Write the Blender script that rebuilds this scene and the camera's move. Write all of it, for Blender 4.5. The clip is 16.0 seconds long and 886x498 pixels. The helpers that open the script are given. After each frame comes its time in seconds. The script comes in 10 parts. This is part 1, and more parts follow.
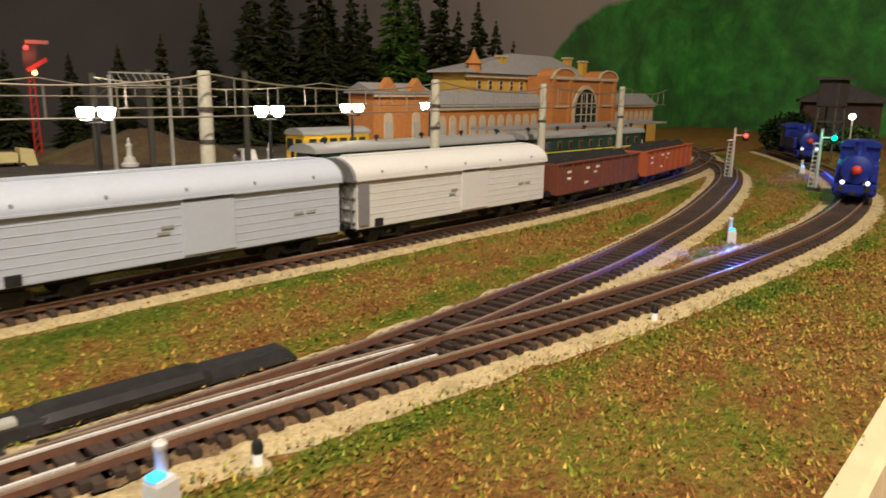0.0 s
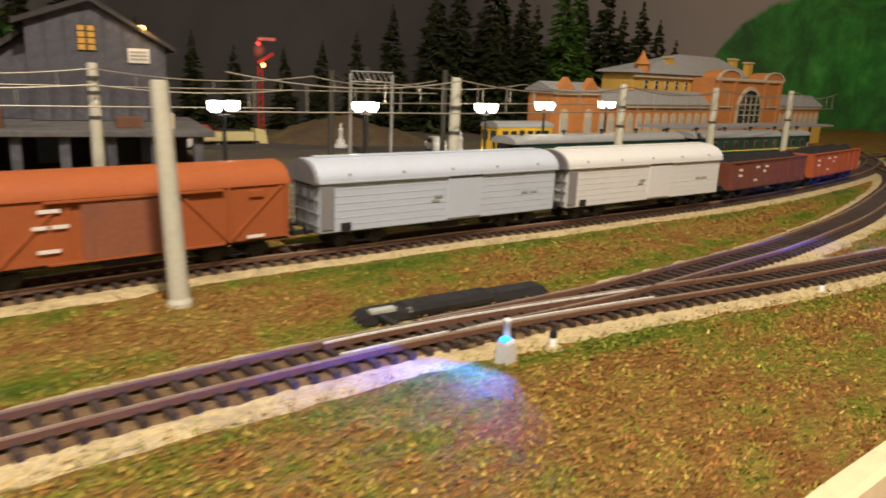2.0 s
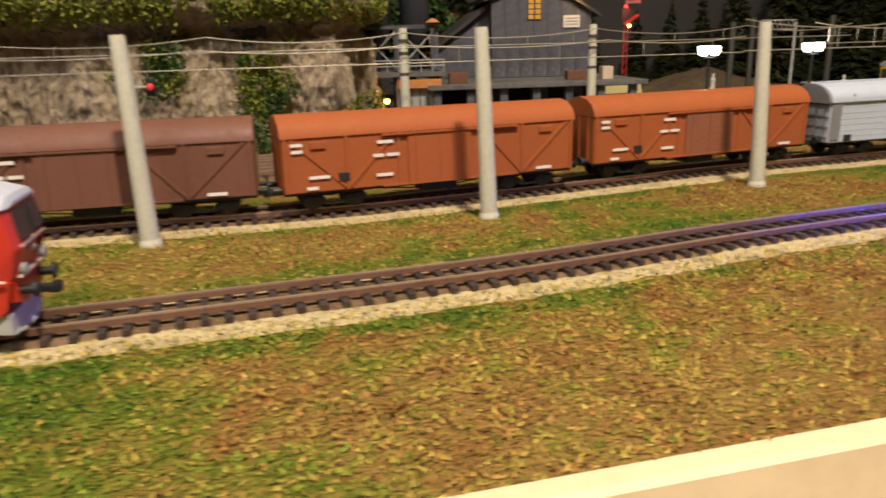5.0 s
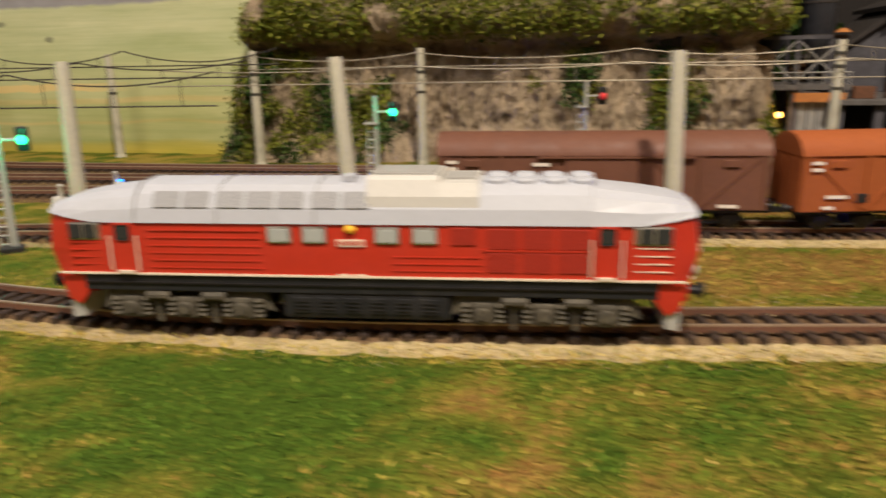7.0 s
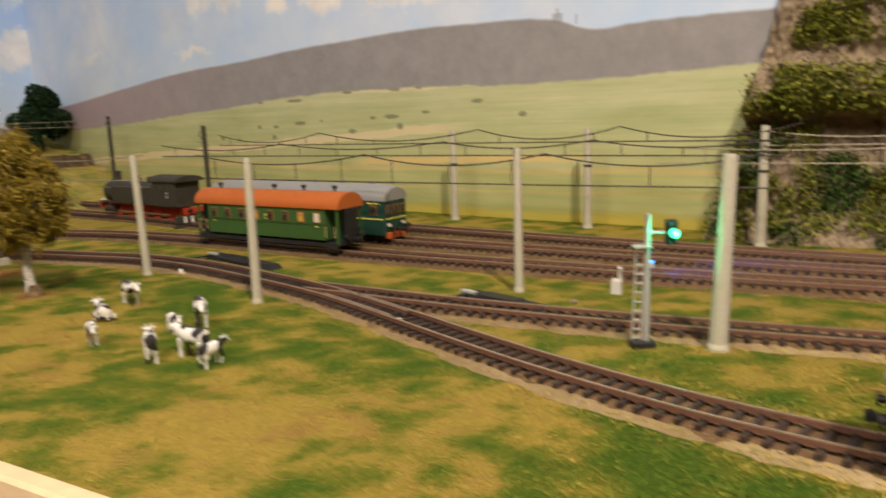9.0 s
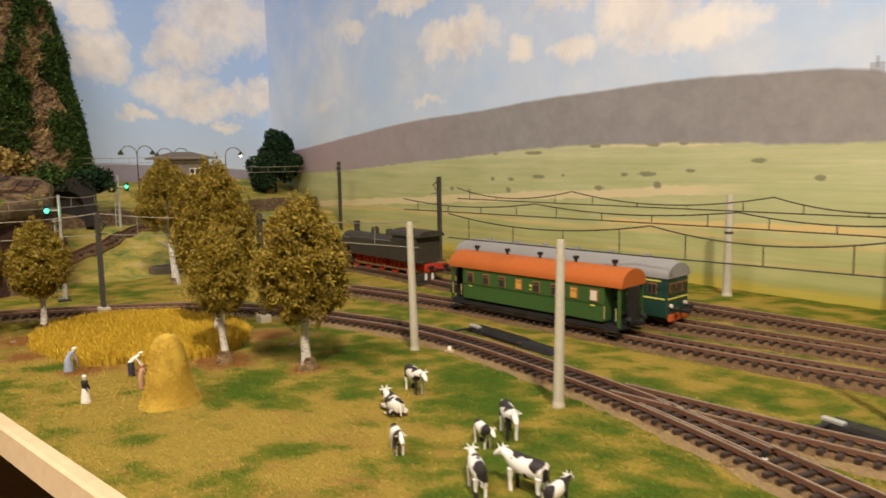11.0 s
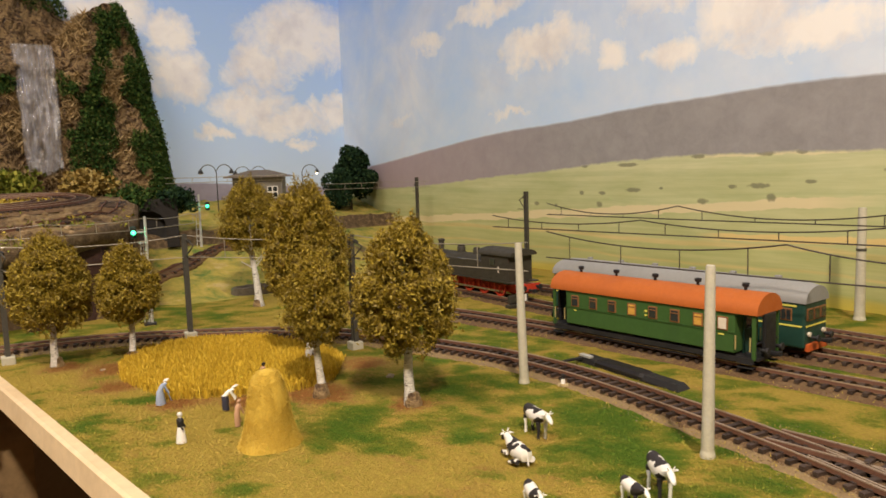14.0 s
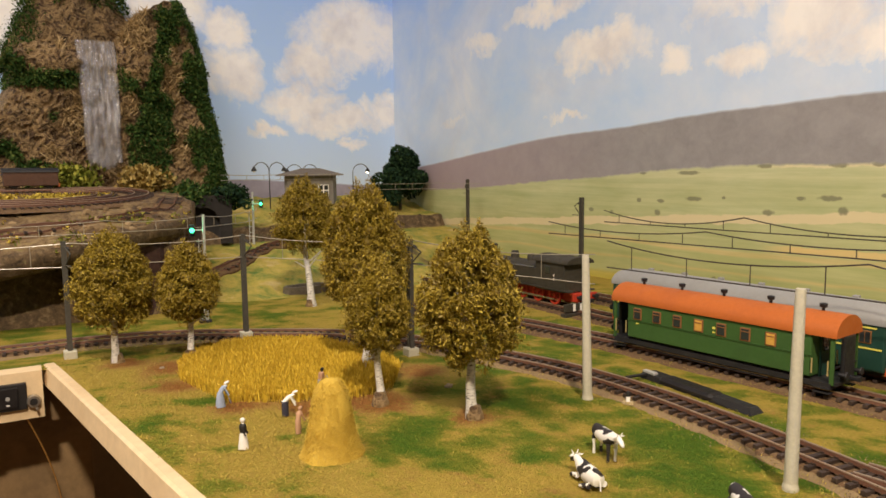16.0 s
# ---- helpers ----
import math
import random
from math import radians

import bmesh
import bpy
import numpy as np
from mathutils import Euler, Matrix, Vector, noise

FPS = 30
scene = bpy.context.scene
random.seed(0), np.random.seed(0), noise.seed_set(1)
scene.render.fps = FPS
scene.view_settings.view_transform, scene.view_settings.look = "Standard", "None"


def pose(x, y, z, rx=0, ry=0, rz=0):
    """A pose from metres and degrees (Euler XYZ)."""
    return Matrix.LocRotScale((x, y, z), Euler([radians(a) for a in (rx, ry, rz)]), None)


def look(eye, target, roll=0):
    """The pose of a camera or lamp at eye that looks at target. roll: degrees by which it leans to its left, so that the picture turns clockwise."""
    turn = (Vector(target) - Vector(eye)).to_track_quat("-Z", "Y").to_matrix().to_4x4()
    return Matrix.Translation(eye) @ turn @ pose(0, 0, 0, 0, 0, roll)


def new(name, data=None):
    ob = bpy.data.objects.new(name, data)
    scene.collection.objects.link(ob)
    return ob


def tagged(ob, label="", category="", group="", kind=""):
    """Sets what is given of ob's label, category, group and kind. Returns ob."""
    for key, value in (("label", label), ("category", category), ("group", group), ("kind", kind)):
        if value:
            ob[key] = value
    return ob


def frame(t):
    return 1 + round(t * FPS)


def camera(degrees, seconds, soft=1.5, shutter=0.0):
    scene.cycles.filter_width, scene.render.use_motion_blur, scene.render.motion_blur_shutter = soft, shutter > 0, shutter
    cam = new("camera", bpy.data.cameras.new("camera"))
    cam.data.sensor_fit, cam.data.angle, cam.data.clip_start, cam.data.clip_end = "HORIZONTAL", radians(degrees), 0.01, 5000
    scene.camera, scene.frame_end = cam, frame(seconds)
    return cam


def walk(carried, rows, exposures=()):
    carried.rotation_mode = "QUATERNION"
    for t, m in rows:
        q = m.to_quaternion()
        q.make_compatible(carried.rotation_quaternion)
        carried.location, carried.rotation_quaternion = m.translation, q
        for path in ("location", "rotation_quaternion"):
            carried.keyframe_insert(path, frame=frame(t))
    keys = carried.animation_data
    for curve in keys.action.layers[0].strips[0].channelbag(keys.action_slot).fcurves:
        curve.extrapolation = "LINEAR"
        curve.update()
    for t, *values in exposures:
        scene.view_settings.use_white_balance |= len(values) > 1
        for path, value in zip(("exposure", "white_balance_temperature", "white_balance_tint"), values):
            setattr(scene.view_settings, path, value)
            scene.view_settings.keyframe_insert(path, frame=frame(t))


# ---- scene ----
cam = camera(63.3, 16.0, soft=1.6, shutter=0.6)
# seconds, eye x y z, yaw, pitch, roll
ROWS = [
    (0.0, -0.1713, 0.0513, 0.0932, -36.50, -12.40, 0.88),
    (0.5, -0.1892, 0.0373, 0.0961, -34.33, -12.88, 0.83),
    (1.0, -0.2094, 0.0242, 0.0993, -31.81, -13.00, 1.39),
    (1.5, -0.2334, 0.0101, 0.0983, -28.98, -13.10, 1.63),
    (2.0, -0.2677, -0.0104, 0.1025, -25.96, -13.51, 2.35),
    (2.5, -0.3083, -0.0377, 0.1069, -22.64, -13.95, 2.63),
    (3.0, -0.3489, -0.0594, 0.0990, -18.80, -15.24, 3.83),
    (3.5, -0.3853, -0.0784, 0.0877, -13.99, -16.30, 3.10),
    (3.7, -0.4000, -0.0842, 0.0861, -12.67, -16.55, 2.75),
    (5.8, -0.5202, -0.1168, 0.0960, 0.19, -15.59, -1.19),
    (6.0, -0.5333, -0.1217, 0.0973, 2.14, -15.66, -0.42),
    (6.5, -0.5624, -0.1252, 0.0940, 8.62, -15.59, -0.74),
    (7.0, -0.6056, -0.1209, 0.0971, 14.28, -15.24, -1.07),
    (7.5, -0.6659, -0.1140, 0.0977, 19.80, -14.74, -1.01),
    (8.0, -0.7142, -0.1303, 0.1044, 25.06, -14.15, -0.27),
    (8.5, -0.7578, -0.1391, 0.1030, 30.50, -11.36, -1.67),
    (9.0, -0.7852, -0.1617, 0.1188, 36.97, -10.48, -2.00),
    (9.3, -0.8014, -0.1673, 0.1270, 39.10, -9.85, -1.80),
    (9.5, -0.8139, -0.1672, 0.1306, 40.34, -9.41, -2.37),
    (9.7, -0.8243, -0.1653, 0.1324, 41.21, -9.46, -2.48),
    (10.0, -0.8440, -0.1685, 0.1347, 44.06, -8.95, -2.05),
    (12.5, -0.9471, -0.1636, 0.1503, 53.32, -6.50, -0.94),
    (13.0, -0.9536, -0.1634, 0.1454, 54.50, -6.53, -1.39),
    (13.5, -0.9547, -0.1639, 0.1458, 54.98, -6.50, -1.72),
    (14.0, -0.9555, -0.1656, 0.1455, 55.38, -6.10, -1.87),
    (14.5, -0.9628, -0.1685, 0.1448, 56.85, -6.15, -1.94),
    (15.0, -0.9669, -0.1686, 0.1471, 57.47, -6.28, -1.34),
    (15.5, -0.9750, -0.1742, 0.1508, 58.15, -6.16, -0.32),
    (16.0, -0.9734, -0.1734, 0.1517, 58.55, -6.15, -0.60),
]


def aimed(x, y, z, yaw, pitch, roll):
    a, b = radians(yaw), radians(pitch)
    ahead = Vector((-math.sin(a) * math.cos(b), math.cos(a) * math.cos(b), math.sin(b)))
    return look((x, y, z), Vector((x, y, z)) + ahead, roll)


walk(cam, [(t, aimed(*row)) for t, *row in ROWS], [(0.0, -0.02, 6250, 10), (3.5, 0.05, 6200, 10), (6.5, -0.12, 6350, 11), (7.5, -0.25, 6450, 12), (8.2, -0.29, 6500, 13), (9.0, -0.12, 6550, 14), (10.0, 0.0, 6600, 14), (16.0, 0.09, 6650, 14)])
# ---- end of walk ----

# ---- light ----
world = bpy.data.worlds.new("room")
scene.world = world
world.use_nodes = True
world.node_tree.nodes["Background"].inputs[0].default_value = (1.0, 0.86, 0.66, 1)
world.node_tree.nodes["Background"].inputs[1].default_value = 0.04


def unseen_disc(x, y, z, power, size, colour):
    lamp = bpy.data.lights.new("unseen_disc_light", "AREA")
    lamp.shape, lamp.size, lamp.energy, lamp.color = "DISK", size, power, colour
    ob = new("unseen_disc_light", lamp)
    ob.matrix_world = pose(x, y, z)
    return ob


WARM = (1.0, 0.86, 0.68)
unseen_disc(-0.20, -0.45, 1.44, 45, 0.12, WARM)
# wide soft fill added for the west, standing for bounce and further lamps
unseen_disc(-1.15, -0.95, 1.44, 26, 1.00, (1.0, 0.92, 0.82))


def beam(m, aim, power, colour, radius=0.002):
    """A small lamp behind a lens, shining the way it is aimed."""
    lamp = bpy.data.lights.new("lens_beam", "SPOT")
    lamp.energy, lamp.color, lamp.shadow_soft_size = power, colour, radius
    lamp.spot_size, lamp.spot_blend = math.radians(118), 1.0
    ob = new("lens_beam", lamp)
    way = (m.to_3x3() @ Vector(aim)).normalized()
    ob.matrix_world = Matrix.Translation(m.translation) @ way.to_track_quat("-Z", "Y").to_matrix().to_4x4()
    return ob


def glow(x, y, z, power, colour, radius=0.002):
    lamp = bpy.data.lights.new("signal_glow", "POINT")
    lamp.energy, lamp.color, lamp.shadow_soft_size = power, colour, radius
    ob = new("signal_glow", lamp)
    ob.location = (x, y, z)
    return ob


# ---- materials ----
def nodes_of(name):
    m = bpy.data.materials.new(name)
    m.use_nodes = True
    t = m.node_tree
    return m, t, t.nodes["Principled BSDF"]


def noise_node(t, scale, detail=4.0, rough=0.6, distort=0.0, vector=None):
    n = t.nodes.new("ShaderNodeTexNoise")
    n.inputs["Scale"].default_value = scale
    n.inputs["Detail"].default_value = detail
    n.inputs["Roughness"].default_value = rough
    n.inputs["Distortion"].default_value = distort
    if vector is not None:
        t.links.new(vector, n.inputs["Vector"])
    return n


def ramp_node(t, value, stops):
    r = t.nodes.new("ShaderNodeValToRGB")
    e = r.color_ramp.elements
    while len(e) < len(stops):
        e.new(0.5)
    for k, (p, c) in enumerate(stops):
        e[k].position = p
        e[k].color = (*c, 1) if len(c) == 3 else c
    t.links.new(value, r.inputs[0])
    return r


def coords(t):
    return t.nodes.new("ShaderNodeTexCoord").outputs["Object"]


def maths(t, op, a, b=None, clamp=False):
    n = t.nodes.new("ShaderNodeMath")
    n.operation, n.use_clamp = op, clamp
    for k, v in enumerate((a, b)):
        if v is None:
            continue
        if isinstance(v, (int, float)):
            n.inputs[k].default_value = v
        else:
            t.links.new(v, n.inputs[k])
    return n.outputs[0]


def mixed(t, factor, a, b, blend="MIX"):
    n = t.nodes.new("ShaderNodeMix")
    n.data_type, n.blend_type = "RGBA", blend
    for k, v in ((0, factor), (6, a), (7, b)):
        if isinstance(v, (int, float)):
            n.inputs[k].default_value = v
        elif isinstance(v, tuple):
            n.inputs[k].default_value = (*v, 1)
        else:
            t.links.new(v, n.inputs[k])
    return n.outputs[2]


def bumped(t, bsdf, height, strength, distance):
    b = t.nodes.new("ShaderNodeBump")
    b.inputs["Strength"].default_value = strength
    b.inputs["Distance"].default_value = distance
    t.links.new(height, b.inputs["Height"])
    t.links.new(b.outputs[0], bsdf.inputs["Normal"])


def shade(c, k):
    return tuple(min(1.0, v * k) for v in c)


def surface(name, colour, rough=0.6, metal=0.0, grain=600.0, vary=0.25, bump=0.15, dirt=None, dirt_scale=40.0, dirt_amount=0.45, spec=0.4, random=0.0):
    """Paint, plastic, wood or stone: colour with fine grain, larger stains and a little relief."""
    m, t, bsdf = nodes_of(name)
    v = coords(t)
    fine = noise_node(t, grain, 5, 0.7, 0, v)
    col = ramp_node(t, fine.outputs[0], [(0.25, shade(colour, 1 - vary)), (0.75, shade(colour, 1 + vary))]).outputs[0]
    if dirt:
        big = noise_node(t, dirt_scale, 4, 0.65, 0.3, v)
        f = ramp_node(t, big.outputs[0], [(0.48, (0, 0, 0)), (0.72, (dirt_amount,) * 3)]).outputs[0]
        col = mixed(t, f, col, dirt)
    if random:
        info = t.nodes.new("ShaderNodeObjectInfo")
        k = maths(t, "MULTIPLY_ADD", info.outputs["Random"], random)
        t.nodes[-1].inputs[2].default_value = 1 - random / 2
        hsv = t.nodes.new("ShaderNodeHueSaturation")
        t.links.new(k, hsv.inputs["Value"])
        t.links.new(col, hsv.inputs["Color"])
        col = hsv.outputs[0]
    t.links.new(col, bsdf.inputs["Base Color"])
    r = ramp_node(t, noise_node(t, grain * 0.3, 3, 0.6, 0, v).outputs[0], [(0.3, (max(0, rough - 0.12),) * 3), (0.7, (min(1, rough + 0.12),) * 3)])
    t.links.new(r.outputs[0], bsdf.inputs["Roughness"])
    bsdf.inputs["Metallic"].default_value = metal
    bsdf.inputs["Specular IOR Level"].default_value = spec
    if bump:
        bumped(t, bsdf, fine.outputs[0], bump, 0.0006)
    return m


def glowing(name, colour, strength):
    m, t, bsdf = nodes_of(name)
    bsdf.inputs["Base Color"].default_value = (*colour, 1)
    bsdf.inputs["Emission Color"].default_value = (*colour, 1)
    bsdf.inputs["Emission Strength"].default_value = strength
    return m


def glassy(name, tint, rough=0.05, alpha=0.0):
    m, t, bsdf = nodes_of(name)
    bsdf.inputs["Base Color"].default_value = (*tint, 1)
    bsdf.inputs["Roughness"].default_value = rough
    bsdf.inputs["Transmission Weight"].default_value = alpha
    bsdf.inputs["Specular IOR Level"].default_value = 0.8
    return m


PATCHES = [(-0.726, 0.050, 0.045, 1), (-0.745, 0.026, 0.04, 1), (-0.636, 0.032, 0.035, -1), (-0.571, 0.083, 0.03, 0.8), (-0.674, 0.041, 0.03, 0.7),
           (-0.986, 0.018, 0.035, -1.2), (-0.946, -0.004, 0.03, 1), (-0.869, 0.065, 0.045, 1.1), (-1.013, 0.094, 0.03, 0.9), (-1.101, 0.062, 0.045, 0.8),
           (-1.156, -0.012, 0.04, -0.9), (-1.036, -0.001, 0.03, -0.9), (-1.089, -0.020, 0.03, 0.8), (-0.934, 0.077, 0.025, -0.9), (-0.924, 0.011, 0.025, -0.7),
           (-1.338, -0.066, 0.03, -0.5), (-1.405, -0.096, 0.03, 0.5), (-1.311, 0.023, 0.03, 1), (-1.340, 0.104, 0.03, 0.9), (-1.235, 0.147, 0.035, 1.2),
           (-1.232, 0.024, 0.03, -0.9), (-1.198, 0.048, 0.025, -0.6), (-1.199, 0.110, 0.03, 0.9), (-1.262, -0.035, 0.035, -1.0), (-1.288, -0.059, 0.015, 0.6),
           (-1.600, -0.090, 0.03, 0.3), (-0.107, 0.348, 0.03, 0.6), (-0.028, 0.369, 0.03, 0.5), (-0.035, 0.190, 0.012, 0.8), (-1.56, -0.115, 0.05, -1.0),
(-0.688, 0.067, 0.04, 0.6), (-0.600, 0.036, 0.03, 0.5), (-0.621, 0.013, 0.03, 0.8), (-0.540, 0.070, 0.03, 0.35), (-0.687, 0.025, 0.04, 0.8), (-0.574, 0.090, 0.025, 0.6), (-0.52, 0.022, 0.03, 0.5)]


# bare brown soil round the wheat, brown-painted shade under three birches, and strewn hay
SOIL_AND_SHADE = [(-1.435, -0.050, 0.018), (-1.410, -0.012, 0.018), (-1.398, 0.030, 0.020), (-1.440, 0.090, 0.018), (-1.560, -0.070, 0.018), (-1.500, -0.076, 0.016), (-1.615, -0.03, 0.018), (-1.335, 0.067, 0.014), (-1.59, -0.10, 0.014), (-1.386, 0.03, 0.014)]
HAY = [(-1.330, -0.040, 0.032), (-1.365, -0.060, 0.030), (-1.41, -0.07, 0.024), (-1.40, -0.045, 0.02), (-1.47, -0.10, 0.03), (-1.56, -0.125, 0.03)]


def turf_field(x, y, verge):
    """How green (0 to 1) and how straw-coloured against rust brown (0 to 1) the turf is at a place; verge: 1 beside the ballast."""
    big = noise.noise((x * 10, y * 10, 0.0)) + 0.55 * noise.noise((x * 26, y * 26, 3.0))
    mid = noise.noise((x * 60, y * 60, 7.0)) + 0.7 * noise.noise((x * 130, y * 130, 2.0))
    west = min(1.0, max(0.0, (-x - 0.50) * 2.8))
    tuft = noise.noise((x * 40, y * 40, 5.0)) + 0.5 * noise.noise((x * 85, y * 85, 9.0))
    g = 0.02 + 0.55 * verge * (1 - 0.8 * west) + 0.50 * big * (1 - 0.35 * west) + 0.55 * mid + west * (0.34 + 0.75 * tuft)
    for cx, cy, r, a in PATCHES:
        d = ((x - cx) ** 2 + (y - cy) ** 2) / (r * r)
        if d < 6:
            g += 0.50 * a * math.exp(-d)
    mild = min(1.0, max(0.0, (-x - 0.08) * 2.6)) * (1 - west)
    g += 0.10 * mild
    straw = 0.25 + 0.22 * mild + 0.66 * west + 0.5 * mid * (1 - 0.6 * west) - 0.25 * big * west - 0.45 * tuft * west
    for cx, cy, r in SOIL_AND_SHADE:
        d = ((x - cx) ** 2 + (y - cy) ** 2) / (r * r)
        if d < 5:
            g -= 1.2 * math.exp(-d)
            straw -= 1.2 * math.exp(-d)
    for cx, cy, r in HAY:
        d = ((x - cx) ** 2 + (y - cy) ** 2) / (r * r)
        if d < 5:
            g -= 0.40 * math.exp(-d)
            straw += 0.6 * math.exp(-d)
    apron = min(1.0, max(0.0, (-x - 1.50) * 6)) * min(1.0, max(0.0, (y - 0.06) * 12))
    g -= 0.35 * apron
    straw = min(1.0, max(0.0, straw + 0.35 * apron))
    return min(1.0, max(0.0, g)), straw


def turf_colour(t, grain):
    """Colour of the flock from the turf's own greenness and dryness, with grain in value."""
    def read(name):
        n = t.nodes.new("ShaderNodeAttribute")
        n.attribute_name = name
        rag = maths(t, "MULTIPLY", maths(t, "SUBTRACT", noise_node(t, 260, 4, 0.75, 0.3, coords(t)).outputs[0], 0.5), 1.1)
        return maths(t, "ADD", n.outputs["Fac"], rag, True)
    g = ramp_node(t, read("green"), [(0.0, (0, 0, 0)), (1.0, (1, 1, 1))]).outputs[0]
    dry = ramp_node(t, read("straw"), [(0.0, (0.34, 0.150, 0.046)), (0.5, (0.44, 0.270, 0.078)), (1.0, (0.50, 0.370, 0.075))]).outputs[0]
    lush = mixed(t, ramp_node(t, read("green"), [(0.25, (0, 0, 0)), (0.95, (1, 1, 1))]).outputs[0], (0.300, 0.280, 0.040), (0.095, 0.172, 0.020))
    col = mixed(t, ramp_node(t, read("green"), [(0.05, (0, 0, 0)), (0.45, (1, 1, 1))]).outputs[0], dry, lush)
    clump = ramp_node(t, noise_node(t, 430, 3, 0.7, 0.5, coords(t)).outputs[0], [(0.30, (0.40, 0.43, 0.36)), (0.50, (0.92, 0.92, 0.90)), (0.70, (1.12, 1.08, 1.0))]).outputs[0]
    place = t.nodes.new("ShaderNodeSeparateXYZ")
    t.links.new(coords(t), place.inputs[0])
    west = maths(t, "MULTIPLY", maths(t, "SUBTRACT", -0.55, place.outputs[0]), 2.2, True)
    col = mixed(t, maths(t, "SUBTRACT", 1.0, maths(t, "MULTIPLY", west, 0.72)), col, clump, "MULTIPLY")
    return mixed(t, maths(t, "SUBTRACT", 1.0, maths(t, "MULTIPLY", west, 0.50)), col, grain, "MULTIPLY")


def turf_material():
    """Flock mat with coarse relief."""
    m, t, bsdf = nodes_of("turf")
    v = coords(t)
    fine = noise_node(t, 700, 4, 0.75, 0, v)
    mid = noise_node(t, 150, 5, 0.7, 0.4, v)
    grain = ramp_node(t, fine.outputs[0], [(0.25, (0.40, 0.37, 0.33)), (0.55, (0.85, 0.85, 0.85)), (0.8, (1.0, 1.0, 1.0))]).outputs[0]
    t.links.new(turf_colour(t, grain), bsdf.inputs["Base Color"])
    bsdf.inputs["Roughness"].default_value = 0.95
    bsdf.inputs["Specular IOR Level"].default_value = 0.06
    bumped(t, bsdf, maths(t, "ADD", fine.outputs[0], mid.outputs[0]), 0.9, 0.003)
    return m


def flock_material():
    m, t, bsdf = nodes_of("flock_fibre")
    geo = t.nodes.new("ShaderNodeNewGeometry")
    # top two stops paint bluish-white sparkle into a few fibres' colour
    grain = ramp_node(t, geo.outputs["Random Per Island"], [(0.0, (0.45, 0.40, 0.36)), (0.45, (0.92, 0.90, 0.86)), (0.88, (1.12, 1.10, 1.05)), (0.985, (1.4, 1.4, 1.5)), (1.0, (1.9, 1.95, 2.6))]).outputs[0]
    t.links.new(turf_colour(t, grain), bsdf.inputs["Base Color"])
    bsdf.inputs["Roughness"].default_value = 0.9
    bsdf.inputs["Specular IOR Level"].default_value = 0.08
    return m


def rock_material(name, light, dark, scale, tall=1.0):
    m, t, bsdf = nodes_of(name)
    v = coords(t)
    mp = t.nodes.new("ShaderNodeMapping")
    mp.inputs["Scale"].default_value = (1, 1, tall)
    t.links.new(v, mp.inputs[0])
    n = noise_node(t, scale, 8, 0.7, 1.2, mp.outputs[0])
    n2 = noise_node(t, scale * 6, 5, 0.7, 0.4, v)
    col = ramp_node(t, n.outputs[0], [(0.30, dark), (0.5, shade(light, 0.7)), (0.68, light)]).outputs[0]
    col = mixed(t, 0.5, col, ramp_node(t, n2.outputs[0], [(0.3, (0.35, 0.33, 0.3)), (0.7, (1, 1, 1))]).outputs[0], "MULTIPLY")
    t.links.new(col, bsdf.inputs["Base Color"])
    bsdf.inputs["Roughness"].default_value = 0.9
    bumped(t, bsdf, maths(t, "ADD", n.outputs[0], n2.outputs[0]), 0.9, 0.006)
    return m


def bark_rock_material(name, light, mid, dark):
    """Rock carved from bark: curled sharp ridges, pale on their crests; shade between them is painted dark."""
    m, t, bsdf = nodes_of(name)
    v = coords(t)
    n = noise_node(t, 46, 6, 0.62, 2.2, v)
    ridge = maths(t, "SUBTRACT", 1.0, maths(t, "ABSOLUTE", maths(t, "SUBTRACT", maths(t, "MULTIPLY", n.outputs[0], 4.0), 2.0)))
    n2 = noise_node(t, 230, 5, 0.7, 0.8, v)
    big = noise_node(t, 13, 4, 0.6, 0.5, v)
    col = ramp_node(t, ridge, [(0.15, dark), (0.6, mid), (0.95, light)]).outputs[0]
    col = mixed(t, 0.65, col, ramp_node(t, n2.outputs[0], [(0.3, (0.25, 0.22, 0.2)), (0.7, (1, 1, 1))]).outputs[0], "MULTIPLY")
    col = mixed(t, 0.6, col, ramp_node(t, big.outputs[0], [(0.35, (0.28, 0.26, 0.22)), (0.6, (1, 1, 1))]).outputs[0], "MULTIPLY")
    t.links.new(col, bsdf.inputs["Base Color"])
    bsdf.inputs["Roughness"].default_value = 0.75
    bumped(t, bsdf, maths(t, "ADD", ridge, maths(t, "MULTIPLY", n2.outputs[0], 0.6)), 1.0, 0.006)
    return m


def leaf_material(name, a, b, c=None, spec=0.3, rough=0.6):
    m, t, bsdf = nodes_of(name)
    g = t.nodes.new("ShaderNodeNewGeometry")
    stops = [(0.0, a), (0.6, b), (1.0, c or b)]
    col = ramp_node(t, g.outputs["Random Per Island"], stops).outputs[0]
    t.links.new(col, bsdf.inputs["Base Color"])
    bsdf.inputs["Roughness"].default_value = rough
    bsdf.inputs["Specular IOR Level"].default_value = spec
    return m


TURF = turf_material()
SAND = surface("sand_ballast", (0.47, 0.37, 0.20), 0.95, 0, 900, 0.45, 0.7, (0.22, 0.17, 0.085), 90, 0.75, 0.1)


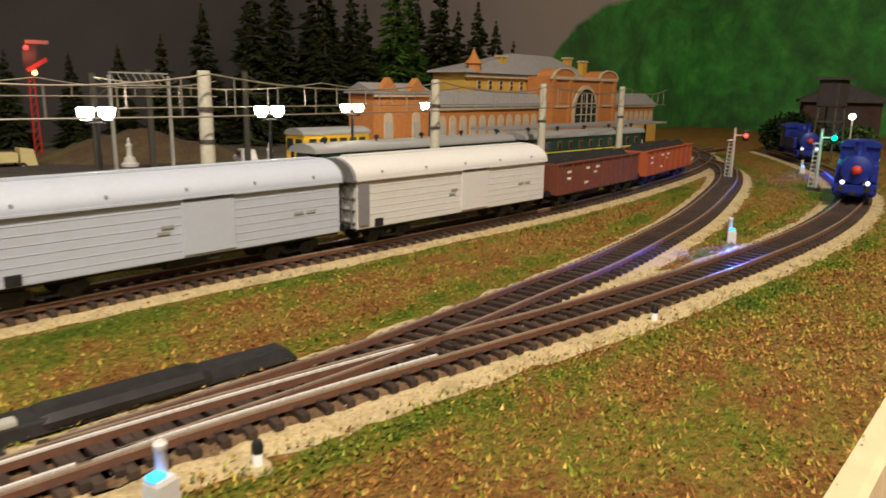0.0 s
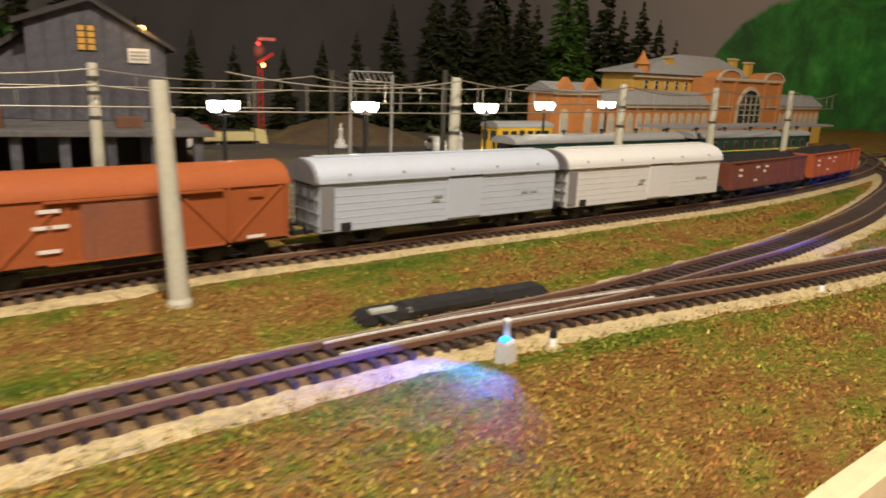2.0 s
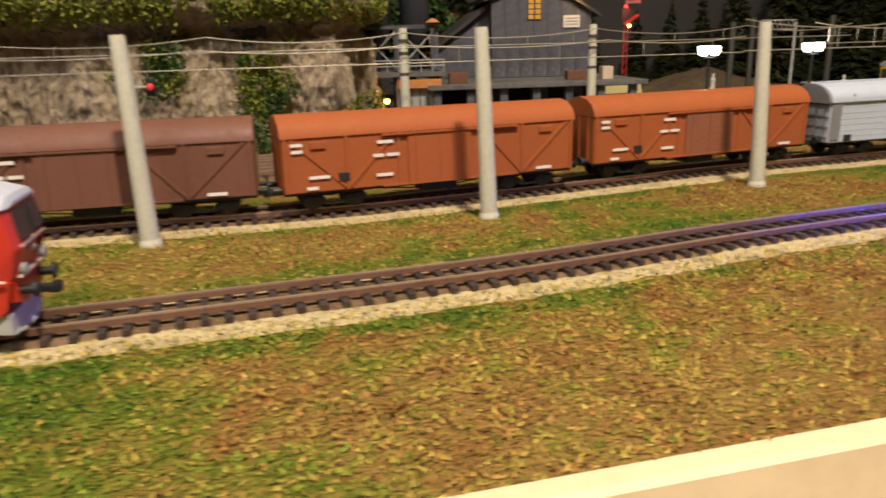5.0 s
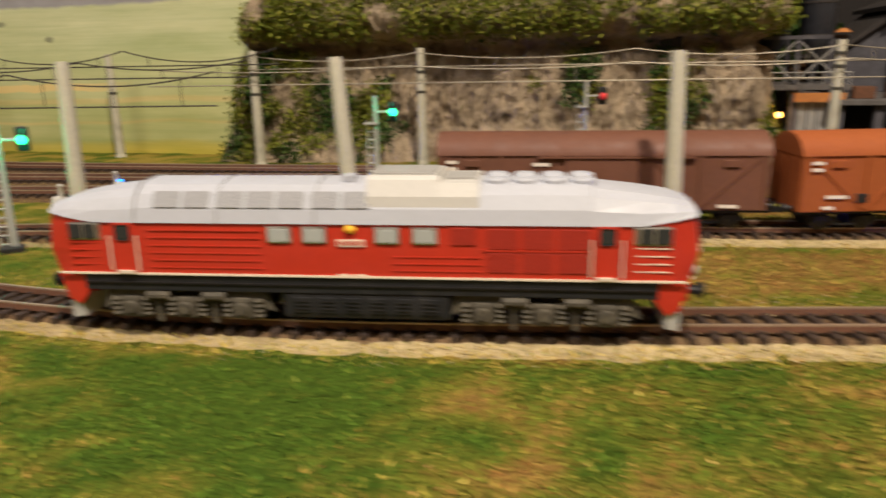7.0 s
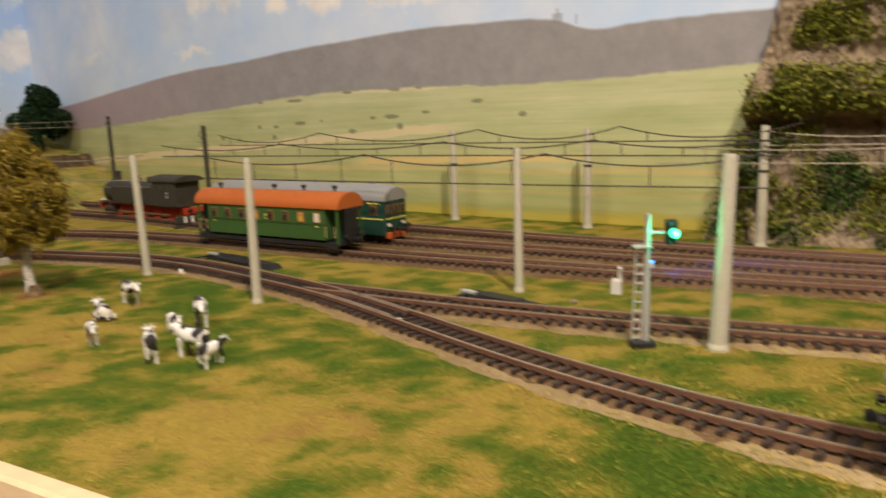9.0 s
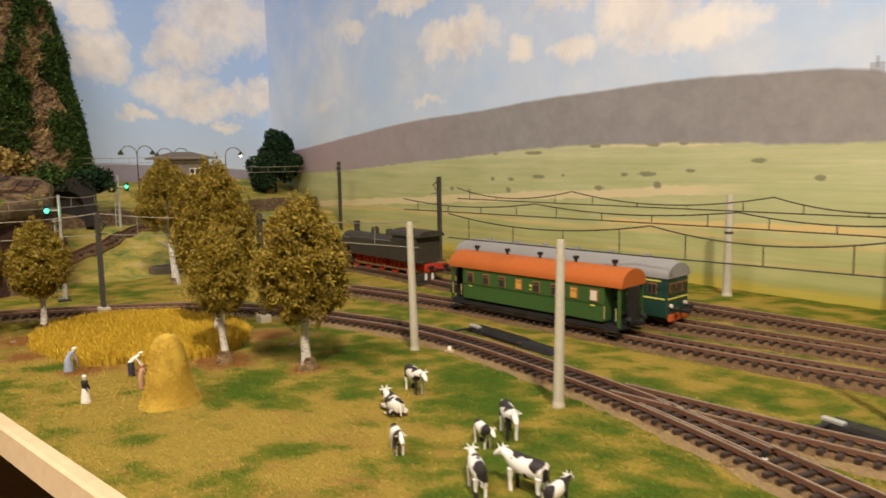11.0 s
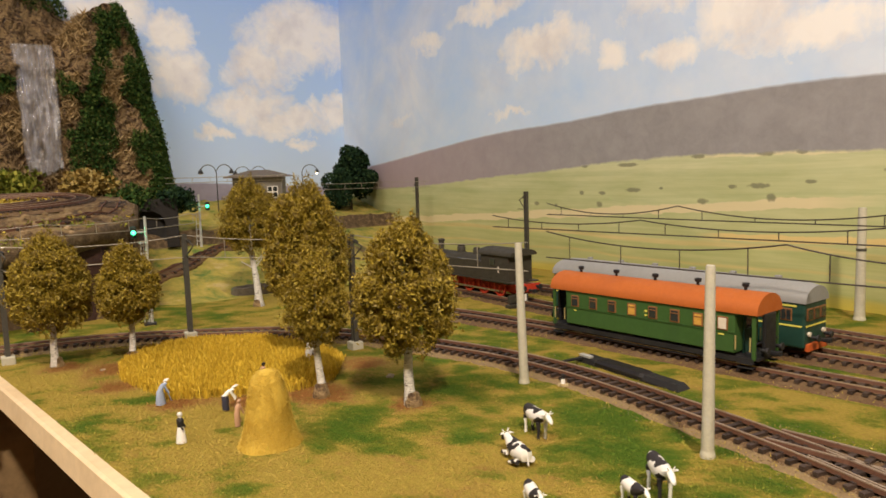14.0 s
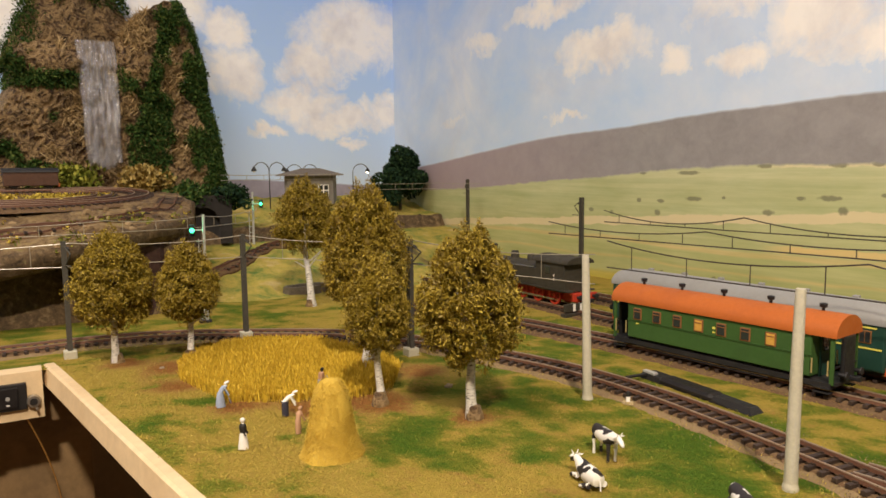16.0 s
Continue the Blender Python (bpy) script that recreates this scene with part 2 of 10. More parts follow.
def browner_in_the_west(material):
    """The shoulder's pale sand gives way to brown gravel towards the west."""
    t = material.node_tree
    bsdf = t.nodes["Principled BSDF"]
    place = t.nodes.new("ShaderNodeSeparateXYZ")
    t.links.new(coords(t), place.inputs[0])
    rag = maths(t, "MULTIPLY", maths(t, "SUBTRACT", noise_node(t, 60, 4, 0.7, 0.3, coords(t)).outputs[0], 0.5), 0.5)
    west = maths(t, "MULTIPLY", maths(t, "SUBTRACT", maths(t, "ADD", rag, -0.66), place.outputs[0]), 3.0, True)
    pale = bsdf.inputs["Base Color"].links[0].from_socket
    t.links.new(mixed(t, maths(t, "MULTIPLY", west, 0.8), pale, (0.20, 0.132, 0.068)), bsdf.inputs["Base Color"])


browner_in_the_west(SAND)
BALLAST = surface("brown_ballast", (0.135, 0.082, 0.044), 0.95, 0, 800, 0.6, 0.9, (0.26, 0.185, 0.10), 55, 0.5, 0.1)
SLEEPER = surface("sleeper_plastic", (0.040, 0.026, 0.020), 0.6, 0, 900, 0.3, 0.2, (0.11, 0.075, 0.05), 90, 0.4, 0.4, 0.5)
RAIL = surface("rusty_rail", (0.145, 0.066, 0.038), 0.55, 0.3, 900, 0.3, 0.2, (0.08, 0.04, 0.025), 80, 0.5, 0.5)
RAILTOP = surface("polished_rail_head", (0.47, 0.355, 0.26), 0.36, 0.55, 900, 0.15, 0.05, (0.26, 0.16, 0.10), 60, 0.5, 0.6)
CONCRETE = surface("concrete_pole", (0.50, 0.47, 0.36), 0.75, 0, 500, 0.12, 0.2, (0.32, 0.29, 0.21), 70, 0.4)
DARKPOLE = surface("dark_steel_pole", (0.075, 0.07, 0.055), 0.6, 0.2, 500, 0.3, 0.2)
WIRE_LIGHT = surface("silver_wire", (0.42, 0.38, 0.30), 0.4, 0.6, 500, 0.1, 0)
WIRE_DARK = surface("dark_wire", (0.06, 0.05, 0.045), 0.5, 0.4, 500, 0.1, 0)
FASCIA = surface("cream_board_edge", (0.72, 0.55, 0.33), 0.5, 0, 120, 0.10, 0.05, (0.55, 0.38, 0.2), 14, 0.4)
BLACK = surface("black_plastic", (0.018, 0.017, 0.017), 0.5, 0, 500, 0.3, 0.05)
WHITE = surface("white_plastic", (0.82, 0.80, 0.74), 0.45, 0, 400, 0.06, 0.05)
GREY = surface("grey_plastic", (0.34, 0.33, 0.31), 0.55, 0, 500, 0.12, 0.1, (0.2, 0.18, 0.15), 60, 0.4)
SILVER = surface("silver_lattice", (0.6, 0.6, 0.56), 0.45, 0.5, 500, 0.1, 0.05)


# ---- mesh helpers ----
def box_bm(bm, cx, cy, cz, sx, sy, sz, m=None, bevel=0.0):
    made = bmesh.ops.create_cube(bm, size=1)["verts"]
    bmesh.ops.scale(bm, vec=(sx, sy, sz), verts=made)
    bmesh.ops.translate(bm, vec=(cx, cy, cz), verts=made)
    if bevel:
        edges = list({e for v in made for e in v.link_edges})
        made = list({v for f in bmesh.ops.bevel(bm, geom=edges, offset=bevel, segments=2, affect="EDGES", profile=0.6)["faces"] for v in f.verts} | {v for v in made if v.is_valid})
    if m is not None:
        bmesh.ops.transform(bm, matrix=m, verts=made)
    return made


def box(cx, cy, cz, sx, sy, sz, bevel=0.0):
    bm = bmesh.new()
    box_bm(bm, cx, cy, cz, sx, sy, sz, None, bevel)
    return bm


def tube_bm(bm, a, b, r1, r2=None, n=10, caps=True):
    a, b = Vector(a), Vector(b)
    d = b - a
    made = bmesh.ops.create_cone(bm, cap_ends=caps, segments=n, radius1=r1, radius2=r1 if r2 is None else r2, depth=d.length)["verts"]
    bmesh.ops.transform(bm, matrix=Matrix.Translation((a + b) / 2) @ d.to_track_quat("Z", "Y").to_matrix().to_4x4(), verts=made)
    return made


def tube(a, b, r1, r2=None, n=10):
    bm = bmesh.new()
    tube_bm(bm, a, b, r1, r2, n)
    return bm


def ball(c, r, squash=1.0, sub=2):
    bm = bmesh.new()
    v = bmesh.ops.create_icosphere(bm, subdivisions=sub, radius=r)["verts"]
    bmesh.ops.scale(bm, vec=(1, 1, squash), verts=v)
    bmesh.ops.translate(bm, vec=c, verts=v)
    return bm


def lathe(rings, n=16, axis="Z"):
    """rings: (radius, height) from bottom to top."""
    bm = bmesh.new()
    rows = []
    for r, z in rings:
        rows.append([bm.verts.new((r * math.cos(2 * math.pi * k / n), r * math.sin(2 * math.pi * k / n), z)) for k in range(n)])
    for a, b in zip(rows, rows[1:]):
        for k in range(n):
            bm.faces.new((a[k], a[(k + 1) % n], b[(k + 1) % n], b[k]))
    bm.faces.new(rows[0][::-1])
    bm.faces.new(rows[-1])
    return bm


def loft(sections, close=True, caps=True):
    """A skin over sections, each a list of points."""
    bm = bmesh.new()
    rows = [[bm.verts.new(p) for p in s] for s in sections]
    for a, b in zip(rows, rows[1:]):
        n = len(a)
        for k in range(n if close else n - 1):
            bm.faces.new((a[k], a[(k + 1) % n], b[(k + 1) % n], b[k]))
    if caps:
        bm.faces.new(rows[0][::-1])
        bm.faces.new(rows[-1])
    bmesh.ops.recalc_face_normals(bm, faces=bm.faces)
    return bm


def extrude_xz(points, y0, y1):
    """A prism of a closed outline in x and z between y0 and y1."""
    return loft([[(x, y0, z) for x, z in points], [(x, y1, z) for x, z in points]])


def extrude_yz(points, x0, x1):
    return loft([[(x0, y, z) for y, z in points], [(x1, y, z) for y, z in points]])


def mesh_of(name, bm, material, smooth=False):
    me = bpy.data.meshes.new(name)
    bm.to_mesh(me)
    bm.free()
    me.materials.append(material)
    if smooth:
        me.shade_smooth()
        me.set_sharp_from_angle(angle=math.radians(42))
    return me


def part(name, bm, material, parent, label="", smooth=False, at=None):
    ob = new(name, mesh_of(name, bm, material, smooth))
    ob.parent = parent
    if at is not None:
        ob.matrix_basis = at
    if label:
        ob["label"] = label
    return ob


def shared(name, me, parent, m):
    ob = new(name, me)
    ob.parent = parent
    ob.matrix_basis = m
    return ob


def thing(name, m, label, category, group="", kind=""):
    ob = new(name)
    ob.empty_display_size = 0.01
    ob.matrix_basis = m
    return tagged(ob, label, category, group, kind)


def whole(name, bm, material, label, category, m=None, group="", kind="", smooth=False):
    ob = new(name, mesh_of(name, bm, material, smooth))
    if m is not None:
        ob.matrix_basis = m
    return tagged(ob, label, category, group, kind)


def raw_mesh(name, verts, faces, material, smooth=False):
    me = bpy.data.meshes.new(name)
    me.from_pydata(verts, [], faces)
    me.materials.append(material)
    if smooth:
        me.shade_smooth()
    return me


# ---- lines of the plan ----
def smooth_line(points, step=0.006):
    """Points of a smooth line through the given ones, evenly spaced."""
    p = [np.array(q, float) for q in points]
    p = [2 * p[0] - p[1], *p, 2 * p[-1] - p[-2]]
    out = []
    for a, b, c, d in zip(p, p[1:], p[2:], p[3:]):
        for u in np.linspace(0, 1, 24, endpoint=False):
            out.append(0.5 * (2 * b + (c - a) * u + (2 * a - 5 * b + 4 * c - d) * u**2 + (3 * b - a - 3 * c + d) * u**3))
    out.append(p[-2])
    out = np.array(out)
    s = np.r_[0, np.cumsum(np.linalg.norm(np.diff(out, axis=0), axis=1))]
    even = np.arange(0, s[-1], step)
    return np.stack([np.interp(even, s, out[:, k]) for k in range(out.shape[1])], 1)


def headings(line):
    d = np.gradient(line, axis=0)[:, :2]
    d /= np.linalg.norm(d, axis=1, keepdims=True) + 1e-12
    return d, np.stack([-d[:, 1], d[:, 0]], 1)


LINES = {
    "front": [(1.0, 0.72), (0.89, 0.61), (0.74, 0.485), (0.6, 0.395), (0.51, 0.350), (0.4, 0.312), (0.3, 0.286), (0.2, 0.268), (0.12, 0.257), (0.04, 0.249), (-0.06, 0.243), (-0.15, 0.234), (-0.234, 0.217), (-0.316, 0.196), (-0.42, 0.166), (-0.53, 0.143), (-0.61, 0.127), (-0.66, 0.118), (-0.72, 0.110), (-0.78, 0.106), (-0.85, 0.107), (-0.91, 0.115), (-0.975, 0.129), (-1.09, 0.160), (-1.15, 0.173), (-1.225, 0.182), (-1.3, 0.187), (-1.37, 0.182), (-1.43, 0.166), (-1.51, 0.137), (-1.582, 0.085), (-1.632, 0.016), (-1.668, -0.049), (-1.683, -0.11), (-1.685, -0.18), (-1.68, -0.34), (-1.68, -0.6)],
    "branch": [(-0.15, 0.236), (-0.06, 0.253), (0.0, 0.269), (0.06, 0.286), (0.12, 0.303), (0.2, 0.332), (0.3, 0.372), (0.42, 0.43), (0.55, 0.5), (0.66, 0.575), (0.74, 0.66)],
    "second": [(0.95, 0.84), (0.8, 0.70), (0.68, 0.625), (0.55, 0.565), (0.4, 0.51), (0.285, 0.474), (0.2, 0.452), (0.09, 0.429), (0.018, 0.414), (-0.065, 0.4), (-0.147, 0.382), (-0.211, 0.37), (-0.265, 0.356), (-0.309, 0.343), (-0.348, 0.331), (-0.408, 0.313), (-0.5, 0.290), (-0.6, 0.277), (-0.7, 0.264), (-0.775, 0.247), (-0.87, 0.223), (-0.97, 0.201), (-1.06, 0.187), (-1.16, 0.177)],
    "third": [(-0.3, 0.47), (-0.6, 0.41), (-0.8, 0.362), (-0.95, 0.332), (-1.1, 0.308), (-1.2, 0.296), (-1.3, 0.288), (-1.42, 0.276), (-1.55, 0.25), (-1.68, 0.2)],
    "fourth": [(-0.2, 0.51), (-0.6, 0.445), (-0.8, 0.41), (-0.95, 0.388), (-1.25, 0.355), (-1.45, 0.345), (-1.65, 0.345), (-1.85, 0.33)],
    "fifth": [(-0.3, 0.535), (-0.6, 0.475), (-0.95, 0.44), (-1.25, 0.425), (-1.6, 0.42), (-1.95, 0.40)],
}
RAIL_TOP = 0.0056


def on_line(name, x):
    """The place on a line at x, and the turn in degrees that lays +x along it to the east."""
    l = smooth_line(LINES[name])
    k = int(np.argmin(np.abs(l[:, 0] - x)))
    d, _ = headings(l)
    dx, dy = d[k] * (1 if d[k][0] > 0 else -1)
    return l[k][0], l[k][1], math.degrees(math.atan2(dy, dx))


# ---- the board and the room ----
EDGE = [(1.75, 0.52), (1.2, 0.40), (0.6, 0.262), (0.042, 0.128), (-0.10, 0.095), (-0.228, 0.061), (-0.333, 0.038), (-0.7, -0.018), (-1.09, -0.073), (-1.34, -0.110), (-1.535, -0.137), (-1.612, -0.148)]
WING_X = -1.612


def edge_y(x):
    xs, ys = zip(*sorted(EDGE))
    return float(np.interp(x, xs, ys))


def hill_height(x, y):
    """The meadow is flat; the ground swells a little in the west and towards the painted walls."""
    h = 0.0012 * noise.noise((x * 9, y * 9, 0.3)) + 0.0006 * noise.noise((x * 60, y * 60, 1.7))
    return h


def distance_field(keys):
    pts = np.concatenate([smooth_line(LINES[k], 0.012) for k in keys])

    def far(xy):
        out = np.full(len(xy), 9.0)
        for s in range(0, len(xy), 4000):
            d = xy[s : s + 4000, None, :] - pts[None]
            out[s : s + 4000] = np.sqrt((d**2).sum(-1).min(1))
        return out

    return far


def dress(me, verts):
    """Give a turf mesh its greenness and dryness, point by point."""
    xy = np.array(verts)[:, :2]
    d = distance_field(("front", "branch", "second", "third", "fourth", "fifth"))(xy)
    verge = np.clip(1 - np.abs(d - 0.034) / 0.013, 0, 1)
    vals = [turf_field(x, y, v) for (x, y), v in zip(xy, verge)]
    for k, name in enumerate(("green", "straw")):
        at = me.attributes.new(name, "FLOAT", "POINT")
        at.data.foreach_set("value", [v[k] for v in vals])


def ground_sheet():
    """The planted board: one sheet from the front edge to the walls, cut along the front edge and the west wing."""
    verts, faces, grid = [], [], {}
    xs = np.r_[np.arange(-2.36, -0.2, 0.007), np.arange(-0.2, 1.76, 0.012)]
    rows = 120
    for i, x in enumerate(xs):
        y0 = edge_y(x) if x > WING_X else -0.75
        y1 = 1.40 if x > -0.55 else 0.56
        for j in range(rows + 1):
            u = j / rows
            y = y0 + (y1 - y0) * (u ** 1.25)
            grid[i, j] = len(verts)
            drop = 0.0 if j else 0.0015
            verts.append((x, y, hill_height(x, y) - drop))
    # level and slightly sunk under the ballast
    far = distance_field(("front", "branch", "second", "third", "fourth", "fifth"))(np.array(verts)[:, :2])
    level = np.clip((far - 0.0235) / 0.012, 0, 1)
    verts = [(x, y, z * k - 0.0010 * (1 - k)) for (x, y, z), k in zip(verts, level)]
    for i in range(len(xs) - 1):
        for j in range(rows):
            if (xs[i] > WING_X) != (xs[i + 1] > WING_X) and j == -1:
                continue
            faces.append((grid[i, j], grid[i + 1, j], grid[i + 1, j + 1], grid[i, j + 1]))
    me = raw_mesh("ground", verts, faces, TURF, True)
    dress(me, verts)
    ob = new("ground", me)
    tagged(ob, "flocked turf in rust brown, straw yellow and patchy green on the layout board", "ground", "", "structure")
    return ob


ground_sheet()


def fascia():
    """The cream edging board along the front and round the west wing."""
    bm = bmesh.new()
    top, low, w = 0.0012, -0.013, 0.006
    pts = [(x, y) for x, y in EDGE] + [(WING_X - 0.012, -0.150)]
    sec = []
    for k, (x, y) in enumerate(pts):
        sec.append([(x, y - w, low), (x, y - w + 0.002, top - 0.001), (x, y - w + 0.004, top), (x, y + 0.004, top), (x, y + 0.004, low)])
    bm = loft(sec)
    ob = whole("fascia_front", bm, FASCIA, "cream painted wooden edging along the front of the layout board", "edging", None, "", "structure")
    sec = []
    for y in (-0.1555, -0.3, -0.75):
        x = WING_X - 0.004
        sec.append([(x + 0.012, y, -0.036), (x + 0.012, y, top), (x, y, top + 0.0008), (x - 0.006, y, top), (x - 0.006, y, -0.036)])
    whole("fascia_wing", loft(sec), FASCIA, "cream wooden control strip with sockets under the west wing", "edging", None, "", "structure")


fascia()

ROOM_WALL = surface("room_wall", (0.42, 0.30, 0.17), 0.8, 0, 60, 0.1, 0.1, (0.3, 0.2, 0.11), 6, 0.4)
FLOOR = surface("room_floor", (0.12, 0.075, 0.04), 0.5, 0, 80, 0.2, 0.1, (0.06, 0.04, 0.02), 7, 0.5)
CEIL = surface("ceiling_paint", (0.78, 0.74, 0.66), 0.9, 0, 50, 0.05, 0.1)
UNDER = surface("under_board", (0.26, 0.17, 0.08), 0.8, 0, 90, 0.25, 0.1, (0.08, 0.05, 0.03), 10, 0.5)


def painted_night_wall():
    """Dark grey-brown night sky, with a broad green hill painted over its east part."""
    m, t, bsdf = nodes_of("painted_night_wall")
    v = coords(t)
    sep = t.nodes.new("ShaderNodeSeparateXYZ")
    t.links.new(v, sep.inputs[0])
    cloud = noise_node(t, 2.2, 5, 0.6, 0.5, v)
    sky = ramp_node(t, cloud.outputs[0], [(0.3, (0.022, 0.019, 0.018)), (0.60, (0.052, 0.044, 0.042)), (0.85, (0.12, 0.10, 0.09))]).outputs[0]
    sky = mixed(t, maths(t, "MULTIPLY", maths(t, "SUBTRACT", sep.outputs[0], 0.45), 0.9, True), sky, (0.46, 0.385, 0.35))
    leaf = noise_node(t, 14, 6, 0.7, 0.4, v)
    green = ramp_node(t, leaf.outputs[0], [(0.3, (0.030, 0.130, 0.028)), (0.55, (0.060, 0.30, 0.045)), (0.8, (0.15, 0.46, 0.09))]).outputs[0]
    mottle = noise_node(t, 4.5, 5, 0.65, 0.6, v)
    green = mixed(t, ramp_node(t, mottle.outputs[0], [(0.42, (0, 0, 0)), (0.62, (0.75,) * 3)]).outputs[0], green, (0.030, 0.060, 0.022))
    curve = t.nodes.new("ShaderNodeFloatCurve")
    c = curve.mapping.curves[0]
    # height of the hill's crest against x, both over fixed ranges (x 1.0 to 2.0, z 0 to 0.5)
    for k, (px, pz) in enumerate([(0.0, 0.0), (0.10, 0.30), (0.20, 0.52), (0.34, 0.66), (0.6, 0.78), (1.0, 0.74)]):
        if k in (0,):
            c.points[0].location = (px, pz)
        elif k == 5:
            c.points[-1].location = (px, pz)
        else:
            c.points.new(px, pz)
    curve.mapping.update()
    wob = maths(t, "MULTIPLY", maths(t, "SUBTRACT", noise_node(t, 9, 3, 0.6, 0, v).outputs[0], 0.5), 0.05)
    u = maths(t, "SUBTRACT", sep.outputs[0], 1.02, True)
    t.links.new(u, curve.inputs["Value"])
    crest = maths(t, "MULTIPLY", curve.outputs[0], 0.5)
    f = maths(t, "MULTIPLY", maths(t, "SUBTRACT", maths(t, "ADD", crest, wob), sep.outputs[2]), 60.0, True)
    f = maths(t, "MULTIPLY", f, maths(t, "GREATER_THAN", sep.outputs[0], 1.02))
    t.links.new(mixed(t, f, sky, green), bsdf.inputs["Base Color"])
    bsdf.inputs["Roughness"].default_value = 0.8
    bumped(t, bsdf, leaf.outputs[0], 0.2, 0.01)
    return m


def printed_landscape(axis, ridge, field, clouds, lo, hi, wooded, haze, strips=(), hedges=()):
    """A printed view on a wall: pale fields with hedges, a wooded ridge and a sky with clouds. ridge and field: heights along the wall."""
    m, t, bsdf = nodes_of("printed_landscape_" + axis)
    v = coords(t)
    sep = t.nodes.new("ShaderNodeSeparateXYZ")
    t.links.new(v, sep.inputs[0])
    along, z = sep.outputs["XYZ".index(axis)], sep.outputs[2]
    u = maths(t, "DIVIDE", maths(t, "SUBTRACT", along, lo), hi - lo, True)

    def height(points):
        n = t.nodes.new("ShaderNodeFloatCurve")
        c = n.mapping.curves[0]
        pts = [((p - lo) / (hi - lo), q / 0.4) for p, q in sorted(points)]
        c.points[0].location = pts[0]
        c.points[-1].location = pts[-1]
        for p in pts[1:-1]:
            c.points.new(*p)
        n.mapping.update()
        t.links.new(u, n.inputs["Value"])
        return maths(t, "MULTIPLY", n.outputs[0], 0.4)

    rough_edge = maths(t, "MULTIPLY", maths(t, "SUBTRACT", noise_node(t, 60, 3, 0.6, 0, v).outputs[0], 0.5), 0.006)
    # sky
    wob = noise_node(t, 13, 6, 0.62, 0.3, v)
    sepw = t.nodes.new("ShaderNodeSeparateColor")
    t.links.new(wob.outputs["Color"], sepw.inputs[0])
    best = None
    for a, b, ra, rb, k in clouds:
        da = maths(t, "DIVIDE", maths(t, "ADD", maths(t, "SUBTRACT", along, a), maths(t, "MULTIPLY", maths(t, "SUBTRACT", sepw.outputs[0], 0.5), 0.13)), ra)
        db = maths(t, "DIVIDE", maths(t, "ADD", maths(t, "SUBTRACT", z, b), maths(t, "MULTIPLY", maths(t, "SUBTRACT", sepw.outputs[1], 0.5), 0.11)), rb)
        d = maths(t, "SUBTRACT", k, maths(t, "ADD", maths(t, "POWER", maths(t, "ABSOLUTE", da), 2.0), maths(t, "POWER", maths(t, "ABSOLUTE", db), 2.0)))
        best = d if best is None else maths(t, "MAXIMUM", best, d)
    wisps = maths(t, "MULTIPLY", maths(t, "SUBTRACT", noise_node(t, 6, 6, 0.6, 0.4, v).outputs[0], haze), 1.6, True)
    puff = maths(t, "MAXIMUM", ramp_node(t, maths(t, "ADD", best, maths(t, "MULTIPLY", maths(t, "SUBTRACT", noise_node(t, 34, 5, 0.65, 0.3, v).outputs[0], 0.5), 0.9)), [(0.0, (0, 0, 0)), (0.35, (0.55,) * 3), (0.85, (1, 1, 1))]).outputs[0], wisps)
    blue = ramp_node(t, maths(t, "MULTIPLY", z, 2.0), [(0.2, (0.70, 0.83, 1.0)), (0.55, (0.50, 0.70, 1.0)), (1.0, (0.38, 0.58, 0.98))]).outputs[0]
    white = ramp_node(t, noise_node(t, 16, 5, 0.6, 0.2, v).outputs[0], [(0.3, (0.80, 0.79, 0.82)), (0.55, (0.97, 0.96, 0.95))]).outputs[0]
    sky = mixed(t, puff, blue, white)
    # wooded ridge
    wood = ramp_node(t, noise_node(t, 45, 6, 0.7, 0.3, v).outputs[0], [(0.3, shade(wooded, 0.86)), (0.7, shade(wooded, 1.10))]).outputs[0]
    wood = mixed(t, ramp_node(t, u, [(0.05, (0.95,) * 3), (0.5, (0, 0, 0))]).outputs[0], wood, (0.48, 0.37, 0.41))
    # fields in bands
    tilt = maths(t, "ADD", z, maths(t, "MULTIPLY", maths(t, "SUBTRACT", noise_node(t, 3.5, 3, 0.5, 0, v).outputs[0], 0.5), 0.03))
    bands = ramp_node(t, maths(t, "MULTIPLY", tilt, 5.5), [(0.0, (0.60, 0.47, 0.09)), (0.045, (0.60, 0.48, 0.13)), (0.075, (0.50, 0.49, 0.225)), (0.16, (0.52, 0.505, 0.24)), (0.175, (0.66, 0.53, 0.24)), (0.19, (0.54, 0.52, 0.25)), (0.28, (0.560, 0.545, 0.260)), (0.292, (0.720, 0.570, 0.280)), (0.312, (0.700, 0.570, 0.280)), (0.324, (0.590, 0.570, 0.300)), (0.505, (0.620, 0.600, 0.340)), (0.556, (0.590, 0.590, 0.330)), (0.86, (0.690, 0.660, 0.420))]).outputs[0]
    stretch = t.nodes.new("ShaderNodeMapping")
    stretch.inputs["Scale"].default_value = (1, 1, 4)
    t.links.new(v, stretch.inputs[0])
    patch = noise_node(t, 9, 5, 0.6, 0.2, stretch.outputs[0])
    bands = mixed(t, 0.75, bands, ramp_node(t, patch.outputs[0], [(0.3, (0.72, 0.76, 0.62)), (0.7, (1, 1, 1))]).outputs[0], "MULTIPLY")
    # faint mown streaks
    streak = t.nodes.new("ShaderNodeMapping")
    streak.inputs["Scale"].default_value = (0.5, 0.5, 16)
    streak.inputs["Rotation"].default_value = (0, 0.10, 0)
    t.links.new(v, streak.inputs[0])
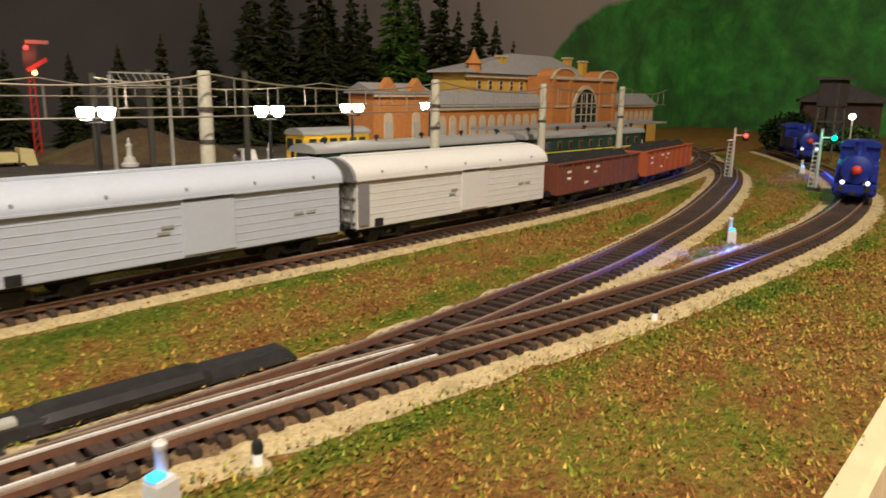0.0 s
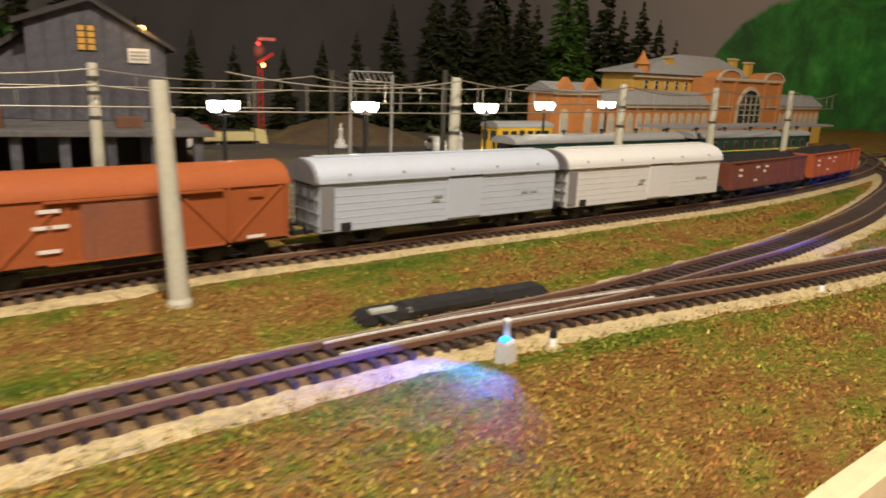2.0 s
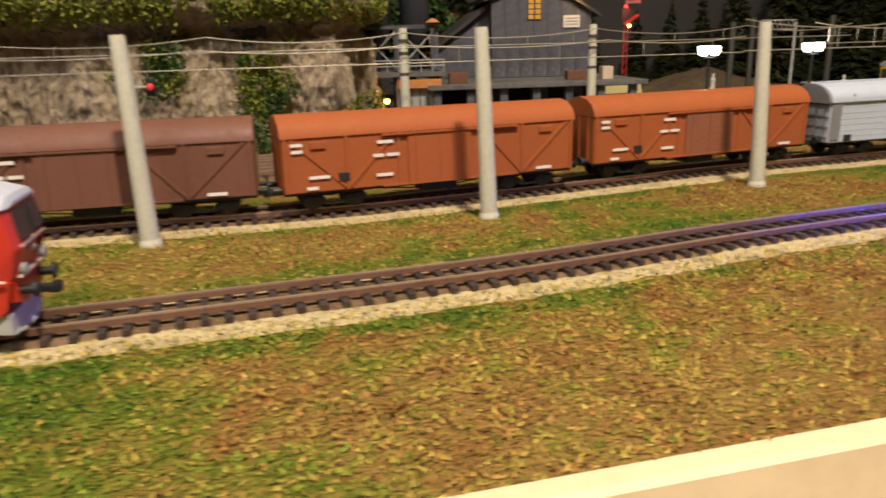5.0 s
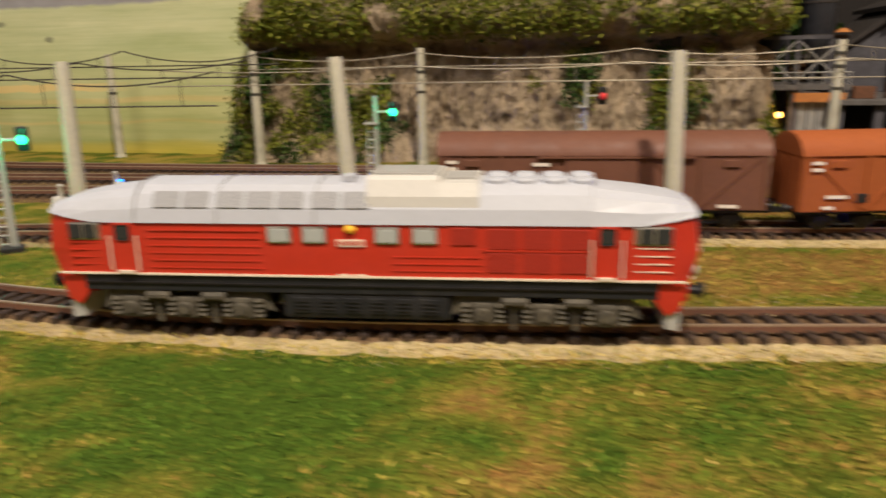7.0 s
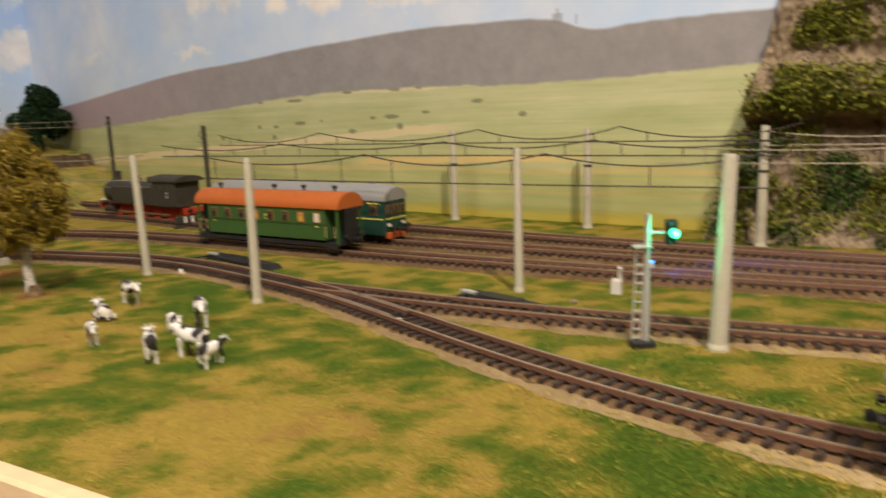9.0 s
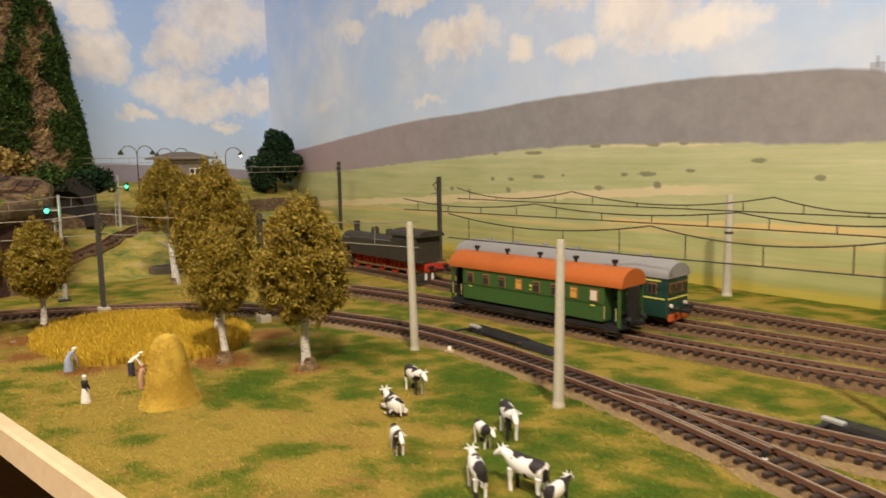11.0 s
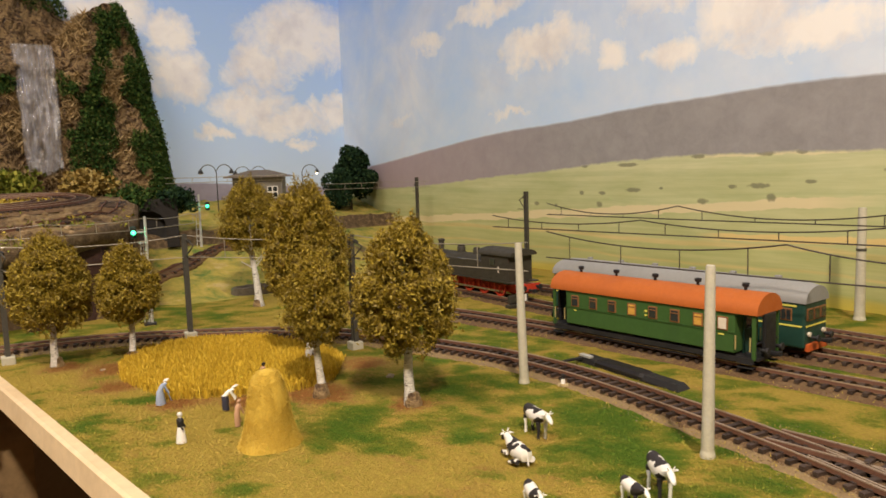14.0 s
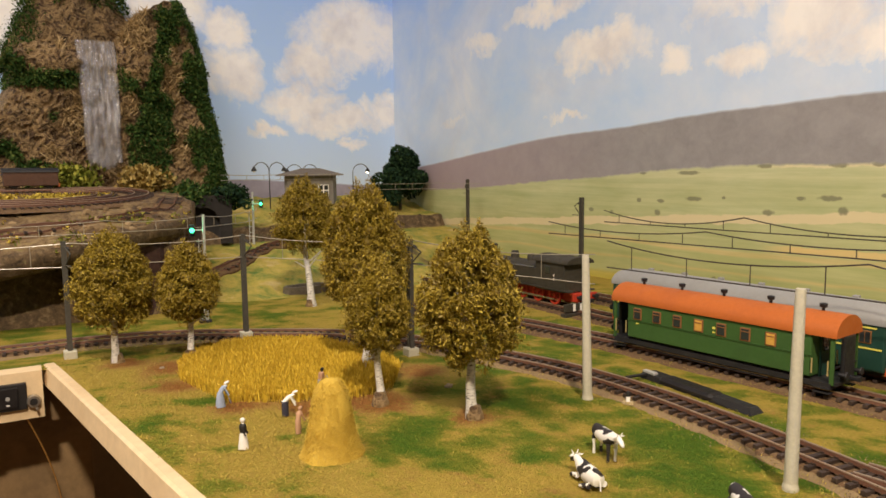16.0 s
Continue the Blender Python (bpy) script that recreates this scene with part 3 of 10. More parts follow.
    mown = noise_node(t, 10, 5, 0.7, 0.4, streak.outputs[0])
    bands = mixed(t, 0.8, bands, ramp_node(t, mown.outputs[0], [(0.3, (0.76, 0.86, 0.76)), (0.62, (1.02, 1.05, 1.03))]).outputs[0], "MULTIPLY")
    # ripe strips that rise to the east, and round hedge bushes along the field edges
    wave = maths(t, "MULTIPLY", maths(t, "SUBTRACT", noise_node(t, 28, 4, 0.6, 0.2, v).outputs[0], 0.5), 0.010)
    for at, base, rise, half, start, end, tint in strips:
        off = maths(t, "SUBTRACT", maths(t, "ADD", z, wave), maths(t, "ADD", maths(t, "MULTIPLY", maths(t, "SUBTRACT", along, at), rise), base))
        within = maths(t, "MULTIPLY", maths(t, "SUBTRACT", half, maths(t, "ABSOLUTE", off)), 700.0, True)
        within = maths(t, "MULTIPLY", within, maths(t, "MULTIPLY", maths(t, "SUBTRACT", along, start), 25.0, True))
        within = maths(t, "MULTIPLY", within, maths(t, "MULTIPLY", maths(t, "SUBTRACT", end, along), 14.0, True))
        bands = mixed(t, maths(t, "MULTIPLY", within, 0.8), bands, tint)
    ragged = maths(t, "MULTIPLY", maths(t, "SUBTRACT", noise_node(t, 210, 3, 0.6, 0, v).outputs[0], 0.5), 1.6)
    leafy = None
    for a, b, ra, rb in hedges:
        da = maths(t, "POWER", maths(t, "ABSOLUTE", maths(t, "DIVIDE", maths(t, "SUBTRACT", along, a), ra)), 2.0)
        db = maths(t, "POWER", maths(t, "ABSOLUTE", maths(t, "DIVIDE", maths(t, "SUBTRACT", z, b), rb)), 2.0)
        d = maths(t, "SUBTRACT", 1.0, maths(t, "ADD", da, db))
        leafy = d if leafy is None else maths(t, "MAXIMUM", leafy, d)
    if leafy is not None:
        leafy = maths(t, "MULTIPLY", maths(t, "ADD", leafy, ragged), 1.6, True)
        bands = mixed(t, maths(t, "MULTIPLY", leafy, 0.72), bands, (0.17, 0.17, 0.11))
    in_wood = maths(t, "MULTIPLY", maths(t, "SUBTRACT", maths(t, "ADD", height(ridge), maths(t, "MULTIPLY", rough_edge, 0.4)), z), 300.0, True)
    in_field = maths(t, "MULTIPLY", maths(t, "SUBTRACT", maths(t, "ADD", height(field), rough_edge), z), 300.0, True)
    far = mixed(t, in_wood, sky, wood)
    if axis == "X":
        # a broadcasting mast printed on the crest
        for cx, w, zt in ((-1.156, 0.0014, 0.2262), (-1.156, 0.0062, 0.2208), (-1.134, 0.0012, 0.2180)):
            near = maths(t, "LESS_THAN", maths(t, "ABSOLUTE", maths(t, "SUBTRACT", along, cx)), w)
            far = mixed(t, maths(t, "MULTIPLY", maths(t, "MULTIPLY", near, maths(t, "LESS_THAN", maths(t, "ABSOLUTE", maths(t, "SUBTRACT", z, zt - 0.005)), 0.005)), 0.5), far, shade(wooded, 0.8))
    col = mixed(t, in_field, far, bands)
    t.links.new(col, bsdf.inputs["Base Color"])
    bsdf.inputs["Roughness"].default_value = 0.55
    bsdf.inputs["Specular IOR Level"].default_value = 0.2
    return m


def slab(name, x0, y0, x1, y1, z0, z1, thick, material, label):
    """An upright wall from (x0, y0) to (x1, y1); it thickens away from its face."""
    d = Vector((x1 - x0, y1 - y0, 0))
    n = Vector((-d.y, d.x, 0)).normalized() * thick
    a, b = Vector((x0, y0, 0)), Vector((x1, y1, 0))
    sec = [[p + Vector((0, 0, z)) for p in (a, b, b + n, a + n)] for z in (z0, z1)]
    return whole(name, loft(sec), material, label, "wall", None, "", "structure")


FIELDS = printed_landscape("X", [(-2.36, 0.152), (-2.17, 0.169), (-1.995, 0.188), (-1.823, 0.204), (-1.679, 0.210), (-1.556, 0.218), (-1.449, 0.2215), (-1.356, 0.2245), (-1.274, 0.223), (-1.167, 0.2175), (-1.108, 0.202), (-1.076, 0.204), (-0.95, 0.204)],
                           [(-2.36, 0.112), (-2.17, 0.119), (-1.99, 0.127), (-1.83, 0.138), (-1.718, 0.144), (-1.574, 0.154), (-1.38, 0.157), (-1.19, 0.152), (-0.95, 0.158)],
                           [(-1.726, 0.315, 0.114, 0.037, 1.0), (-1.585, 0.292, 0.043, 0.029, 0.9), (-1.505, 0.272, 0.038, 0.030, 1.0), (-1.410, 0.300, 0.085, 0.046, 1.0), (-1.325, 0.272, 0.085, 0.034, 1.0), (-1.790, 0.232, 0.060, 0.011, 0.8), (-2.005, 0.369, 0.096, 0.028, 0.7), (-1.849, 0.394, 0.125, 0.028, 0.8), (-1.473, 0.345, 0.14, 0.03, 0.8), (-1.20, 0.31, 0.09, 0.04, 0.7), (-2.12, 0.25, 0.09, 0.016, 0.5)],
                           -2.36, -0.95, (0.335, 0.322, 0.326), 0.37,
                           [(-1.337, 0.1030, 0.057, 0.0062, -2.2, -1.26, (0.80, 0.67, 0.41)), (-1.337, 0.0655, 0.022, 0.0046, -1.47, -1.10, (0.80, 0.58, 0.24)), (-1.386, 0.1535, 0.0, 0.0022, -1.48, -1.25, (0.78, 0.70, 0.44))],
                           [(-1.644, 0.147, 0.007, 0.0024), (-1.571, 0.147, 0.018, 0.0030), (-1.650, 0.1114, 0.0045, 0.0037), (-1.6135, 0.1115, 0.007, 0.0026), (-1.562, 0.1155, 0.014, 0.0034), (-1.519, 0.1177, 0.003, 0.002), (-1.618, 0.0966, 0.006, 0.0046), (-1.461, 0.103, 0.008, 0.0040), (-1.378, 0.1078, 0.006, 0.0056), (-1.393, 0.1205, 0.014, 0.0034), (-1.423, 0.1194, 0.006, 0.0026), (-1.467, 0.154, 0.010, 0.0032), (-1.386, 0.155, 0.012, 0.0044), (-1.346, 0.155, 0.008, 0.0036), (-1.337, 0.1244, 0.007, 0.0024), (-1.572, 0.021, 0.0045, 0.0038), (-1.529, 0.021, 0.0042, 0.0036), (-1.609, 0.020, 0.0042, 0.0032), (-1.26, 0.135, 0.010, 0.0030), (-1.20, 0.118, 0.006, 0.0036), (-1.74, 0.096, 0.006, 0.0036), (-1.70, 0.094, 0.004, 0.0030)])
SKYWALL = printed_landscape("Y", [(-0.9, 0.13), (0.0, 0.138), (0.2, 0.142), (0.3, 0.138), (0.45, 0.128), (0.57, 0.12)],
                            [(-0.9, 0.10), (0.2, 0.105), (0.57, 0.10)],
                            [(0.214, 0.341, 0.058, 0.062, 1.0), (0.194, 0.416, 0.046, 0.046, 1.0), (0.457, 0.430, 0.144, 0.084, 1.0), (0.368, 0.359, 0.076, 0.048, 1.0), (0.341, 0.287, 0.089, 0.049, 1.0), (0.512, 0.285, 0.060, 0.040, 1.0), (0.416, 0.255, 0.128, 0.031, 1.0), (0.270, 0.224, 0.033, 0.015, 0.9), (0.432, 0.215, 0.050, 0.014, 0.8), (0.10, 0.44, 0.08, 0.06, 1.0), (-0.2, 0.42, 0.12, 0.09, 1.0)],
                            -0.9, 0.57, (0.36, 0.33, 0.40), 0.56)
NIGHT = painted_night_wall()

slab("wall_backdrop_fields", -0.93, 0.545, -2.34, 0.545, -0.02, 0.95, -0.02, FIELDS, "printed backdrop of green fields, wooded ridge and cloudy sky")
slab("wall_backdrop_sky", -2.34, 0.565, -2.34, -0.9, -0.02, 0.95, -0.02, SKYWALL, "printed backdrop of white cumulus clouds in a blue sky")
slab("wall_bay_west", -0.56, 1.41, -0.56, 0.565, -0.02, 0.95, -0.02, NIGHT, "dark painted side wall of the station bay")
slab("wall_night", 1.9, 1.38, -0.58, 1.38, -0.02, 0.95, -0.02, NIGHT, "dark grey night backdrop with a painted green hill")
slab("wall_bay_east", 1.72, 0.3, 1.72, 1.38, -0.02, 0.95, -0.02, NIGHT, "dark painted side wall at the east end")
for name, a, b in (("wall_room_south", (-2.6, -2.4), (2.2, -2.4)), ("wall_room_east", (2.2, -2.4), (2.2, 1.6)), ("wall_room_north", (2.2, 1.6), (-2.6, 1.6)), ("wall_room_west", (-2.6, 1.6), (-2.6, -2.4))):
    slab(name, *a, *b, -0.95, 1.5, -0.05, ROOM_WALL, "plain warm beige wall of the hobby room")
whole("floor", box(-0.2, -0.4, -0.975, 4.9, 4.1, 0.05), FLOOR, "brown floor of the hobby room", "floor", None, "", "structure")
whole("ceiling", box(-0.2, -0.4, 1.525, 4.9, 4.1, 0.05), CEIL, "white ceiling of the hobby room", "ceiling", None, "", "structure")


def under_frame():
    """The plywood deck below the turf and the dark panels under the board."""
    sec = []
    for z in (-0.011, -0.004):
        sec.append([(x, y + 0.002, z) for x, y in EDGE] + [(WING_X, 1.38 if WING_X > -0.55 else 0.54, z), (-0.55, 0.54, z), (-0.55, 1.37, z), (1.71, 1.37, z)])
    whole("deck", loft(sec), UNDER, "plywood deck of the layout board", "board", None, "", "structure")
    whole("deck_wing", box(-1.98, -0.1, -0.028, 0.70, 1.28, 0.04), UNDER, "plywood deck of the west wing", "board", None, "", "structure")
    slab("panel_under_wing", -1.66, -0.9, -1.66, -0.12, -0.95, -0.036, 0.02, UNDER, "brown panel below the west wing")
    slab("panel_under_front", 1.7, 0.68, -1.62, 0.16, -0.95, -0.022, -0.02, UNDER, "brown panel below the front of the board")


under_frame()


# ---- track ----
def rail_mesh(line, off, name):
    """Two bars one over the other: a rusty web and foot, and a polished head."""
    d, n = headings(line)
    c = line[:, :2] + n * off
    out = []
    for w0, w1, z0, z1 in ((0.0011, 0.0006, 0.0030, 0.0050), (0.00055, 0.00055, 0.0050, RAIL_TOP)):
        verts, faces = [], []
        for p, q in zip(c, n):
            for w, z in ((-w0, z0), (w0, z0), (w1, z1), (-w1, z1)):
                verts.append((p[0] + q[0] * w, p[1] + q[1] * w, z))
        for k in range(len(c) - 1):
            for j in range(4):
                a, b = 4 * k + j, 4 * k + (j + 1) % 4
                faces.append((a, b, b + 4, a + 4))
        out.append((verts, faces))
    return out


def bed_mesh(line, half0, z, slope, seed, soft=0.004, west=1.0):
    """A strip of ballast with ragged edges; west: how much of its width is left in the west, where turf grows over it."""
    d, n = headings(line)
    verts, faces = [], []
    for k, (p, q) in enumerate(zip(line, n)):
        half = half0 * (1 - (1 - west) * min(1.0, max(0.0, (-p[0] - 0.55) / 0.3)))
        j1 = soft * noise.noise((p[0] * 70, p[1] * 70, seed)) + soft * 0.8 * noise.noise((p[0] * 230, p[1] * 230, seed))
        j2 = soft * noise.noise((p[0] * 70, p[1] * 70, seed + 9)) + soft * 0.8 * noise.noise((p[0] * 230, p[1] * 230, seed + 9))
        for off, h in ((-half - slope + j1, -0.0016), (-half * 0.85 + j1 * 0.5, z), (half * 0.85 + j2 * 0.5, z), (half + slope + j2, -0.0016)):
            verts.append((p[0] + q[0] * off, p[1] + q[1] * off, h))
    for k in range(len(line) - 1):
        for j in range(3):
            a = 4 * k + j
            faces.append((a, a + 1, a + 5, a + 4))
    return verts, faces


def sleeper_mesh():
    bm = bmesh.new()
    box_bm(bm, 0, 0, 0.0019, 0.0029, 0.030, 0.0024, None, 0.0004)
    for s in (-1, 1):
        box_bm(bm, 0, s * 0.0087, 0.0033, 0.0024, 0.0042, 0.0008)
    return mesh_of("sleeper", bm, SLEEPER)


SLEEPER_MESH = sleeper_mesh()
SLEEPERS = []  # laid at the end of the file


def track(name, key, label, bed=0.024, shoulder=SAND):
    line = smooth_line(LINES[key])
    top = thing(name, pose(0, 0, 0), label, "railway track", "", "structure")
    for k, (nm, half, z, slope, mat) in enumerate((("ballast_shoulder", bed * 0.90, 0.0004, 0.008, shoulder), ("ballast", bed * 0.62, 0.0011, 0.003, BALLAST))):
        v, f = bed_mesh(line, half, z, slope, len(LINES[key]) + k * 3.1, 0.004, 0.76 if mat is SAND else 1.0)
        ob = new(nm, raw_mesh(nm, v, f, mat, True))
        ob.parent = top
    for off in (-0.00855, 0.00855):
        for (v, f), nm, mat in zip(rail_mesh(line, off, name), ("rail", "rail_head"), (RAIL, RAILTOP)):
            ob = new(nm, raw_mesh(nm, v, f, mat))
            ob.parent = top
    SLEEPERS.append((top, line))
    return top


track("track_front", "front", "curving brown model track with dark sleepers on sandy ballast")
track("track_branch", "branch", "model track branching off a turnout on sandy ballast", 0.022)
track("track_second", "second", "model track under a row of goods wagons")
track("track_third", "third", "rusty model track under the green coach", 0.021, BALLAST)
track("track_fourth", "fourth", "rusty model track beside the far coaches", 0.021, BALLAST)
track("track_fifth", "fifth", "rusty model track next to the backdrop", 0.021, BALLAST)


BRIGHT_RAIL = surface("bright_rail_head", (0.88, 0.84, 0.78), 0.30, 0.35, 900, 0.06, 0.05, None, 40, 0.4, 0.8)


def turnout_blades(name, key, x0, x1, off, label, head):
    """Guard rails and the frog between two diverging tracks."""
    line = smooth_line(LINES[key])
    line = line[(line[:, 0] > x0) & (line[:, 0] < x1)]
    top = thing(name, pose(0, 0, 0), label, "turnout")
    for o in off:
        for (v, f), nm, mat in zip(rail_mesh(line, o, name), ("guard_rail", "guard_rail_head"), (RAIL, head)):
            ob = new(nm, raw_mesh(nm, v, f, mat))
            ob.parent = top


turnout_blades("turnout_guard", "front", -0.20, -0.030, (-0.0064, 0.0064), "polished inner rails of the near turnout", BRIGHT_RAIL)
turnout_blades("turnout_guard", "front", -1.13, -1.05, (-0.0062, 0.0062), "worn inner rails of the west turnout", RAILTOP)


def switch_motor(x, y, turn, size, label):
    top = thing("switch_motor", pose(x, y, 0, 0, 0, turn), label, "turnout motor", "turnout motors")
    part("base", loft([[(-0.5 * size, -0.007, 0.0), (-0.5 * size, 0.007, 0.0), (-0.46 * size, 0.006, 0.004), (-0.46 * size, -0.006, 0.004)],
                       [(0.5 * size, -0.006, 0.0), (0.5 * size, 0.006, 0.0), (0.47 * size, 0.004, 0.004), (0.47 * size, -0.004, 0.004)]]), BLACK, top)
    sec = []
    for u, w, h in ((-0.30, 0.004, 0.003), (-0.29, 0.0062, 0.0042), (-0.27, 0.0070, 0.0048), (0.16, 0.0070, 0.0048), (0.19, 0.0060, 0.0042), (0.2, 0.004, 0.003)):
        sec.append([(u * size, -w, 0.001), (u * size, -w, h * 0.6), (u * size, -w * 0.7, h), (u * size, w * 0.7, h), (u * size, w, h * 0.6), (u * size, w, 0.001)])
    part("cover", loft(sec), GREY_DARK, top, "dark plastic cover with a dull sheen")
    part("lever", box(-0.40 * size, -0.004, 0.005, 0.012, 0.004, 0.002, 0.0006), SILVER, top)
    part("tie_bar", box(-0.42 * size, -0.014, 0.0035, 0.003, 0.02, 0.0012), BLACK, top)
    return top


GREY_DARK = surface("dark_plastic_cover", (0.016, 0.014, 0.014), 0.42, 0, 400, 0.15, 0.05, (0.05, 0.045, 0.04), 40, 0.4, 0.25)
switch_motor(-0.122, 0.272, 9, 0.105, "long dark plastic turnout motor lying beside the track")
switch_motor(-1.29, 0.221, -5, 0.10, "dark plastic turnout motor beside the west turnout")
switch_motor(-1.02, 0.214, -9, 0.07, "dark plastic turnout motor between two tracks")


# ---- rolling stock ----
RED = surface("red_loco_paint", (0.50, 0.035, 0.016), 0.42, 0, 500, 0.08, 0.05, (0.36, 0.03, 0.015), 45, 0.35)
RED_DARK = surface("red_grille", (0.36, 0.025, 0.012), 0.55, 0, 1500, 0.3, 0.5)
ROOF_PALE = surface("pale_grey_roof", (0.43, 0.44, 0.48), 0.5, 0, 500, 0.05, 0.05, (0.36, 0.37, 0.39), 50, 0.35)
ROOF_GRILLE = surface("roof_grille", (0.31, 0.31, 0.32), 0.6, 0, 1800, 0.3, 0.6)
HOOD = surface("exhaust_hood", (0.54, 0.52, 0.48), 0.5, 0, 500, 0.05, 0.05)
FRAME_BLACK = surface("frame_black", (0.014, 0.014, 0.016), 0.55, 0, 600, 0.3, 0.1, (0.05, 0.045, 0.04), 80, 0.4)
BOGIE = surface("dusty_bogie", (0.070, 0.060, 0.044), 0.75, 0, 700, 0.45, 0.3, (0.17, 0.145, 0.10), 220, 0.7)
WHEEL = surface("dark_wheel", (0.05, 0.045, 0.04), 0.5, 0.4, 600, 0.2, 0.1)
STEEL = surface("worn_steel", (0.52, 0.50, 0.46), 0.35, 0.9, 500, 0.15, 0.05)
PLOUGH = surface("plough_grey", (0.55, 0.54, 0.52), 0.5, 0.2, 500, 0.1, 0.05, (0.3, 0.28, 0.25), 90, 0.4)
PANE = glassy("dark_pane", (0.03, 0.035, 0.035), 0.08)
PANE_PALE = glassy("pale_pane", (0.42, 0.44, 0.42), 0.25)
STRIPE = surface("cream_stripe", (0.78, 0.66, 0.52), 0.5, 0, 500, 0.08, 0.02)
YELLOW = surface("yellow_paint", (0.80, 0.45, 0.03), 0.5, 0, 500, 0.08, 0.02)
WRITING = surface("white_lettering", (0.74, 0.66, 0.58), 0.6, 0, 900, 0.2, 0.02)


def wheelset(parent, x, r=0.0053):
    bm = bmesh.new()
    for s in (-1, 1):
        tube_bm(bm, (x, s * 0.0075, RAIL_TOP + r), (x, s * 0.0098, RAIL_TOP + r), r, r, 18)
        tube_bm(bm, (x, s * 0.0070, RAIL_TOP + r), (x, s * 0.0077, RAIL_TOP + r), r * 1.12, r * 1.12, 18)
    tube_bm(bm, (x, -0.0076, RAIL_TOP + r), (x, 0.0076, RAIL_TOP + r), 0.0012, 0.0012, 8)
    return part("wheelset", bm, WHEEL, parent)


def buffers(parent, x, way, z=0.0175, spread=0.0100, mat=None):
    for s in (-1, 1):
        bm = bmesh.new()
        tube_bm(bm, (x, s * spread, z), (x + way * 0.0045, s * spread, z), 0.0014, 0.0014, 10)
        tube_bm(bm, (x + way * 0.0045, s * spread, z), (x + way * 0.0055, s * spread, z), 0.0027, 0.0025, 14)
        part("buffer", bm, mat or FRAME_BLACK, parent)
    bm = bmesh.new()
    box_bm(bm, x + way * 0.003, 0, z - 0.003, 0.010, 0.0028, 0.0026, None, 0.0005)
    box_bm(bm, x + way * 0.0075, 0.001, z - 0.003, 0.003, 0.004, 0.0034, None, 0.0005)
    part("coupling", bm, FRAME_BLACK, parent)


def loco_bogie(parent, cx):
    """A three-axle bogie: wheelsets, sideframes with axle boxes, springs and brake gear."""
    for k in (-1, 0, 1):
        wheelset(parent, cx + k * 0.0205, 0.0060)
    for s in (-1, 1):
        y = s * 0.0138
        prof = [(-0.0315, 0.0110), (-0.0300, 0.0158), (-0.0290, 0.0182), (-0.0120, 0.0184), (-0.0100, 0.0160), (0.0100, 0.0160), (0.0120, 0.0184), (0.0290, 0.0182), (0.0300, 0.0158), (0.0315, 0.0110), (0.0265, 0.0128), (0.0135, 0.0138), (0.0, 0.0122), (-0.0135, 0.0138), (-0.0265, 0.0128)]
        part("sideframe", loft([[(cx + px, y - 0.0010, pz) for px, pz in prof], [(cx + px, y + 0.0010, pz) for px, pz in prof]]), BOGIE, parent)
        for k in (-1, 0, 1):
            x = cx + k * 0.0205
            ab = part("axle_box", box(x, y + s * 0.0014, 0.0122, 0.0074, 0.0030, 0.0076, 0.0010), BOGIE, parent)
            part("axle_cap", tube((x, y + s * 0.0026, 0.0122), (x, y + s * 0.0040, 0.0122), 0.0026, 0.0020, 12), BOGIE, ab)
            for d in (-0.0058, 0.0058):
                rings = [(0.0012 + 0.0006 * (j % 2), 0.0086 + j * 0.0009) for j in range(9)]
                part("spring", lathe(rings, 10), BOGIE, ab, "", True, pose(x + d, y + s * 0.0014, 0))
        for k in (-0.5, 0.5):
            x = cx + k * 0.0205
            part("brake_cylinder", tube((x - 0.0036, y + s * 0.0022, 0.0166), (x + 0.0046, y + s * 0.0022, 0.0166), 0.0017, 0.0017, 10), BOGIE, parent)
            part("brake_hanger", box(x, y + s * 0.0014, 0.0106, 0.0016, 0.0018, 0.0080, 0.0003), BOGIE, parent)


def loco_roof(w, e, t):
    h = t - e
    return [(w + 0.0004, e), (w * 0.945, e + h * 0.38), (w * 0.80, e + h * 0.72), (w * 0.58, e + h * 0.92), (w * 0.30, t - 0.0003), (0.0, t)]


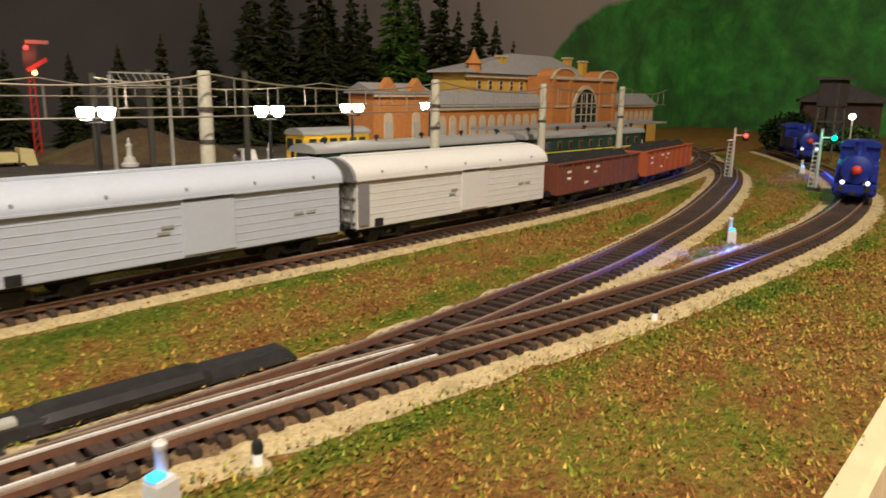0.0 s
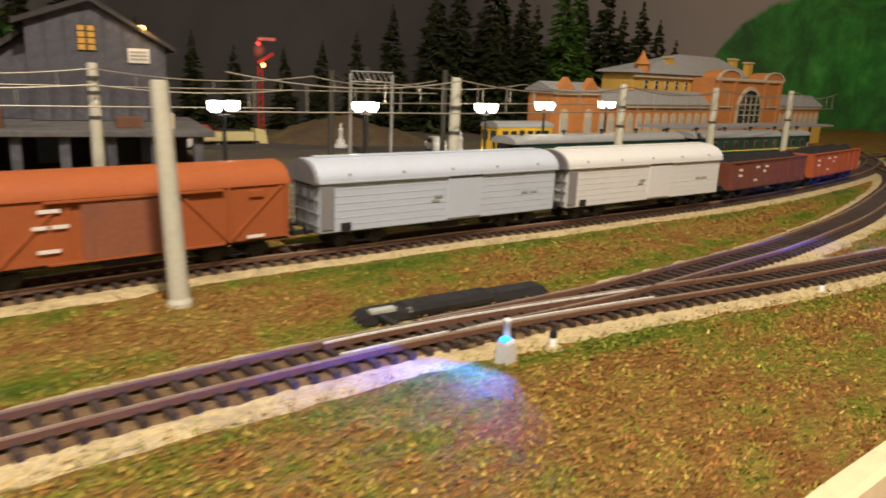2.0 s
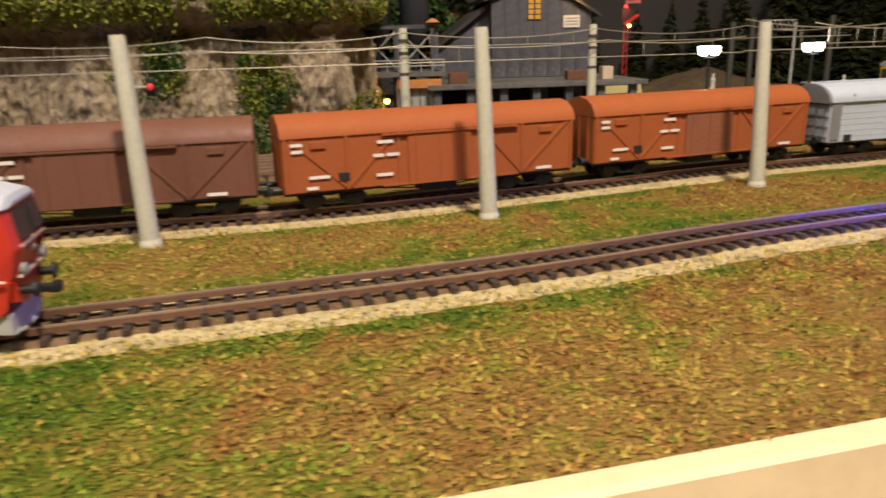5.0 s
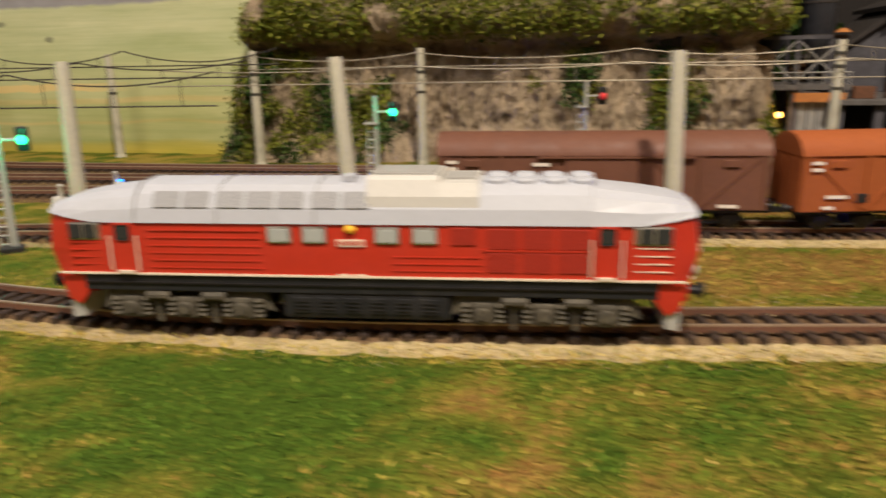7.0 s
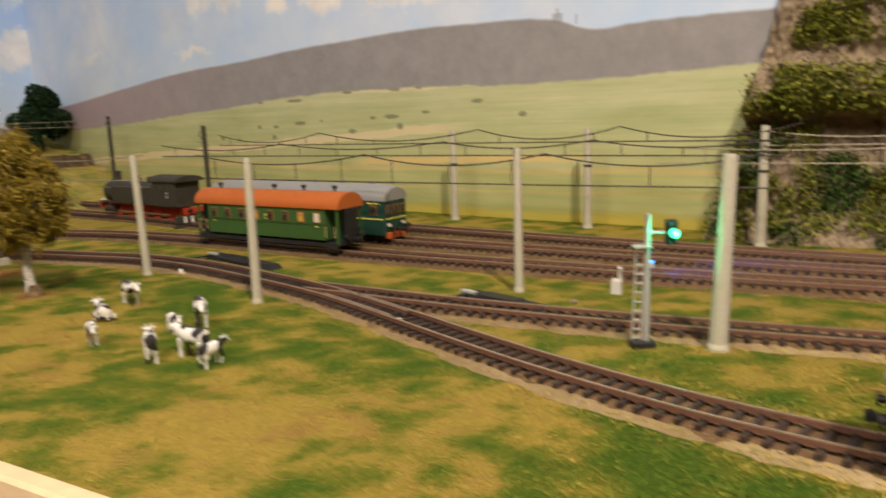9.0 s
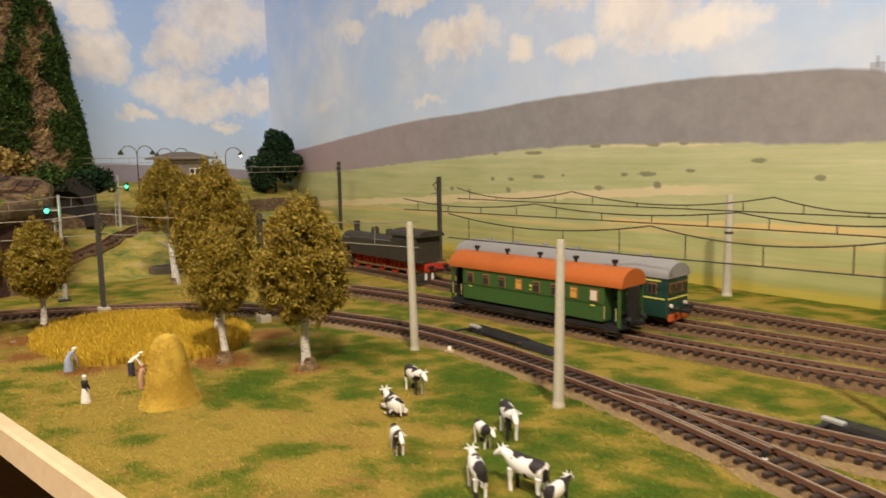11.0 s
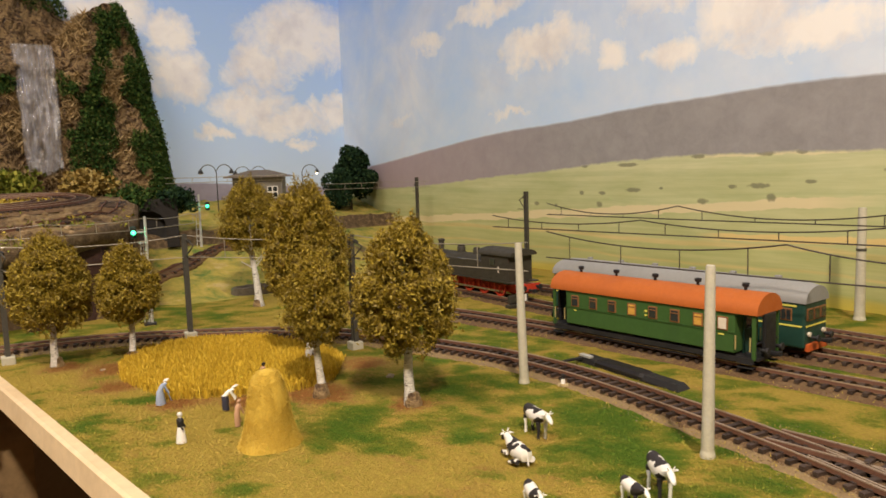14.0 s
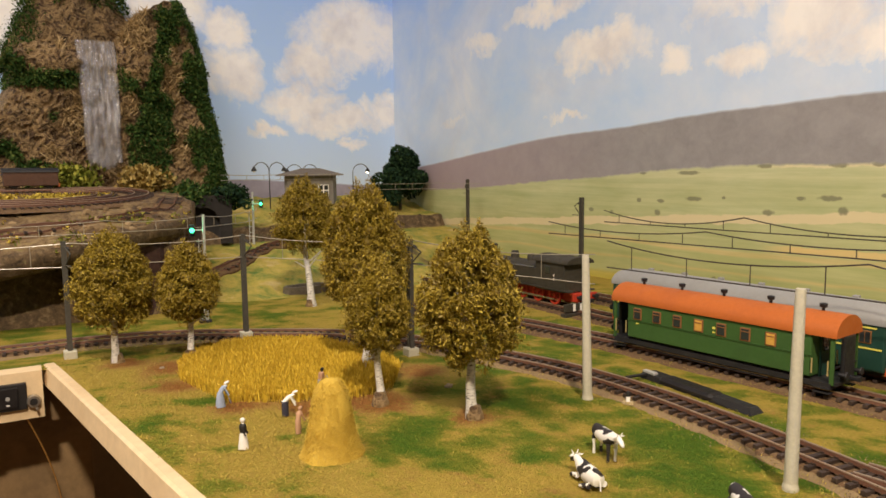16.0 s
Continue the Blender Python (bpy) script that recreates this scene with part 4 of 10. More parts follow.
def diesel_loco():
    x0, y0, a = on_line("front", -0.694)
    top = thing("diesel_locomotive", pose(x0, y0, 0, 0, 0, a), "bright red diesel locomotive with pale grey roof and black frame", "locomotive")
    sill, eave, peak, w0 = 0.0245, 0.0430, 0.0560, 0.0170
    stations = []
    for s in (-1, 1):
        for x, w, e, t in ((0.1108, 0.0118, 0.0462, 0.0474), (0.1096, 0.0148, 0.0460, 0.0492), (0.1030, 0.0166, 0.0448, 0.0514), (0.0930, 0.0170, 0.0431, 0.0532), (0.0775, 0.0170, eave, 0.0550), (0.0768, 0.0170, eave, peak), (0.04, 0.0170, eave, peak)):
            stations.append((s * x, w, e, t))
    stations = sorted(stations)
    secs = []
    for x, w, e, t in stations:
        way = 1 if x > 0 else -1
        lean = [-0.0012, 0.0012, -0.0006] if abs(x) > 0.109 else [0, 0, 0]
        p = [(w, sill), (w, 0.0335), (w - 0.0002, e)]
        secs.append([(x + way * lean[k], -y, z) for k, (y, z) in enumerate(p)] + [(x + way * lean[k], y, z) for k, (y, z) in reversed(list(enumerate(p)))])
    part("body", loft(secs), RED, top)
    secs = []
    for x, w, e, t in stations:
        r = loco_roof(w, e, t)
        secs.append([(x, -y, z) for y, z in r] + [(x, y, z) for y, z in reversed(r[:-1])])
    part("roof", loft(secs), ROOF_PALE, top, "pale grey faceted roof")
    part("frame", loft([[(x, -w, 0.0186), (x, w, 0.0186), (x, w, 0.0243), (x, -w, 0.0243)] for x, w in ((-0.100, 0.0155), (-0.098, 0.0166), (0.098, 0.0166), (0.100, 0.0155))]), FRAME_BLACK, top)
    tank = part("fuel_tank", box(0.0020, 0, 0.0140, 0.0580, 0.0324, 0.0094, 0.0012), FRAME_BLACK, top)
    for s in (-1, 1):
        for k in range(6):
            part("tank_panel", box(-0.0200 + k * 0.0088, s * 0.0164, 0.0142, 0.0070, 0.0008, 0.0056, 0.0003), FRAME_BLACK, tank)
            for z in (0.0128, 0.0142, 0.0156):
                part("louvre", box(-0.0200 + k * 0.0088, s * 0.0169, z, 0.0050, 0.0004, 0.0004), GREY_DARK, tank)
        loco_bogie(top, s * 0.0625)
    for s in (-1, 1):
        part("stripe", box(0, s * 0.01715, sill + 0.0003, 0.2150, 0.0005, 0.0007), STRIPE, top, "thin cream stripe along the sill")
        part("frame_lip", box(0, s * 0.0168, 0.0214, 0.1960, 0.0006, 0.0006), GREY_DARK, top)
        for z in (0.0272, 0.0298, 0.0324, 0.0350, 0.0378, 0.0404):
            part("panel_rib", box(-0.0530, s * 0.01708, z, 0.0400, 0.0003, 0.00035), RED, top)
        for z in (0.0272, 0.0296, 0.0320):
            part("panel_rib", box(0.0270, s * 0.01708, z, 0.0300, 0.0003, 0.00035), RED, top)
        for x in (-0.0264, -0.0143, 0.0104, 0.0230):
            w = part("window", box(x, s * 0.01700, 0.0392, 0.0086, 0.0012, 0.0060, 0.0006), STEEL, top, "small silver-framed side window")
            part("pane", box(x, s * 0.01752, 0.0392, 0.0072, 0.0004, 0.0046, 0.0004), PANE_PALE, w)
        part("emblem", ball((-0.0020, s * 0.0166, 0.0412), 0.0021, 0.8, 2), YELLOW, top, "round yellow emblem")
        plate = part("number_plate", box(-0.0020, s * 0.01712, 0.0366, 0.0092, 0.0006, 0.0024), STRIPE, top, "small cream plate with unreadable red bars")
        for k in range(6):
            part("bar", box(-0.0056 + k * 0.00145, s * 0.01746, 0.0366, 0.0009, 0.0002, 0.0014), RED, plate)
        for x in (-0.0046, 0.0010):
            part("small_bar", box(x, s * 0.01716, 0.0254, 0.0046, 0.0003, 0.0006), STRIPE, top)
        part("service_hatch", box(0.0357, s * 0.01706, 0.0392, 0.0082, 0.0006, 0.0060, 0.0003), RED_DARK, top)
        for way in (-1, 1):
            cx = way * 0.0820
            d = part("cab_door", box(cx, s * 0.01704, 0.0340, 0.0080, 0.0008, 0.0182, 0.0003), RED, top, "red cab door with pale handrails")
            part("door_window", box(cx, s * 0.01748, 0.0396, 0.0052, 0.0004, 0.0054, 0.0007), PANE, d)
            part("door_step", box(cx, s * 0.0176, 0.0256, 0.0060, 0.0012, 0.0010), STRIPE, d)
            for e in (-0.0049, 0.0049):
                part("handrail", tube((cx + e, s * 0.0179, 0.0262), (cx + e, s * 0.0179, 0.0386), 0.00034, None, 6), STRIPE, d)
            w = part("cab_window", box(way * 0.0962, s * 0.01675, 0.0398, 0.0120, 0.0012, 0.0064, 0.0008), STEEL, top, "silver-framed cab side window")
            part("pane", box(way * 0.0994, s * 0.01728, 0.0398, 0.0048, 0.0006, 0.0052, 0.0005), PANE, w)
            part("pane", box(way * 0.0942, s * 0.01728, 0.0398, 0.0040, 0.0006, 0.0052, 0.0005), PANE, w)
            for k in range(4):
                part("nose_rib", box(way * 0.0965, s * 0.01685, 0.0280 + k * 0.0026, 0.0110, 0.0005, 0.0003), STRIPE if way > 0 else RED, top)
        for k in range(3):
            part("side_grille", box(0.0485 + k * 0.0115, s * 0.0170, 0.0384, 0.0100, 0.0006, 0.0068, 0.0002), RED_DARK, top, "perforated red radiator grille")
            part("side_grille", box(0.0485 + k * 0.0115, s * 0.0170, 0.0304, 0.0100, 0.0006, 0.0068, 0.0002), RED_DARK, top, "perforated red radiator grille")
        part("grille_line", box(0.0600, s * 0.01705, 0.0345, 0.0360, 0.0006, 0.0006), RED, top)
        for k in range(7):
            x = -0.0660 + k * 0.0106 + (0.0012 if k > 1 else 0) + (0.0012 if k > 4 else 0)
            part("roof_grille", box(0, 0, 0, 0.0094, 0.0005, 0.0060, 0.0002), ROOF_GRILLE, top, "flat grey roof grille", False, pose(x, s * 0.01470, 0.0507, s * 31.0, 0, 0))
    for x in (-0.0775, -0.0480, -0.0140):
        secs = []
        for d in (-0.0003, 0.0003):
            r = loco_roof(0.0171, eave + 0.0004, peak + 0.0003)
            secs.append([(x + d, -y, z) for y, z in r] + [(x + d, y, z) for y, z in reversed(r[:-1])])
        part("roof_rib", loft(secs), ROOF_GRILLE, top)
    hood = [(-0.0162, 0.0455), (-0.0152, 0.0520), (-0.0128, 0.0572), (-0.0110, 0.0582), (0.0110, 0.0582), (0.0128, 0.0572), (0.0152, 0.0520), (0.0162, 0.0455)]
    part("exhaust_hood", extrude_yz(hood, 0.0035, 0.0275), HOOD, top, "raised cream exhaust hood")
    low = [(y, min(z, 0.0562)) for y, z in hood]
    part("hood_step", extrude_yz(low, 0.0275, 0.0407), HOOD, top)
    part("hood_lid", box(0.0150, 0, 0.0585, 0.0220, 0.0170, 0.0010, 0.0004), GREY, top)
    part("hood_lid", box(0.0340, 0, 0.0566, 0.0110, 0.0120, 0.0012, 0.0004), GREY, top)
    for k in range(4):
        x = 0.0462 + k * 0.0095
        for s in (-1, 1):
            part("roof_fan", lathe([(0.0042, 0.0545), (0.0042, 0.0562), (0.0036, 0.0568), (0.0028, 0.0568), (0.0026, 0.0563)], 18), ROOF_PALE, top, "round roof fan cowl", False, pose(x, s * 0.0050, 0))
    part("roof_box", box(-0.0040, -0.005, 0.0566, 0.0044, 0.0050, 0.0026, 0.0005), ROOF_PALE, top)
    for way in (-1, 1):
        for s in (-1, 1):
            q = [(way * 0.1117, s * 0.0012, 0.0362), (way * 0.1117, s * 0.0112, 0.0362), (way * 0.1103, s * 0.0108, 0.0448), (way * 0.1105, s * 0.0012, 0.0450)]
            part("windscreen", loft([q, [(x + way * 0.0009, y, z) for x, y, z in q]]), PANE, top, "dark windscreen pane")
        part("nose_stripe", box(way * 0.1120, 0, 0.0342, 0.0006, 0.0236, 0.0007), STRIPE, top)
        part("nose_stripe", box(way * 0.1100, 0, sill + 0.0003, 0.0014, 0.0240, 0.0007), STRIPE, top)
        part("nose_emblem", ball((way * 0.1112, 0, 0.0310), 0.0016, 0.8, 2), STEEL, top)
        skirt = [(-0.0145, 0.0243), (0.0145, 0.0243), (0.0142, 0.0170), (0.0090, 0.0155), (-0.0090, 0.0155), (-0.0142, 0.0170)]
        part("buffer_beam", loft([[(way * 0.0985, y, z) for y, z in skirt], [(way * 0.1090, y * 0.9, z) for y, z in skirt]]), RED, top)
        wedge = [(0.0930, 0.0243), (0.1085, 0.0243), (0.1060, 0.0150), (0.1020, 0.0128)]
        for s in (-1, 1):
            part("skirt", loft([[(way * x, s * 0.0138, z) for x, z in wedge], [(way * x, s * 0.0160, z) for x, z in wedge]]), RED, top)
            part("headlight", tube((way * 0.1080, s * 0.0098, 0.0268), (way * 0.1118, s * 0.0098, 0.0268), 0.0020, 0.0018, 14), GREY, top, "round headlight")
        pl = [(-0.0150, 0.0140), (0.0150, 0.0140), (0.0148, 0.0078), (0.0040, 0.0070), (-0.0040, 0.0070), (-0.0148, 0.0078)]
        part("snow_plough", loft([[(way * 0.1020, y, z) for y, z in pl], [(way * (0.1085 - abs(y) * 0.14), y, z - 0.0006) for y, z in pl]]), PLOUGH, top, "grey metal snow plough")
        buffers(top, way * 0.1085, way, 0.0200, 0.0098)
    return top


diesel_loco()


def bogie2(parent, cx, base=0.0115):
    for d in (-base, base):
        wheelset(parent, cx + d)
    for s in (-1, 1):
        prof = [(-0.0175, 0.0105), (-0.0160, 0.0135), (-0.0060, 0.0128), (-0.0040, 0.0095), (0.0040, 0.0095), (0.0060, 0.0128), (0.0160, 0.0135), (0.0175, 0.0105), (0.0120, 0.0085), (0.0090, 0.0112), (0.0055, 0.0085), (-0.0055, 0.0085), (-0.0090, 0.0112), (-0.0120, 0.0085)]
        part("sideframe", loft([[(cx + x, s * 0.0108, z) for x, z in prof], [(cx + x, s * 0.0126, z) for x, z in prof]]), FRAME_BLACK, parent)


def underframe(parent, half):
    bm = bmesh.new()
    box_bm(bm, 0, 0, 0.0150, 2 * half, 0.0070, 0.0022)
    for s in (-1, 1):
        box_bm(bm, 0, s * 0.0148, 0.0157, 2 * half, 0.0014, 0.0016)
    box_bm(bm, 0.004, 0, 0.0120, 0.022, 0.014, 0.0050, None, 0.0008)
    for s in (-1, 1):
        tube_bm(bm, (-half * 0.55, s * 0.006, 0.0145), (-0.006, s * 0.006, 0.0112), 0.0004, None, 6)
        tube_bm(bm, (half * 0.55, s * 0.006, 0.0145), (0.006, s * 0.006, 0.0112), 0.0004, None, 6)
    part("underframe", bm, FRAME_BLACK, parent)
    for way in (-1, 1):
        buffers(parent, way * half, way)
        bogie2(parent, way * half * 0.68)


def boxcar(x, colour, door_colour, label, blank):
    px, py, a = on_line("second", x)
    half = 0.0845
    top = thing("box_wagon", pose(px, py, 0, 0, 0, a), label, "goods wagon", "goods wagons in the train")
    part("body", box(0, 0, 0.0306, 2 * half, 0.0332, 0.0288, 0.0006), colour, top)
    roof = [(-0.0174, 0.0446), (-0.0170, 0.0468), (-0.0140, 0.0512), (-0.0085, 0.0545), (0.0, 0.0558), (0.0085, 0.0545), (0.0140, 0.0512), (0.0170, 0.0468), (0.0174, 0.0446)]
    part("roof", extrude_yz(roof, -half - 0.0006, half + 0.0006), colour, top, "curved roof in the body colour", True)
    for s in (-1, 1):
        d = part("sliding_door", box(0.0010, s * 0.0172, 0.0300, 0.0370, 0.0014, 0.0262, 0.0003), door_colour, top, "wide sliding door, browner and streaked")
        bm = bmesh.new()
        for e in (-0.0140, 0.0, 0.0140):
            box_bm(bm, e + 0.001, s * 0.0180, 0.0300, 0.0008, 0.0004, 0.0255)
        part("door_rib", bm, door_colour, d)
        part("door_rail", box(0.008, s * 0.0180, 0.0438, 0.080, 0.0014, 0.0010), colour, top)
        part("door_rail", box(0.008, s * 0.0178, 0.0165, 0.080, 0.0010, 0.0010), colour, top)
        for x1, x2, z1, z2 in ((-0.080, -0.052, 0.044, 0.018), (-0.024, -0.050, 0.044, 0.018), (0.080, 0.052, 0.044, 0.018), (0.026, 0.050, 0.044, 0.018)):
            dx, dz = x2 - x1, z2 - z1
            bm = box(0, 0, 0, math.hypot(dx, dz), 0.0009, 0.0014)
            part("brace", bm, colour, top, "", False, pose((x1 + x2) / 2, s * 0.0168, (z1 + z2) / 2, 0, -math.degrees(math.atan2(dz, dx)), 0))
        for e in (-0.0828, -0.0510, -0.0225, 0.0250, 0.0510, 0.0828):
            part("post", box(e, s * 0.0169, 0.0306, 0.0016, 0.0010, 0.0282), colour, top)
        rows = ((-0.077, 0.0412, 0.006), (-0.077, 0.0378, 0.0056), (-0.066, 0.0240, 0.0110), (-0.030, 0.0400, 0.009), (-0.034, 0.0330, 0.006), (-0.026, 0.0330, 0.007), (-0.031, 0.0225, 0.009), (-0.070, 0.0185, 0.006), (0.065, 0.0185, 0.010))
        for e, z, w in rows:
            part("lettering", box(e, s * 0.01745, z, w, 0.0002, 0.0017), WRITING, top, "white wagon marking, too small to read")
        part("hatch", box(-0.0530, s * 0.0170, 0.0232, 0.0058, 0.0012, 0.0046, 0.0003), FRAME_BLACK, top, "small black label board")
        part("vent", box(-0.066, s * 0.0170, 0.0405, 0.008, 0.0012, 0.0036, 0.0003), colour, top)
        part("vent", box(0.066, s * 0.0170, 0.0405, 0.008, 0.0012, 0.0036, 0.0003), colour, top)
    for way in (-1, 1):
        for e in (-0.010, 0.0, 0.010):
            part("end_post", box(way * (half + 0.0003), e, 0.031, 0.0010, 0.0012, 0.027), colour, top)
    underframe(top, half)
    return top


WAGON_RED = surface("oxide_red_wagon", (0.325, 0.088, 0.026), 0.7, 0, 500, 0.10, 0.1, (0.29, 0.080, 0.026), 28, 0.6, 0.2)
WAGON_DOOR = surface("oxide_brown_door", (0.24, 0.085, 0.042), 0.65, 0, 500, 0.2, 0.1, (0.16, 0.07, 0.045), 50, 0.6)
WAGON_BROWN = surface("dark_brown_wagon", (0.155, 0.062, 0.036), 0.65, 0, 500, 0.12, 0.1, (0.11, 0.05, 0.035), 30, 0.5)
boxcar(-0.621, WAGON_BROWN, WAGON_BROWN, "dark brown covered goods wagon with white markings and sliding doors", False)
boxcar(-0.444, WAGON_RED, WAGON_RED, "oxide-red covered goods wagon with white markings and sliding doors", False)
boxcar(-0.2655, WAGON_RED, WAGON_DOOR, "oxide-red covered goods wagon with a browner streaked door", True)


def reefer(x, half, colour, label):
    px, py, a = on_line("second", x)
    top = thing("refrigerator_wagon", pose(px, py, 0, 0, 0, a), label, "goods wagon", "goods wagons in the train")
    part("body", box(0, 0, 0.0305, 2 * half, 0.0338, 0.0290, 0.0007), colour, top)
    arc = [(0.0180 * math.cos(q), 0.0447 + 0.0112 * math.sin(q)) for q in np.linspace(math.pi, 0, 15)]
    part("roof", extrude_yz([(-0.0178, 0.0440), *arc, (0.0178, 0.0440)], -half - 0.0012, half + 0.0012), colour, top, "rounded roof", True)
    ins = [(y * 0.97, z - 0.0004) for y, z in arc]
    for way in (-1, 1):
        part("roof_end", extrude_yz([(-0.0170, 0.0430), *ins, (0.0170, 0.0430)], way * (half + 0.0002), way * (half + 0.0030)), REEFER_END, top, "grey curved end")
        bm = bmesh.new()
        for e in (-0.013, -0.005, 0.005, 0.013):
            box_bm(bm, way * (half + 0.0008), e, 0.030, 0.0014, 0.0010, 0.027)
        for z in (0.020, 0.027, 0.034, 0.041):
            box_bm(bm, way * (half + 0.0008), 0, z, 0.0012, 0.031, 0.0008)
        part("end_ribs", bm, REEFER_END, top)
        bm = bmesh.new()
        for e in (0.0095, 0.0145):
            tube_bm(bm, (way * (half + 0.0026), e, 0.0150), (way * (half + 0.0026), e, 0.0450), 0.0004, None, 6)
        for k in range(8):
            tube_bm(bm, (way * (half + 0.0026), 0.0095, 0.0170 + k * 0.0036), (way * (half + 0.0026), 0.0145, 0.0170 + k * 0.0036), 0.0003, None, 6)
        part("ladder", bm, SILVER, top)
    for s in (-1, 1):
        for k in range(6):
            part("board_line", box(0, s * 0.0169, 0.0200 + k * 0.0040, 2 * half - 0.004, 0.0003, 0.0003), colour, top)
        part("door", box(half * 0.12, s * 0.0171, 0.0300, 0.0270, 0.0012, 0.0252, 0.0003), colour, top, "flush sliding door")
        part("door_rail", box(half * 0.12, s * 0.0178, 0.0434, 0.026, 0.0012, 0.0008), FRAME_BLACK, top)
        part("eave", box(0, s * 0.0179, 0.0440, 2 * half + 0.002, 0.0010, 0.0010), colour, top)
        part("end_door", box(-half + 0.0045, s * 0.0172, 0.0300, 0.0080, 0.0010, 0.0240, 0.0003), REEFER_END, top)
        part("label_board", box(-half + 0.016, s * 0.0172, 0.0188, 0.0062, 0.0012, 0.0046, 0.0003), FRAME_BLACK, top, "black label board")
        for e, z in ((-0.010, 0.0318), (0.062, 0.0300), (0.070, 0.0300), (-0.012, 0.0292)):
            part("lettering", box(e, s * 0.01728, z, 0.006, 0.0003, 0.0014), GREY, top, "grey marking, too small to read")
        for k in range(5):
            e = -half * 0.8 + k * half * 0.4
            part("roof_hook", box(e, s * 0.0172, 0.0480, 0.0012, 0.0014, 0.0012), GREY, top)
    part("roof_walk", box(0, 0, 0.0562, 2 * half - 0.01, 0.0060, 0.0008), colour, top)
    for e in (-0.6, -0.2, 0.2, 0.6):
        part("roof_hatch", box(half * e, 0.004, 0.0556, 0.008, 0.006, 0.0014, 0.0003), REEFER_END, top)
    underframe(top, half)
    return top


REEFER_GREY = surface("pale_blue_grey_wagon", (0.45, 0.485, 0.55), 0.55, 0, 500, 0.05, 0.05, (0.40, 0.41, 0.44), 30, 0.4)
REEFER_WHITE = surface("off_white_wagon", (0.62, 0.605, 0.575), 0.55, 0, 500, 0.05, 0.05, (0.55, 0.52, 0.46), 30, 0.4)
REEFER_END = surface("reefer_end_grey", (0.20, 0.19, 0.19), 0.6, 0, 500, 0.1, 0.1, (0.1, 0.1, 0.1), 60, 0.4)
reefer(-0.0765, 0.0900, REEFER_GREY, "pale blue-grey refrigerator wagon with rounded roof and boarded sides")
reefer(0.1145, 0.0915, REEFER_WHITE, "off-white refrigerator wagon with rounded roof and boarded sides")

COAL = rock_material("coal", (0.045, 0.04, 0.04), (0.010, 0.010, 0.011), 260)


def gondola(x, colour, label):
    px, py, a = on_line("second", x)
    half = 0.0770
    top = thing("gondola_wagon", pose(px, py, 0, 0, 0, a), label, "goods wagon", "goods wagons in the train")
    for s in (-1, 1):
        part("side", box(0, s * 0.0160, 0.0280, 2 * half, 0.0014, 0.0240, 0.0004), colour, top)
        for k in range(9):
            part("side_post", box(-half + 0.003 + k * (2 * half - 0.006) / 8, s * 0.0170, 0.0280, 0.0016, 0.0010, 0.0235), colour, top)
        part("top_rail", box(0, s * 0.0164, 0.0398, 2 * half + 0.001, 0.0026, 0.0014, 0.0003), colour, top)
        for e, z in ((-0.060, 0.033), (-0.060, 0.028), (-0.028, 0.034), (-0.010, 0.034), (-0.030, 0.0225), (-0.015, 0.0300)):
            part("lettering", box(e, s * 0.01685, z, 0.0060, 0.0003, 0.0018), WRITING, top, "white marking, too small to read")
    for way in (-1, 1):
        part("end", box(way * half, 0, 0.0280, 0.0014, 0.0330, 0.0240, 0.0004), colour, top)
    part("floor_plate", box(0, 0, 0.0172, 2 * half, 0.0320, 0.0016), colour, top)
    verts, faces = [], []
    nx, ny = 60, 14
    for i in range(nx + 1):
        for j in range(ny + 1):
            u, w = i / nx, j / ny
            edge = min(1, min(u, 1 - u) * 9) * min(1, min(w, 1 - w) * 4)
            z = 0.0375 + 0.0060 * edge + 0.0022 * noise.noise((u * 18, w * 5, x)) * edge + 0.0012 * noise.noise((u * 60, w * 16, x))
            verts.append(((u - 0.5) * 2 * (half - 0.001), (w - 0.5) * 0.0306, z))
    for i in range(nx):
        for j in range(ny):
            k = i * (ny + 1) + j
            faces.append((k, k + 1, k + ny + 2, k + ny + 1))
    ob = new("coal_load", raw_mesh("coal_load", verts, faces, COAL))
    ob.parent = top
    ob["label"] = "black heaped coal load"
    underframe(top, half)
    return top


GOND_BROWN = surface("red_brown_gondola", (0.16, 0.048, 0.026), 0.6, 0, 500, 0.12, 0.1, (0.11, 0.04, 0.025), 40, 0.4)
GOND_RED = surface("rust_red_gondola", (0.37, 0.088, 0.028), 0.8, 0, 500, 0.1, 0.1, (0.26, 0.06, 0.025), 40, 0.5, 0.15)
gondola(0.296, GOND_BROWN, "red-brown open wagon heaped with black coal")
gondola(0.458, GOND_RED, "rust-red open wagon loaded with black coal")


